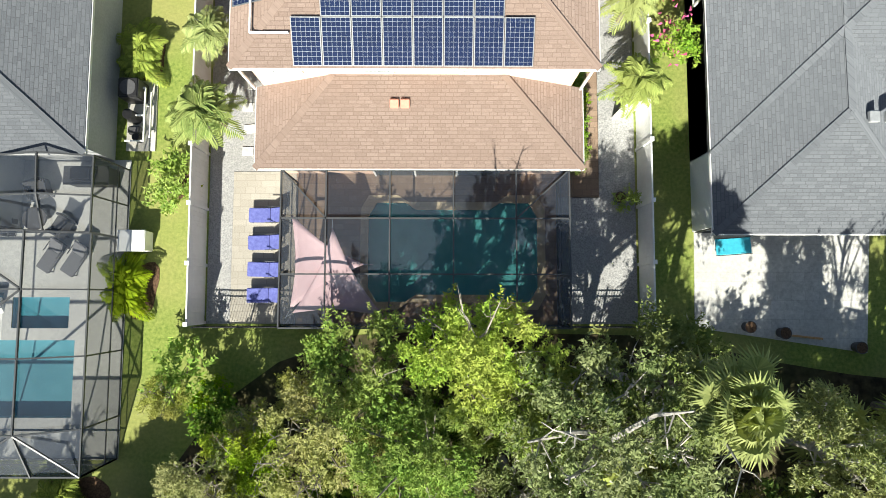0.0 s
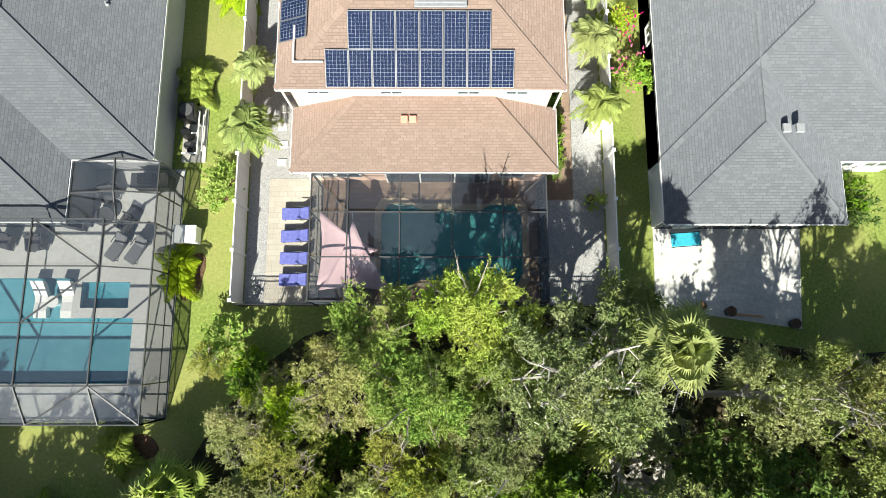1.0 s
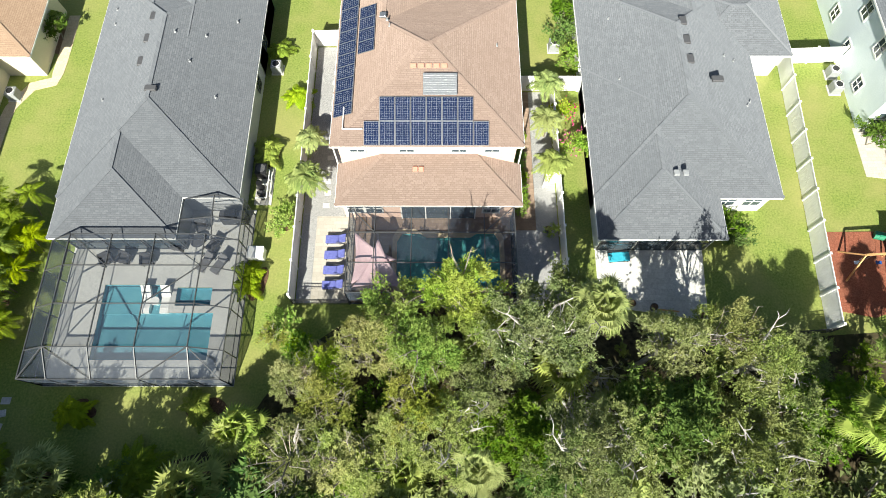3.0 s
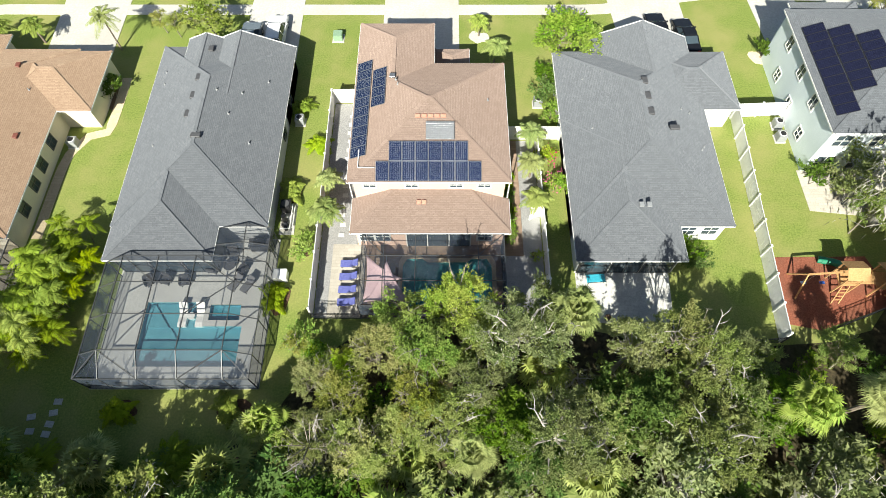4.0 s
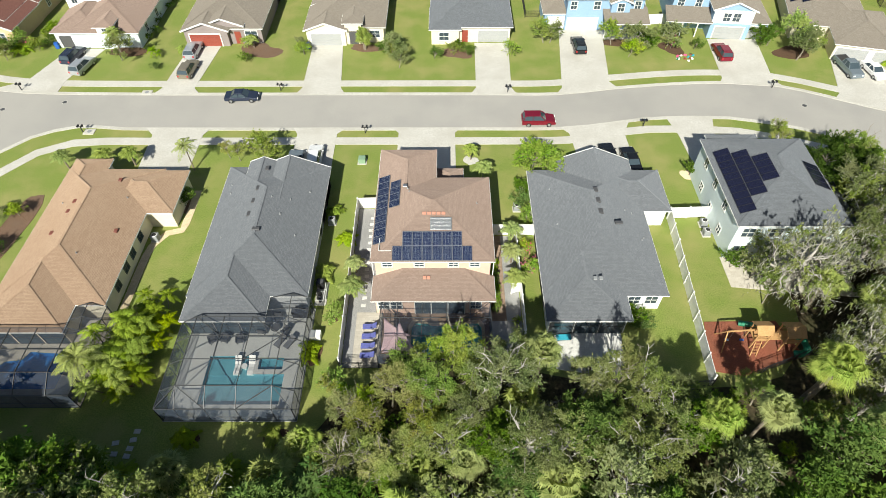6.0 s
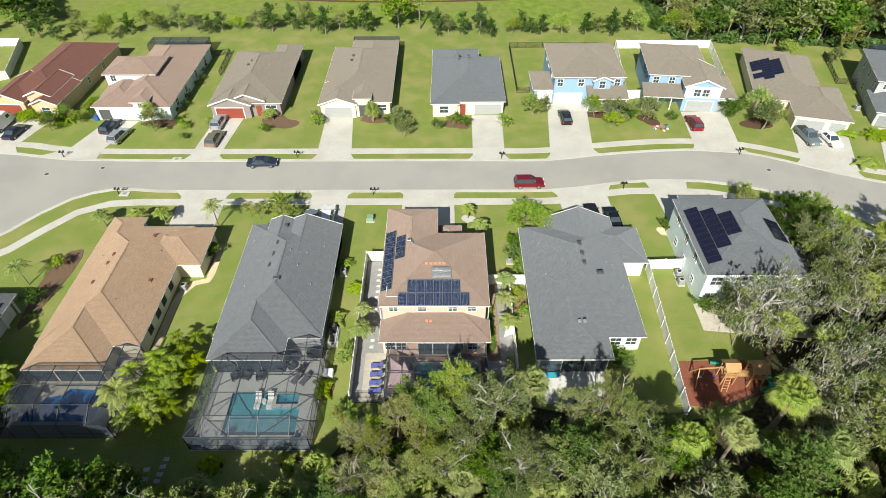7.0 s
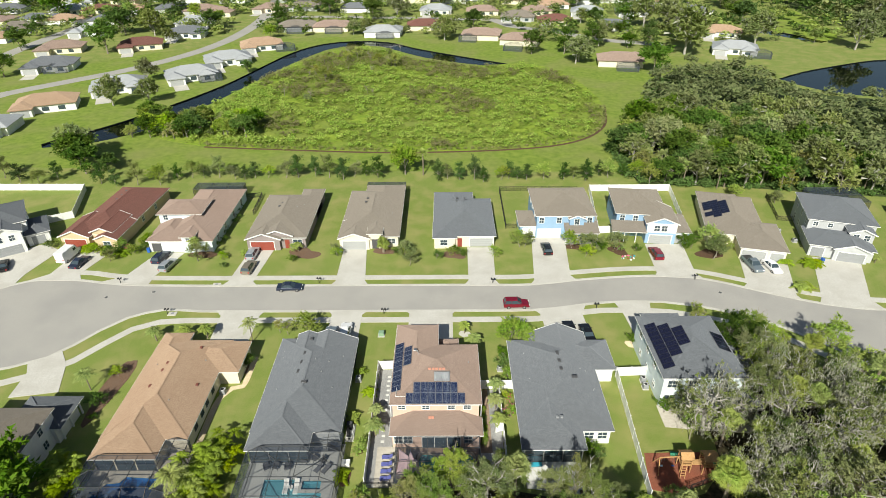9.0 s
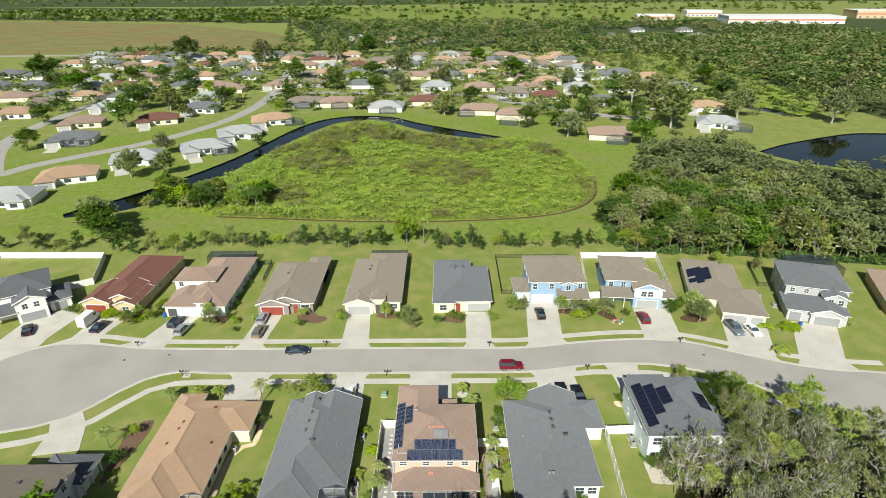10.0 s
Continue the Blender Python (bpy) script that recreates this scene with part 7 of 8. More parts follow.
part("pipework", bars([((0.5, 1.0, 0.6), (0.5, -1.3, 0.6)), ((0.5, -1.3, 0.6), (-0.3, -1.3, 0.6)), ((0.62, 0.9, 0.35), (0.62, -1.1, 0.35)), ((0.5, 0.3, 0.1), (0.5, 0.3, 0.6)), ((0.62, -0.6, 0.1), (0.62, -0.6, 0.35)), ((0.5, -0.2, 0.6), (-0.1, -0.2, 0.6)), ((0.5, 1.0, 0.6), (0.1, 1.0, 0.6))], 0.06), WHITE, eq)
gen = thing("storage_box", -13.05, -1.55, 0, 0, "white lidded plastic storage box by the screen", "storage box")
part("body", bevel(box(-0.55, -0.42, 0, 0.55, 0.42, 0.72), 0.03), VINYL, gen)
part("lid", bevel(box(-0.58, -0.45, 0.72, 0.58, 0.45, 0.80), 0.03), VINYL, gen)
ub = thing("utility_box", -10.7, 25.4, 0, 0, "green transformer box on the front lawn", "utility box")
part("pad", box(-0.6, -0.6, 0, 0.6, 0.6, 0.06), CONCRETE, ub)
part("cabinet", bevel(box(-0.45, -0.45, 0.06, 0.45, 0.45, 0.75), 0.04), plain("pale_green_enamel", (0.24, 0.36, 0.24)), ub)
# white patio: blue float, pots and hose reel
fl = thing("folding_cot", 12.2, -1.7, 0, 4, "turquoise fabric cot on the white patio", "cot")
part("cloth", bevel(box(-0.75, -0.34, 0.24, 0.75, 0.34, 0.30), 0.02, 1), TEALPL, fl)
part("frame", bars([((-0.78, s * 0.36, 0.26), (0.78, s * 0.36, 0.26)) for s in (-1, 1)] + [((x, s * 0.36, 0.05), (x, s * 0.36, 0.26)) for s in (-1, 1) for x in (-0.6, 0.6)], 0.03), BLACK, fl)


def flower_pot(x, y, z=0.05, r=0.26, key=None):
    t = thing("plant_pot", x, y, z, 0, "dark glazed plant pot with soil on the paving", "plant pot", "plant pots")
    part("pot", cyl(0, 0, 0, 0.42, r * 0.75, 16, r), DARK, t)
    part("soil", cyl(0, 0, 0.40, 0.43, r * 0.88, 14), MULCH, t)


for x, y in ((14.15, -5.35), (17.3, -5.95), (12.7, -5.1), (7.4, 0.35)):
    flower_pot(x, y)
rl = thing("timber_log", 14.9, -5.5, 0.06, -6, "pale timber pole lying by the patio edge", "timber")
part("pole", bars([((-0.6, 0, 0.05), (1.0, 0, 0.05))], 0.09), WOODPLAY, rl)
for x, y in ((-10.82, 31.4), (27.9, 32.7), (-50.0, 31.6), (-63.2, 41.6), (-24.3, 41.4), (9.56, 40.9), (49.25, 41.9)):
    mb = thing("mailbox", x, y, 0, 0, "pair of black mailboxes on one post by the kerb", "mailbox", "kerbside mailboxes")
    part("post", box(-0.05, -0.05, 0, 0.05, 0.05, 1.05), BLACK, mb)
    part("crossarm", box(-0.45, -0.04, 0.95, 0.45, 0.04, 1.02), BLACK, mb)
    for s in (-1, 1):
        part("box", bevel(box(s * 0.27 - 0.12, -0.24, 1.02, s * 0.27 + 0.12, 0.24, 1.26), 0.05), BLACK, mb)


# ---- street ironwork ----
for x, y in ((-63.8, 36.9), (52.4, 37.5), (-55.5, 38.6)):
    mh = thing("manhole", x, y, 0.0, 0, "round dark iron manhole cover in the asphalt", "manhole", "manholes")
    part("rim", cyl(0, 0, -0.05, 0.016, 0.42, 20), CONCRETE, mh)
    part("cover", cyl(0, 0, -0.05, 0.024, 0.33, 20), DARK, mh)
for x, y in ((-44.2, 40.9), (-49.2, 31.7)):
    dr = thing("storm_drain", x, y, 0.0, 0, "square concrete storm drain inlet at the kerb", "storm drain", "storm drains")
    part("slab", bevel(box(-0.75, -0.55, -0.05, 0.75, 0.55, 0.09), 0.02, 1), KERB, dr)
    part("cover", cyl(0, 0.05, 0.05, 0.105, 0.3, 18), MIDGREY, dr)
# plastic toys left on the lawn of the second blue house
for i, (dx, dy, m) in enumerate(((0, 0, REDDOOR), (0.7, 0.5, TEALPL), (-0.8, 0.3, GREENPL), (0.4, -0.6, WHITE), (-0.4, 0.9, PINK), (1.5, 0.9, TEALPL))):
    ty = thing("toy", 38.3 + dx, 49.7 + dy, 0.0, 40 * i, "small bright plastic toy lying on the lawn", "toy", "toys on the lawn")
    part("body", bevel(box(-0.22, -0.14, 0.0, 0.22, 0.14, 0.2), 0.05), m, ty)
    part("seat", bevel(box(-0.16, -0.1, 0.19, 0.02, 0.1, 0.3), 0.03), m, ty)


# ---- playset ----
def playset():
    t = thing("playset", 31.4, -2.6, 0.03, 0, "cedar climbing frame with two roofed towers, swings and green slides", "playset")
    def tower(x, y, w, roof_z):
        for sx in (-1, 1):
            for sy in (-1, 1):
                part("tower_post", box(x + sx * w / 2 - 0.05, y + sy * w / 2 - 0.05, 0, x + sx * w / 2 + 0.05, y + sy * w / 2 + 0.05, roof_z), WOODPLAY, t)
        part("platform", box(x - w / 2, y - w / 2, 1.3, x + w / 2, y + w / 2, 1.38), WOODPLAY, t)
        part("railing", bars([((x - w / 2, y + s * w / 2, 1.95), (x + w / 2, y + s * w / 2, 1.95)) for s in (-1, 1)] + [((x - w / 2, y + s * w / 2, 1.65), (x + w / 2, y + s * w / 2, 1.65)) for s in (-1, 1)], 0.07), WOODPLAY, t)
        part("tower_roof", roof_mesh(roof_slopes("gx", x - w / 2 - 0.2, y - w / 2 - 0.2, x + w / 2 + 0.2, y + w / 2 + 0.2, roof_z, 0.6), 0.05), WOODPLAY, t)
    tower(0.0, 0.4, 1.3, 2.6)
    tower(2.9, 0.2, 1.5, 2.6)
    part("bridge", box(0.65, -0.1, 1.3, 2.15, 0.7, 1.38), WOODPLAY, t)
    part("swing_beam", bars([((-0.6, 0.5, 2.2), (-3.4, 0.3, 2.2))], 0.12), WOODPLAY, t)
    for s in (-1, 1):
        part("swing_leg", bars([((-3.4, 0.3, 2.2), (-3.6, 0.3 + s * 1.1, 0.0))], 0.1), WOODPLAY, t)
    for x, m in ((-1.4, BLUEPL), (-2.9, plain("pale_blue_plastic", (0.5, 0.62, 0.75)))):
        sw = part("swing_seat", bevel(box(x - 0.2, 0.25, 0.5, x + 0.2, 0.5, 0.6), 0.03), m, t)
        part("swing_rope", bars([((x + s * 0.18, 0.38, 0.6), (x + s * 0.18, 0.4, 2.15)) for s in (-1, 1)], 0.015), STEEL, sw)
    bm = bmesh.new()
    add_tube(bm, [(0.5, 1.0, 1.45), (0.9, 1.5, 1.0), (0.1, 2.2, 0.5), (-0.9, 2.6, 0.25)], [0.3, 0.3, 0.3, 0.3], 10)
    part("slide", bm, GREENPL, t, "teal-green plastic slide")
    bm = bmesh.new()
    add_tube(bm, [(3.6, 0.0, 1.5), (4.3, -0.2, 1.3), (4.6, -0.9, 0.9), (4.0, -1.3, 0.6), (3.4, -1.1, 0.3)], [0.36] * 5, 12)
    part("tube_slide", bm, GREENPL, t, "dark green spiral tube slide")
    part("ladder", bars([((-0.5, -0.3, 1.35), (-0.9, -1.2, 0.0)), ((0.1, -0.3, 1.35), (-0.3, -1.2, 0.0))] + [((-0.6 - 0.08 * k, -0.45 - 0.18 * k, 1.1 - 0.27 * k), (0.0 - 0.08 * k, -0.45 - 0.18 * k, 1.1 - 0.27 * k)) for k in range(4)], 0.06), WOODPLAY, t)


playset()


# ---- vehicles ----
def car(x, y, rz, paint, label, kind="suv", category="car"):
    L, W, H = {"suv": (4.7, 1.88, 1.72), "sedan": (4.8, 1.85, 1.45), "van": (5.6, 2.0, 2.6), "truck": (5.6, 1.95, 1.85)}[kind]
    t = thing("van" if kind == "van" else "pickup_truck" if kind == "truck" else "car", x, y, 0.02, rz, label, category, "parked cars")
    h = L / 2
    belt = 0.62 * H if kind != "van" else 0.5 * H
    prof = {"suv": [(-h, 0.35), (-h, belt), (-h + 0.15, belt + 0.02), (h - 1.35, belt), (h - 0.2, belt - 0.18), (h, belt - 0.4), (h, 0.35)],
            "sedan": [(-h, 0.35), (-h, belt - 0.02), (-h + 0.8, belt + 0.04), (h - 1.3, belt), (h - 0.2, belt - 0.14), (h, belt - 0.34), (h, 0.35)],
            "van": [(-h, 0.35), (-h, H - 0.15), (-h + 0.1, H), (h - 1.7, H), (h - 1.0, belt + 0.1), (h - 0.1, belt - 0.2), (h, belt - 0.5), (h, 0.35)],
            "truck": [(-h, 0.4), (-h, belt - 0.05), (-h + 0.1, belt), (h - 1.5, belt), (h - 0.2, belt - 0.12), (h, belt - 0.4), (h, 0.4)]}[kind]
    def extrude(pr, w0, w1=None, zt=None):
        bm = bmesh.new()
        zs = [q[1] for q in pr]
        lo, hi = min(zs), max(zs)
        def wid(z):
            return w0 if w1 is None else w0 + (w1 - w0) * (z - lo) / (hi - lo)
        a, b = [bm.verts.new((px, -wid(pz) / 2, pz)) for px, pz in pr], [bm.verts.new((px, wid(pz) / 2, pz)) for px, pz in pr]
        bm.faces.new(a)
        bm.faces.new(b[::-1])
        for i in range(len(pr)):
            bm.faces.new((a[i], a[(i + 1) % len(pr)], b[(i + 1) % len(pr)], b[i]))
        bmesh.ops.recalc_face_normals(bm, faces=bm.faces[:])
        bevel(bm, 0.06, 2)
        return bm
    part("body", extrude(prof, W), paint, t)
    if kind == "van":
        bm = bars([], 0.1)
        add_box(bm, h - 1.62, -W / 2 + 0.14, belt + 0.25, h - 1.02, W / 2 - 0.14, belt + 0.3)
        bm.transform(Matrix.Translation((h - 1.3, 0, belt + 0.75)) @ Matrix.Rotation(radians(58), 4, "Y") @ Matrix.Translation((-(h - 1.3), 0, -(belt + 0.25))))
        part("windscreen", bm, GLASS, t)
        for s in (-1, 1):
            part("side_window", box(h - 2.4, s * W / 2 - 0.015, belt + 0.2, h - 1.6, s * W / 2 + 0.012, belt + 0.75), GLASS, t)
    else:
        c0, c1, c2, c3 = {"suv": (-h + 0.08, -h + 0.35, h - 2.2, h - 1.35), "sedan": (-h + 0.75, -h + 1.5, h - 2.15, h - 1.3), "truck": (-h + 2.0, -h + 2.2, h - 2.2, h - 1.45)}[kind]
        part("cabin_glass", extrude([(c0, belt - 0.05), (c1, H - 0.06), (c2, H - 0.06), (c3, belt - 0.05)], W - 0.12, W - 0.5), GLASS, t, "dark tinted windows")
        part("roof_panel", extrude([(c1 - 0.05, H - 0.08), (c1 + 0.05, H), (c2 - 0.05, H), (c2 + 0.08, H - 0.08)], W - 0.48, W - 0.56), paint, t)
        for s in (-1, 1):
            part("pillar", bars([((c0 + 0.04, s * (W / 2 - 0.08), belt), (c1 + 0.02, s * (W / 2 - 0.25), H - 0.05)), ((c3 - 0.04, s * (W / 2 - 0.08), belt), (c2 + 0.02, s * (W / 2 - 0.25), H - 0.05)), (((c1 + c2) / 2, s * (W / 2 - 0.05), belt), ((c1 + c2) / 2, s * (W / 2 - 0.24), H - 0.05))], 0.07), paint, t)
        if kind == "truck":
            part("truck_bed", box(-h + 0.12, -W / 2 + 0.15, belt - 0.02, -h + 1.9, W / 2 - 0.15, belt + 0.012), BLACK, t, "dark open bed")
    for sx in (-h + 0.9, h - 0.95):
        for s in (-1, 1):
            bm = bmesh.new()
            yy = s * (W / 2 - 0.1)
            add_tube(bm, [(sx, yy - 0.11, 0.34), (sx, yy + 0.11, 0.34)], [0.34, 0.34], 18)
            w = part("wheel", bm, RUBBER, t)
            bm = bmesh.new()
            add_tube(bm, [(sx, yy + s * 0.09, 0.34), (sx, yy + s * 0.125, 0.34)], [0.21, 0.19], 14)
            part("rim", bm, STEEL, w)
    for s in (-1, 1):
        part("headlight", bevel(box(h - 0.12, s * (W / 2 - 0.3) - 0.18, belt - 0.42, h + 0.012, s * (W / 2 - 0.3) + 0.18, belt - 0.25), 0.03), WHITE, t)
        part("tail_light", box(-h - 0.012, s * (W / 2 - 0.22) - 0.12, belt - 0.4, -h + 0.06, s * (W / 2 - 0.22) + 0.12, belt - 0.12), REDLAMP, t)
        part("mirror", bevel(box(h - 1.75, s * (W / 2 + 0.1) - 0.08, belt, h - 1.6, s * (W / 2 + 0.1) + 0.08, belt + 0.14), 0.02), paint, t)
    return t


REDLAMP = plain("red_lamp", (0.35, 0.02, 0.02), rough=0.3)
P_RED, P_BLACK, P_NAVY, P_SILVER, P_WHITE, P_TAN, P_GREY = [plain(n, c, rough=0.22, metal=m, spec=0.6) for n, c, m in (("dark_red_paint", (0.20, 0.012, 0.03), 0.2), ("black_paint", (0.012, 0.013, 0.016), 0.1), ("navy_paint", (0.03, 0.04, 0.07), 0.2), ("silver_paint", (0.45, 0.47, 0.50), 0.4), ("white_car_paint", (0.80, 0.80, 0.80), 0.0), ("bronze_paint", (0.25, 0.22, 0.17), 0.3), ("slate_paint", (0.22, 0.26, 0.29), 0.3))]
car(13.3, 33.5, 1, P_RED, "dark red estate car parked at the kerb")
car(-29.5, 39.2, 2, P_NAVY, "dark navy saloon parked on the street", "sedan")
car(21.8, 52.9, 92, P_BLACK, "black estate car on the white driveway")
car(44.3, 50.8, 92, P_RED, "dark red car on the driveway")
car(62.4, 46.4, -84, P_GREY, "grey pickup truck on the driveway", "truck", "pickup truck")
car(66.0, 45.6, -84, P_WHITE, "white saloon on the driveway", "sedan")
car(-40.0, 51.6, 88, P_SILVER, "silver car close to the red garage door")
car(-39.3, 46.2, 86, P_TAN, "bronze estate car on the driveway")
car(-58.7, 50.2, 82, P_NAVY, "dark blue car before the open garage")
car(-56.0, 47.2, 80, P_SILVER, "silver-blue people carrier on the driveway")
car(-78.4, 51.2, 84, P_WHITE, "tall white delivery van on the driveway", "van", "van")
car(-74.8, 48.6, 82, P_NAVY, "dark blue saloon beside the van", "sedan")
car(-89.8, 47.4, 118, P_BLACK, "black car on the wide driveway", "sedan")
car(-19.4, 24.6, 90, P_GREY, "grey car on the driveway behind the roof")
car(-16.9, 25.6, 90, P_WHITE, "white people carrier on the driveway", "suv")
car(21.8, 26.0, 94, P_BLACK, "black car on the driveway", "sedan")
car(24.5, 25.2, 94, P_BLACK, "black saloon beside another black car", "sedan")
for x, y, m in ((77.4, 47.9, BLUEPL), (-21.9, 53.0, BLUEPL), (-62.6, 53.2, BLUEPL)):
    wb = thing("wheelie_bin", x, y, 0, 12, "blue wheeled rubbish bin by the garage", "bin", "wheeled bins")
    part("body", bevel(box(-0.28, -0.3, 0.05, 0.28, 0.3, 0.95), 0.04), m, wb)
    part("lid", bevel(box(-0.31, -0.34, 0.95, 0.31, 0.34, 1.03), 0.03), m, wb)
ty = random.Random(4)
for i in range(9):
    c = (WHITE, GREENPL, REDMULCH, plain("pink_toy", (0.7, 0.12, 0.25)))[i % 4]
    toy = part("toy", bevel(box(-0.25, -0.16, 0, 0.25, 0.16, 0.22), 0.05), c, None)
    toy.matrix_basis = pose(38.2 + ty.uniform(-1.6, 1.6), 50.4 + ty.uniform(-0.8, 0.8), 0.0, 0, 0, ty.uniform(0, 180))
    tagged(toy, "bright plastic garden toy lying on grass", "toy", "garden toys")

# ---- garden planting ----
for k, x, y, s in (("feather", -9.6, 3.5, 0.8), ("feather", -9.7, 6.9, 0.8), ("feather", 7.7, 4.9, 0.85), ("feather", 7.6, 8.3, 0.9), ("feather", 7.7, 11.6, 0.9), ("flower", 9.55, 6.9, 1.2), ("flower", 9.3, 9.8, 0.9), ("areca_low", -12.9, 6.5, 1.15), ("areca_low", -13.1, -3.5, 1.15), ("areca_low", -11.2, 11.8, 1.0), ("areca_low", -13.2, 15.8, 1.0), ("shrub", -11.3, 1.2, 1.2), ("shrub", -11.5, 0.6, 1.0),
                   ("areca_low", -23.2, -12.1, 1.0), ("areca_low", -15.3, -12.0, 1.0), ("shrub", -10.7, -7.0, 1.4), ("olive_a", -10.9, -7.6, 0.45), ("shrub", 7.7, 0.3, 0.6), ("dark_shrub", 19.6, 0.0, 1.3), ("dark_shrub", 20.6, -0.6, 1.1), ("dark_shrub", 20.1, -0.3, 1.0),
                   ("areca", -31.4, -6.2, 1.0), ("areca", -29.8, -4.4, 0.95), ("areca", -29.4, -1.4, 0.9), ("areca", -30.8, -2.2, 1.1), ("areca", -30.0, 0.4, 0.85), ("queen", -33.2, -6.8, 0.55), ("areca", -32.6, -5.0, 0.9), ("areca", -30.2, -6.4, 0.9),
                   ("queen", -32.4, 23.8, 0.75), ("feather", -43.9, 24.6, 0.9), ("feather", -40.4, 24.8, 0.9), ("feather", -48.9, 24.2, 0.9), ("dark_shrub", -31.3, 17.4, 1.3), ("fan_low", -31.4, 18.6, 0.5), ("olive_a", -28.3, 26.2, 0.5), ("olive_a", -26.8, 25.6, 0.5), ("young_bright", -22.8, 25.4, 0.7), ("shrub", -21.6, 24.0, 1.2), ("feather", 3.6, 25.8, 0.75), ("feather", 5.0, 22.2, 0.9), ("young_bright", 11.6, 23.2, 1.25), ("young_bright", 13.8, 22.6, 0.9), ("dark_shrub", 9.6, 17.4, 1.4), ("shrub", 10.0, 15.0, 1.3), ("dark_shrub", 9.4, 19.2, 1.4), ("dark_shrub", 31.6, 22.8, 1.3),
                   ("young_oak", 33.8, 6.0, 0.8), ("dark_shrub", 32.0, 7.6, 1.5), ("queen", -54.2, 12.6, 0.75), ("dark_shrub", -51.5, 9.8, 1.4), ("dark_shrub", -50.9, 6.6, 0.7), ("areca", -49.6, -4.6, 1.0), ("mid_dark", -53.0, -8.0, 0.7), ("shrub", -51.4, 15.6, 1.3), ("areca", -47.8, -6.2, 0.9), ("areca", -48.6, -2.4, 0.8),
                   ("areca_low", -74.9, 53.7, 1.3), ("young_oak", -69.2, 49.7, 0.65), ("areca_low", -73.2, 56.6, 1.4), ("shrub", -69.4, 55.0, 1.5), ("dark_shrub", -84.2, 54.6, 1.5), ("shrub", -82.6, 55.4, 1.4), ("young_bright", -63.5, 55.2, 0.8), ("queen", -52.0, 52.0, 0.75), ("young_oak", -50.9, 49.6, 1.0), ("shrub", -46.0, 50.5, 1.2), ("feather", -31.0, 53.6, 0.65), ("areca_low", -41.9, 52.4, 0.9), ("young_bright", -22.2, 51.2, 0.55), ("fan_low", -12.8, 52.8, 0.95), ("young_oak", -8.0, 51.2, 0.85), ("dark_shrub", -9.4, 52.0, 1.2),
                   ("shrub", 1.5, 51.5, 1.4), ("dark_shrub", 3.9, 51.2, 1.2), ("shrub", 10.7, 51.0, 1.6), ("dark_shrub", -1.4, 50.0, 1.3), ("young_bright", 16.4, 54.6, 0.9), ("young_bright", 27.4, 54.0, 0.85), ("young_oak", 30.2, 52.0, 1.15), ("young_oak", 36.4, 53.6, 0.9), ("dark_shrub", 52.0, 54.4, 2.0), ("young_bright", 57.0, 53.8, 1.1), ("young_oak", 55.8, 49.4, 1.1), ("young_bright", 59.4, 52.6, 0.8), ("areca_low", 69.4, 47.2, 1.3), ("areca_low", 74.4, 47.2, 1.6), ("feather", 88.0, 47.6, 0.6), ("areca_low", 68.2, 38.4, 1.5), ("areca_low", 69.6, 39.0, 1.3), ("olive_a", 44.2, 29.2, 0.6), ("young_oak", 80.6, 74.6, 0.8), ("young_bright", 71.5, 78.0, 0.9)):
    place(k, x, y, s, group="garden plants")
# front gardens across the street
for k, x, y, s in (("areca_low", -75.8, 54.2, 1.5), ("shrub", -73.4, 52.6, 1.6), ("areca_low", -71.6, 53.4, 1.5), ("dark_shrub", -69.7, 51.2, 2.0), ("young_bright", -68.6, 54.6, 0.6), ("flower", -66.6, 53.2, 1.0), ("shrub", -65.3, 52.4, 1.5), ("areca_low", -68.0, 52.4, 1.4), ("dark_shrub", -63.1, 54.4, 1.7), ("queen", -52.4, 52.8, 0.6), ("shrub", -31.9, 53.4, 1.2), ("feather", -30.7, 53.2, 0.7), ("dark_shrub", -31.2, 49.4, 1.0)):
    place(k, x, y, s, group="garden plants")
for k, x, y, s in (("dark_shrub", -44.9, 47.2, 0.8), ("young_oak", -22.4, 51.7, 0.5), ("fan_low", -12.6, 52.6, 0.9), ("shrub", -8.2, 50.8, 1.6), ("young_oak", -6.9, 47.4, 0.7), ("dark_shrub", 2.2, 52.9, 1.1), ("young_oak", 17.4, 54.6, 0.75), ("dark_shrub", 32.0, 52.6, 2.0), ("young_bright", 29.4, 50.4, 0.75), ("flower", 36.7, 52.8, 1.1), ("dark_shrub", 40.6, 52.6, 1.2), ("dark_shrub", 52.6, 53.6, 2.1), ("young_oak", 56.7, 50.2, 0.9), ("areca_low", 75.5, 47.0, 1.3)):
    place(k, x, y, s, group="garden plants")
for i in range(11):
    place("shrub", 5.62 + 0.08 * math.sin(i * 2), 1.9 + i * 0.62, 0.55, group="hedge plants")
for i in range(8):
    place("dark_shrub", -48.6 + 0.7 * math.sin(i * 1.7), 55.5 + i * 2.6, 0.8, group="side planting")

# ---- beyond the houses ----
def inside(x, y, poly):
    r = False
    for (ax, ay), (bx, by) in zip(poly, poly[1:] + poly[:1]):
        if (ay > y) != (by > y) and x < (bx - ax) * (y - ay) / (by - ay) + ax:
            r = not r
    return r


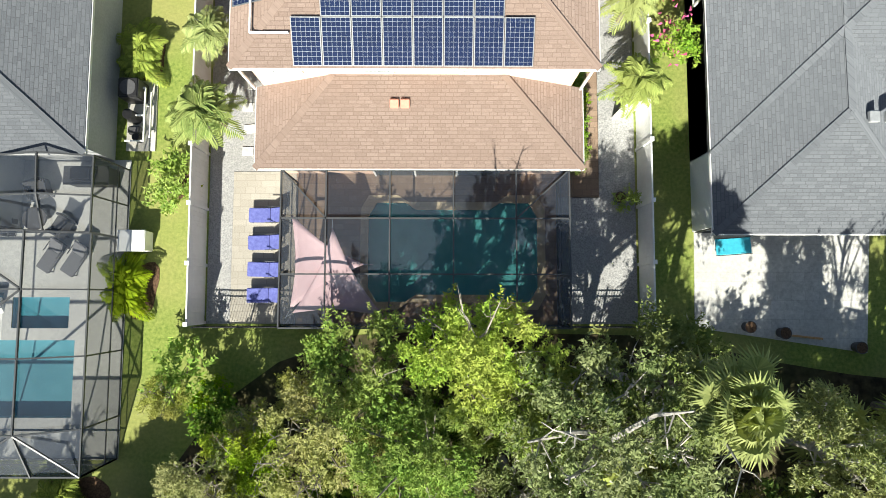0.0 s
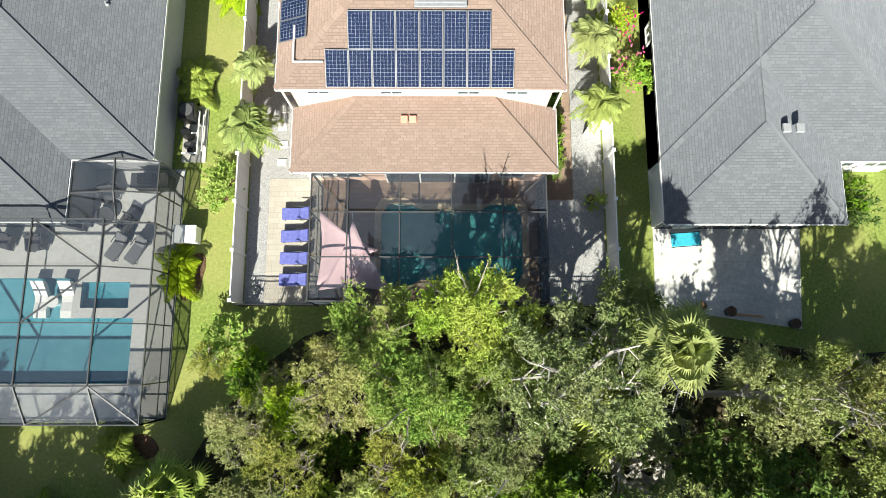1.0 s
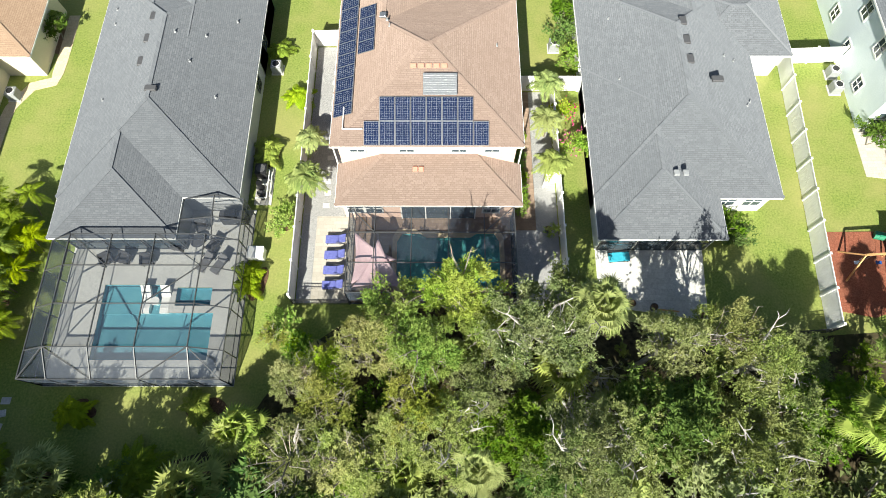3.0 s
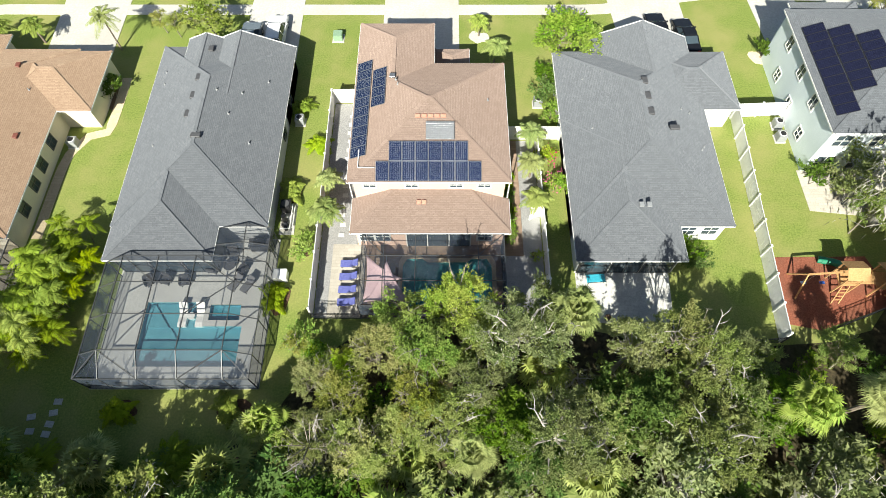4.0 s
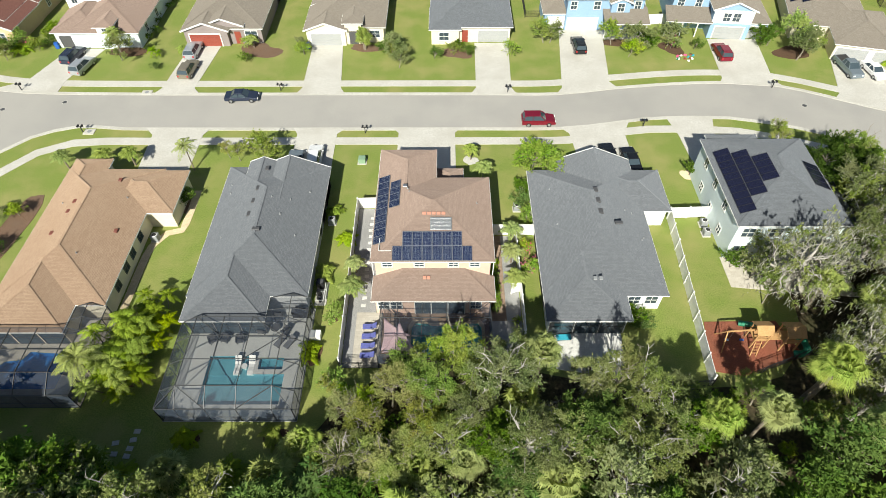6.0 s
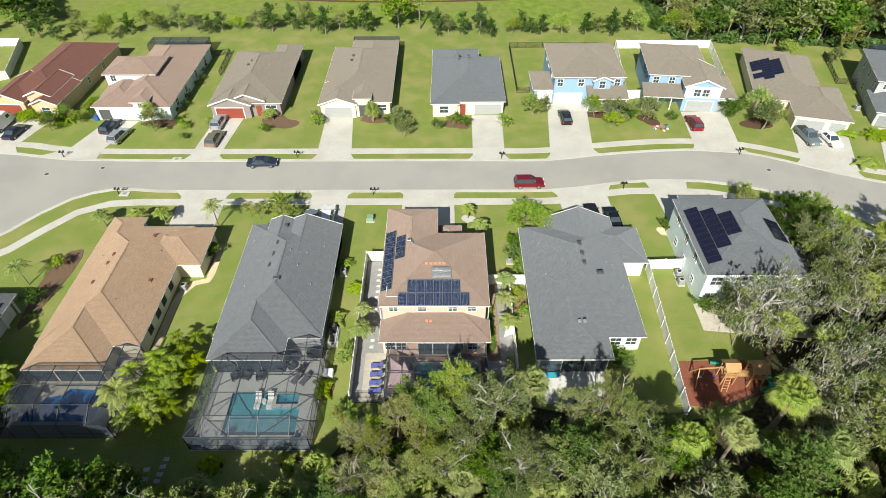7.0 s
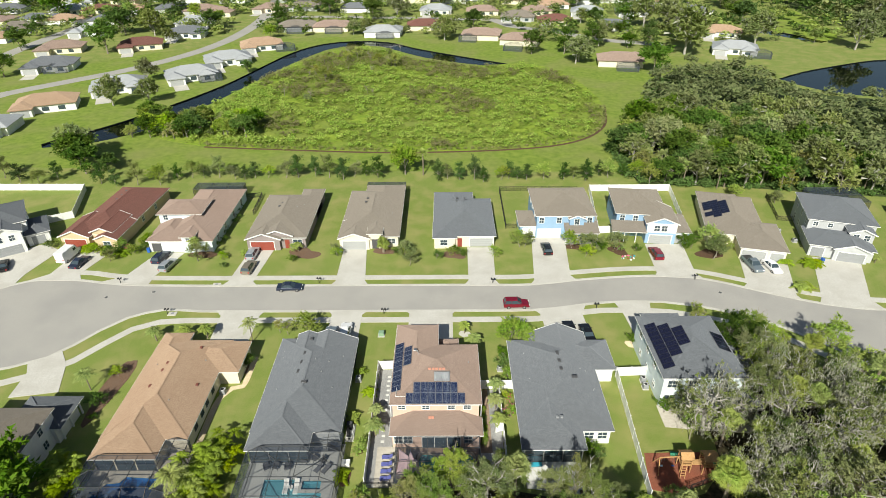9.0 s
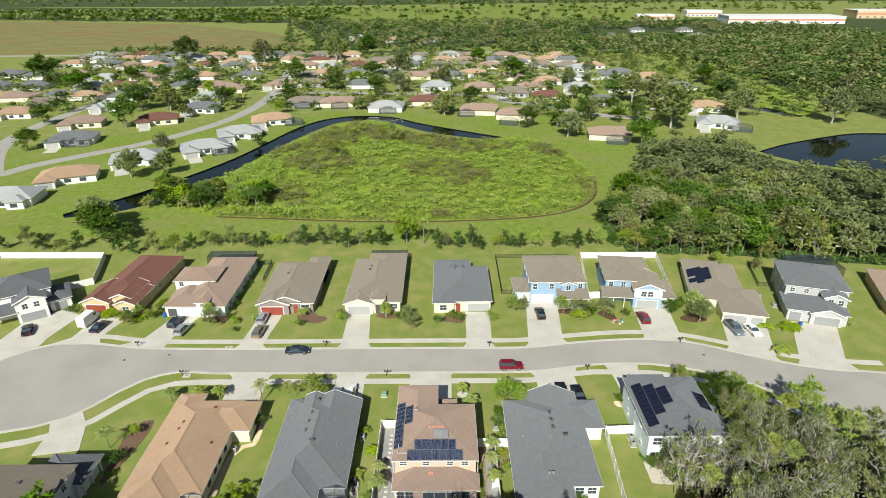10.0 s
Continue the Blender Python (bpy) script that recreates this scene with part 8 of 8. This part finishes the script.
cr = random.Random(9)
for x, y in ((-106, 88), (-103, 91), (-85.3, 86.5), (-80, 87), (-70.5, 90), (-67.3, 91.5), (-64.1, 91.5), (-60, 91.5), (-55.2, 90.1), (-52.6, 90.1), (-50.3, 91.3), (-46.9, 91.3), (-42, 91.2), (-38.8, 91.2), (-34.2, 91.8), (-30.5, 91.1), (-26.5, 89.6), (-23.8, 91.7), (-20.7, 92.3), (-17.4, 91), (-1.3, 89), (1.2, 90), (4.3, 89.4), (8.2, 89.4), (10.6, 88), (15.3, 89), (17.4, 90), (19.5, 89.3), (22, 89.2), (26.7, 89.2), (31.8, 89.1), (34.6, 90), (37.5, 88.5), (41.6, 91.5), (43.9, 90.2), (47.9, 91.5), (51.1, 90.2), (-90, 88), (-74, 87), (-112, 89), (-118, 92), (-124, 90), (-131, 94), (-139, 92)):
    place(cr.choice(("cedar", "cedar", "cedar", "young_oak", "young_bright")), x, y, cr.uniform(0.75, 1.2), group="row of young trees")
place("mid_bright", -10.2, 93, 0.85, group="row of young trees")
place("fan_far", -5.4, 92.5, 0.75, group="row of young trees")
place("fan_far", 57.6, 91.3, 1.0, group="row of young trees")
place("mid_dark", -97.4, 94.5, 0.9)
place("mid_oak", -103.5, 104, 0.85)
place("mid_dark", -92, 96, 0.6)
# woods east of the meadow
NE_RING = [(51, 86), (75, 84), (120, 76), (200, 60), (420, 40), (760, 240), (760, 700), (430, 660), (300, 600), (200, 470), (228, 380), (226, 300), (232, 236), (252, 216), (276, 192), (238, 155), (175, 153), (143, 163), (130, 188), (104, 196), (84, 178), (66, 140), (50, 110)]
sheet("woodland_floor", NE_RING, -0.2, 0.03, FOREST, "floor of the woods, coloured dark for shade under the crowns")
sheet("marsh", smooth_line([(178, 277), (192, 315), (209, 352), (224, 350), (218, 314), (211, 276), (195, 256), (184, 278), (178, 277)], 5)[:-1], -0.2, 0.05, MARSH, "small green marsh beside the creek")
sheet("woodland_floor", [(60, 600), (200, 520), (430, 680), (700, 720), (900, 1000), (520, 1020), (100, 900), (-260, 1000), (-150, 690), (-140, 610)], -0.2, 0.024, FOREST, "floor of the woods, coloured dark for shade under the crowns")
sheet("woodland_floor", [(-1500, 1260), (-200, 960), (-160, 1060), (-600, 1480), (-1500, 1700)], -0.2, 0.024, FOREST, "floor of the woods, coloured dark for shade under the crowns")
sheet("woodland_floor", [(-2600, 1760), (-600, 1560), (700, 1700), (2600, 1500), (2600, 2800), (-2600, 2800)], -0.2, 0.028, FOREST, "floor of the woods, coloured dark for shade under the crowns")
made = []
fr = random.Random(21)
east_crowns = []
for _ in range(9000):
    x, y = fr.uniform(48, 320), fr.uniform(66, 300)
    if not inside(x, y, NE_RING) or inside(x, y, [(128, 150), (280, 150), (290, 246), (150, 246), (122, 196)]) or any((x - a) ** 2 + (y - b) ** 2 < (3.9 if x < 125 else 5.0) ** 2 for a, b in made):
        continue
    made.append((x, y))
    k = fr.choices(("mid_oak", "mid_dark", "mid_bright", "mid_olive", "fan_far"), (40, 26, 8, 10, 7))[0]
    if x < 112 and y < 132:
        place(k, x, y, fr.uniform(0.75, 1.15), group="woods beyond the houses")
    else:
        east_crowns.append((x, y, 3.4 + fr.uniform(-1.4, 3.6)))
for _ in range(30):
    x = fr.uniform(60, 150)
    place("fan_far", x, 84 - (x - 60) * 0.12 + fr.uniform(0, 7), fr.uniform(0.6, 0.95), group="woods beyond the houses")
# trees and scrub on the west bank of the marsh
for _ in range(56):
    u = fr.random()
    x, y = -98 + 34 * u + fr.uniform(-5, 5), 124 + 10 * u * (1 - u) + fr.uniform(-5, 9)
    place(fr.choice(("mid_dark", "mid_olive", "young_oak", "mid_bright")), x, y, fr.uniform(0.5, 0.9), group="marsh scrub")
for _ in range(30):
    place(fr.choice(("young_oak", "mid_olive", "dead")), fr.uniform(-62, -20), fr.uniform(190, 238) if fr.random() < 0.5 else fr.uniform(150, 210), fr.uniform(0.4, 0.8), group="marsh scrub")


MARSH_RING = [(-93, 128), (-70, 116), (-50, 113.5), (-15, 110.6), (20, 112.5), (38, 118), (50, 130), (55, 150), (54, 175), (48, 198), (34, 210), (12, 208), (-10, 219), (-30, 240), (-44, 243), (-54, 236), (-68, 205), (-82, 158)]


def scatter(name, label, places, sizes, leaf, n_per, material, seed, category, lift=0.35, squash=0.55):
    """Many small clumps of leaves as one mesh."""
    rng = np.random.default_rng(seed)
    c = np.repeat(np.asarray(places), n_per, axis=0)
    s = np.repeat(np.asarray(sizes), n_per)[:, None]
    d = rng.normal(size=(len(c), 3))
    d /= np.linalg.norm(d, axis=1, keepdims=True)
    lobe = rng.normal(size=(len(places), 5, 3))
    lobe /= np.linalg.norm(lobe, axis=2, keepdims=True)
    lobe = lobe[np.repeat(np.arange(len(places)), n_per), rng.integers(0, 5, len(c))]
    p = c + (lobe * 0.58 + d * 0.46) * s * np.array([1, 1, squash])
    p[:, 2] = np.abs(p[:, 2] - c[:, 2]) + c[:, 2] + lift * s[:, 0]
    me = leaf_cloud(p, leaf, rng, 1.3, 1.3)
    me.name = name
    me.materials.append(material)
    return tagged(link_mesh(name, me), label, category, kind="stuff")


sr = random.Random(31)
low, dry, green = [], [], []
while len(low) < 2300:
    x, y = sr.uniform(-95, 58), sr.uniform(108, 246)
    if not inside(x, y, MARSH_RING):
        continue
    low.append((x, y, 0.05))
    n = math.sin(x * 0.11 + 1.3) + math.sin(y * 0.13 + x * 0.05) + (y - 165) * 0.02
    if n > 0.55 and sr.random() < 0.7:
        dry.append((x, y, 0.05))
    elif n < 0.4 and sr.random() < 0.36 or x < -62 and sr.random() < 0.8:
        green.append((x, y, 0.05))
scatter("marsh_plants", "low lime-green marsh plants in dense patches", low, [sr.uniform(1.6, 3.6) for _ in low], 0.55, 30, LF_MARSH, 1, "marsh plants", 0.02, 0.10)
scatter("marsh_bushes", "grey-brown half-bare bushes scattered in the marsh", dry, [sr.uniform(0.8, 3.0) for _ in dry], 0.3, 80, LF_DRY, 2, "bushes", 0.35, 0.75)
scatter("marsh_bushes", "green bushes scattered in the marsh", green, [sr.uniform(0.9, 2.9) for _ in green], 0.38, 70, LF_BRIGHT, 3, "bushes", 0.3, 0.75)
edge = smooth_line([(-72, 114), (-50, 111.6), (-15, 108.7), (20, 110.6), (40, 116.6), (52, 130), (57, 150)], 2.0)
tagged(part("ditch_edge", ribbon_bm(edge, 0.9, -0.2, 0.09, 3), MULCH, None), "dark bare soil edge between marsh and meadow", "soil", kind="structure")
scatter("edge_bushes", "reddish-brown scrub along the marsh edge", [(x + sr.uniform(-0.3, 0.3), y + 1.0 + sr.uniform(0, 1.2), 0.05) for x, y in edge for _ in range(3)], [sr.uniform(0.4, 0.9) for _ in edge for _ in range(3)], 0.35, 14, LF_OLIVE, 4, "bushes", 0.2, 0.8)

# distant housing
FAR_WALLS = (ST_CREAM, ST_WHITE, ST_WHITE, ST_GREY)
FAR_ROOFS = (SH_BROWN, SH_GREY, SH_TAN, SH_TAUPE, SH_RED, surf("white_metal_roof", (0.34, 0.355, 0.37), (0.42, 0.435, 0.45), (0.32, 0.33, 0.34), s1=2.0, s2=0.2, rough=0.5))
FAR_NAMES = ("brown", "grey", "tan", "taupe", "red", "pale metal")
far_protos = []


def far_house(i, wm, rm):
    h = thing("house", 0, 0, 0, 0, "distant single-storey house with a %s roof" % FAR_NAMES[i], "house", "distant houses")
    vols = [(-10, -6.5, 10, 6.5, 2.9), (-10.5, -10, -3.0, 0, 2.88)] + ([(2, -9.0, 8.5, -2, 2.86)] if i % 2 else [])
    bm = bmesh.new()
    for x0, y0, x1, y1, z in vols:
        add_box(bm, x0 + 0.6, y0 + 0.6, 0, x1 - 0.6, y1 - 0.6, z)
    part("wall", bm, wm, h)
    for x0, y0, x1, y1, z in vols:
        part("roof", roof_mesh(roof_slopes("hip", x0, y0, x1, y1, z, 0.42), 0.2), rm, h)
    for x in (0.0, 5.0):
        part("window", box(x - 1.1, -5.95 - (2.5 if i % 2 and x > 2 else 0), 0.7, x + 1.1, -5.85, 2.1), GLASS, h)
    part("garage_door", box(-9.2, -9.45, 0.0, -4.4, -9.38, 2.1), GREYDOOR, h)
    return h


for i, rm in enumerate(FAR_ROOFS):
    far_protos.append(far_house(i, FAR_WALLS[i % 4], rm))
cage_proto = None
_seen = set()
hr = random.Random(12)
spots = [(-141, 153, 22, 2), (-126, 176, 25, 5), (-104, 192, 28, 5), (-97, 218, 25, 5), (-171, 209, 15, 1), (-149, 248, 20, 4), (-89, 246, 20, 2), (-137, 277, 10, 1), (-237, 293, 10, 3), (-235, 265, 10, 2), (-185, 242, 15, 0), (-248, 387, 0, 5), (-148, 129, 10, 5), (-143, 308, 5, 5), (-141, 339, 0, 0), (-146, 396, 0, 1), (-318, 469, 0, 2), (-287, 468, 0, 1), (-345, 480, 0, 3), (-335, 412, 0, 1), (-243, 475, 0, 1), (-199, 413, 0, 1), (-181, 472, 0, 2), (-280, 406, 0, 0)]
spots += [(-56, 352, 180, 1), (-32, 276, 180, 5), (-91, 359, 180, 3), (-82, 292, 185, 3), (-62, 291, 183, 0), (-10, 293, 180, 4), (-4, 345, 0, 5), (25, 339, 0, 0), (-4, 400, 180, 0), (23, 399, 180, 2), (20, 267, 172, 0), (39, 254, 165, 0), (45, 320, -5, 3), (65, 306, 0, 4), (73, 362, 0, 2), (82, 444, 0, 3), (63, 460, 0, 1), (1, 479, 0, 2), (-24, 481, 0, 5), (-57, 474, 0, 3), (-76, 475, 0, 2), (-12, 656, 0, 3), (-55, 659, 0, 2)]
spots += [(90, 336, -10, 5), (108, 421, 0, 5), (-90, 404, 0, 2), (-66, 403, 0, 1), (-43, 396, 0, 1), (78, 211, 170, 0), (93, 289, -10, 1), (133, 398, 0, 1), (149, 377, 0, 2), (156, 335, 0, 1), (147, 271, -20, 2), (138, 233, -20, 5), (-191, 283, 10, 5), (-102, 692, 0, 5), (72, 924, 0, 4), (204, 692, 0, 1), (258, 770, 0, 1), (306, 685, 0, 5), (319, 765, 10, 1)]
for r0, y0, x0, x1, st in ((0, 345, -110, 130, 21), (1, 388, -105, 150, 22), (2, 446, -110, 150, 21), (3, 480, -330, 120, 22), (4, 512, -330, 110, 24), (5, 300, -330, -190, 22), (6, 342, -330, -140, 22), (7, 380, -330, -140, 22), (8, 440, -330, -140, 22)):
    x = x0
    while x < x1:
        sx, sy = x + hr.uniform(-4, 4), y0 - 0.06 * x + hr.uniform(-5, 5)
        x += st
        if hr.random() < 0.16 or any((sx - q[0]) ** 2 + (sy - q[1]) ** 2 < 17 ** 2 for q in spots):
            continue
        spots.append((sx, sy, hr.uniform(-12, 12) + (180 if r0 % 2 else 0), hr.choices(range(6), (30, 22, 18, 16, 6, 12))[0]))
for x, y, rz, k in spots:
    m = pose(x, y, 0, 0, 0, rz)
    if k not in _seen:
        _seen.add(k)
        far_protos[k].matrix_basis = m
    else:
        copy_thing(far_protos[k], m)
    if hr.random() < 0.8:
        drv = part("driveway", box(-2.6, -9.0, -0.1, 2.6, 0, 0.04), CONCRETE, None)
        drv.matrix_basis = m @ pose(-6, -8.4, 0)
        tagged(drv, "short pale driveway of a distant house", "driveway", kind="structure")
for i, (x, y, rz) in enumerate(((-98, 184, 28), (-170, 199, 15), (-80, 238, 20), (-35, 266, 0), (-85, 281, 5), (-64, 280, 3), (-8, 388, 0), (21, 386, 0), (8, 258, -8), (29, 238, -15), (74, 199, -10), (140, 221, -20))):
    if cage_proto is None:
        cage_proto, _p, _b = enclosure("small screened pool enclosure behind a distant house", [0, 3, 6, 9], [0, 2.5, 5], 2.5, 3.4, 1.5, walls="SEW", group="distant enclosures")
        cage_proto.matrix_basis = pose(x, y, 0, 0, 0, rz)
    else:
        copy_thing(cage_proto, pose(x, y, 0, 0, 0, rz))
# trees among the distant houses
tr = random.Random(5)
FAR_TREES = [(-161, 237, 1.5), (-173, 282, 1.6), (-278, 362, 2.2), (-239, 337, 1.7), (-227, 485, 2.2), (-191, 450, 0.9), (-198, 516, 0.8), (-168, 340, 1.7), (-155, 277, 1.3), (-129, 293, 1.2), (-139, 258, 0.7), (-101, 99, 1.1), (-120, 187, 0.8), (-119, 155, 1.0), (-107, 158, 0.8), (-83, 200, 0.55), (-184, 195, 1.1), (-159, 486, 1.9), (-225, 379, 1.1), (-198, 371, 1.3)]
FAR_TREES += [(-72, 346, 1.6), (-50, 383, 1.5), (-30, 394, 1.8), (-28, 330, 1.3), (-105, 374, 1.7), (-93, 476, 2.0), (31, 462, 1.4), (51, 379, 1.7), (1, 263, 1.25), (42, 232, 1.1), (59, 213, 1.2), (-48, 278, 0.7), (-42, 285, 0.7), (-73, 540, 1.8), (17, 295, 1.1), (88, 194, 1.3), (112, 292, 1.6), (113, 229, 2.0), (156, 251, 1.5), (61, 216, 1.1), (240, 296, 1.5), (197, 236, 1.5), (120, 262, 1.5), (128, 300, 1.4), (170, 300, 1.5)]
for x, y, s in ((-93, 299, 2.6), (57, 231, 2.4), (78, 261, 2.6), (72, 243, 2.5), (100, 242, 2.6), (-97, 316, 2.4)):
    place("cedar", x, y, s, group="trees among distant houses")
for x, y, s in FAR_TREES:
    place(tr.choice(("mid_oak", "mid_dark", "mid_dark")), x, y, s, group="trees among distant houses")
big = random.Random(55)
n = 0
while n < 40:
    x, y = big.uniform(-250, 190), big.uniform(236, 400)
    if any((x - q[0]) ** 2 + (y - q[1]) ** 2 < 12.5 ** 2 for q in spots) or (-75 < x < 48 and y < 282) or abs(x + 113) < 12:
        continue
    n += 1
    place(big.choice(("mid_oak", "mid_dark", "mid_dark", "mid_bright")), x, y, big.uniform(0.7, 1.35), group="trees among distant houses")
street_trees = []
while len(street_trees) < 1150:
    x, y = tr.uniform(-340, 230), tr.uniform(255, 545)
    if any((x - q[0]) ** 2 + (y - q[1]) ** 2 < 9.0 ** 2 for q in spots) or (x < 40 and y < 272) or abs(x + 112) < 9 or abs(y - 328) < 6 and x > -110:
        continue
    street_trees.append((x, y, tr.uniform(1.4, 3.6)))
# far woods, as joined crowns
fw = []
def band(n, x0, x1, y0, y1, seed, keep=lambda x, y: True):
    r = random.Random(seed)
    while n > 0:
        x, y = r.uniform(x0, x1), y0 + (y1 - y0) * r.random()
        if keep(x, y):
            fw.append((x, y, 3.0 + r.uniform(-0.5, 1.5)))
            n -= 1
ahead = lambda x, y: abs(x) < 0.82 * (y + 60) + 20
band(1250, 150, 620, 60, 700, 1, lambda x, y: ahead(x, y) and inside(x, y, NE_RING) and (y > 300 or x > 320))
band(620, 60, 420, 455, 660, 2, lambda x, y: y > 520 - x * 0.25 + 30)
band(1100, -240, 520, 600, 960, 3, lambda x, y: x > -170 + (y - 600) * -0.2 and not (190 < x < 350 and 660 < y < 800) and not (x > 400 and y > 840) and ((x * 0.013 + y * 0.021) % 1.0) < 0.8)
band(160, -330, 160, 535, 560, 8)
near_n = len(fw)
band(900, -1100, -200, 940, 1350, 4, lambda x, y: ahead(x, y) and y > 960 + max(0, (-300 - x)) * 0.22)
band(500, -400, 1100, 960, 1700, 5, lambda x, y: ahead(x, y) and ((x * 0.004 + y * 0.0061) % 1.0) < 0.55 and not (340 < x < 820 and 760 < y < 1160))
band(800, -2000, 2000, 1600, 2600, 6, ahead)
for k, (lst, leaf, n_per) in enumerate(((fw[:near_n], 1.9, 44), (fw[near_n:], 3.6, 22))):
    for h, (m, w) in enumerate(((LF_OAK, "grey-green"), (LF_DARK, "dark green"))):
        q = lst[h::2]
        scatter("far_woods", "%s crowns of the distant woods" % w, q, [random.Random(i + 7 * h).uniform(4.0, 7.8) for i in range(len(q))], leaf, n_per, m, 11 + h + 2 * k, "woods", 0.0, 0.8)
for a, m, w in ((0, LF_DARK, "dark green"), (1, LF_OAK, "grey-green"), (2, LF_BRIGHT, "bright green")):
    q = street_trees[a::3]
    scatter("neighbourhood_trees", "%s tree crowns among the distant houses" % w, q, [random.Random(i + a).uniform(2.2, 6.0) for i in range(len(q))], 0.95, 75, m, 20 + a, "trees", 0.0, 0.85)
scatter("east_woods", "grey-green oak crowns round the eastern pond", east_crowns, [random.Random(i + 3).uniform(2.6, 4.4) for i in range(len(east_crowns))], 0.75, 130, LF_OAK, 41, "woods", 0.0, 0.85)
rim = smooth_line([(140, 74), (120, 77), (90, 82), (60, 86), (51, 90), (50, 108), (58, 124), (68, 142), (86, 178), (104, 196), (126, 200)], 1.6)
scatter("woodland_edge", "dense green bushes along the edge of the woods", [(x + sr.uniform(-1, 3), y + sr.uniform(-1, 2), 0.2) for x, y in rim for _ in range(2)], [sr.uniform(1.0, 2.3) for _ in rim for _ in range(2)], 0.4, 100, LF_DARK, 51, "bushes", 0.1, 0.9)
# school and large buildings on the horizon
for x, y, w, d, z, lab in ((522, 915, 165, 60, 10, "long white and red flat-roofed school building"), (470, 1085, 60, 40, 9, "white hall with a flat roof"), (740, 1010, 90, 50, 12, "brown brick flat-roofed block"), (360, 1010, 60, 30, 7, "pale hall with a white roof")):
    b = thing("building", x, y, 0, -8, lab, "building", "distant large buildings")
    part("wall", box(-w / 2, -d / 2, 0, w / 2, d / 2, z), ST_WHITE if "white" in lab else ST_TAN, b)
    part("roof", box(-w / 2 - 0.5, -d / 2 - 0.5, z, w / 2 + 0.5, d / 2 + 0.5, z + 0.6), WHITE, b)
    part("band", box(-w / 2 - 0.1, -d / 2 - 0.12, z * 0.45, w / 2 + 0.1, -d / 2 - 0.02, z * 0.72), TERRA, b)
    for i in range(8):
        window(b, "S", -w / 2 + w * (i + 0.5) / 8, -d / 2 - 0.02, 1.2, 4.0, 2.0)
for k in PROTO:
    if k not in USED:
        for o in (PROTO[k], *PROTO[k].children_recursive):
            bpy.data.objects.remove(o)
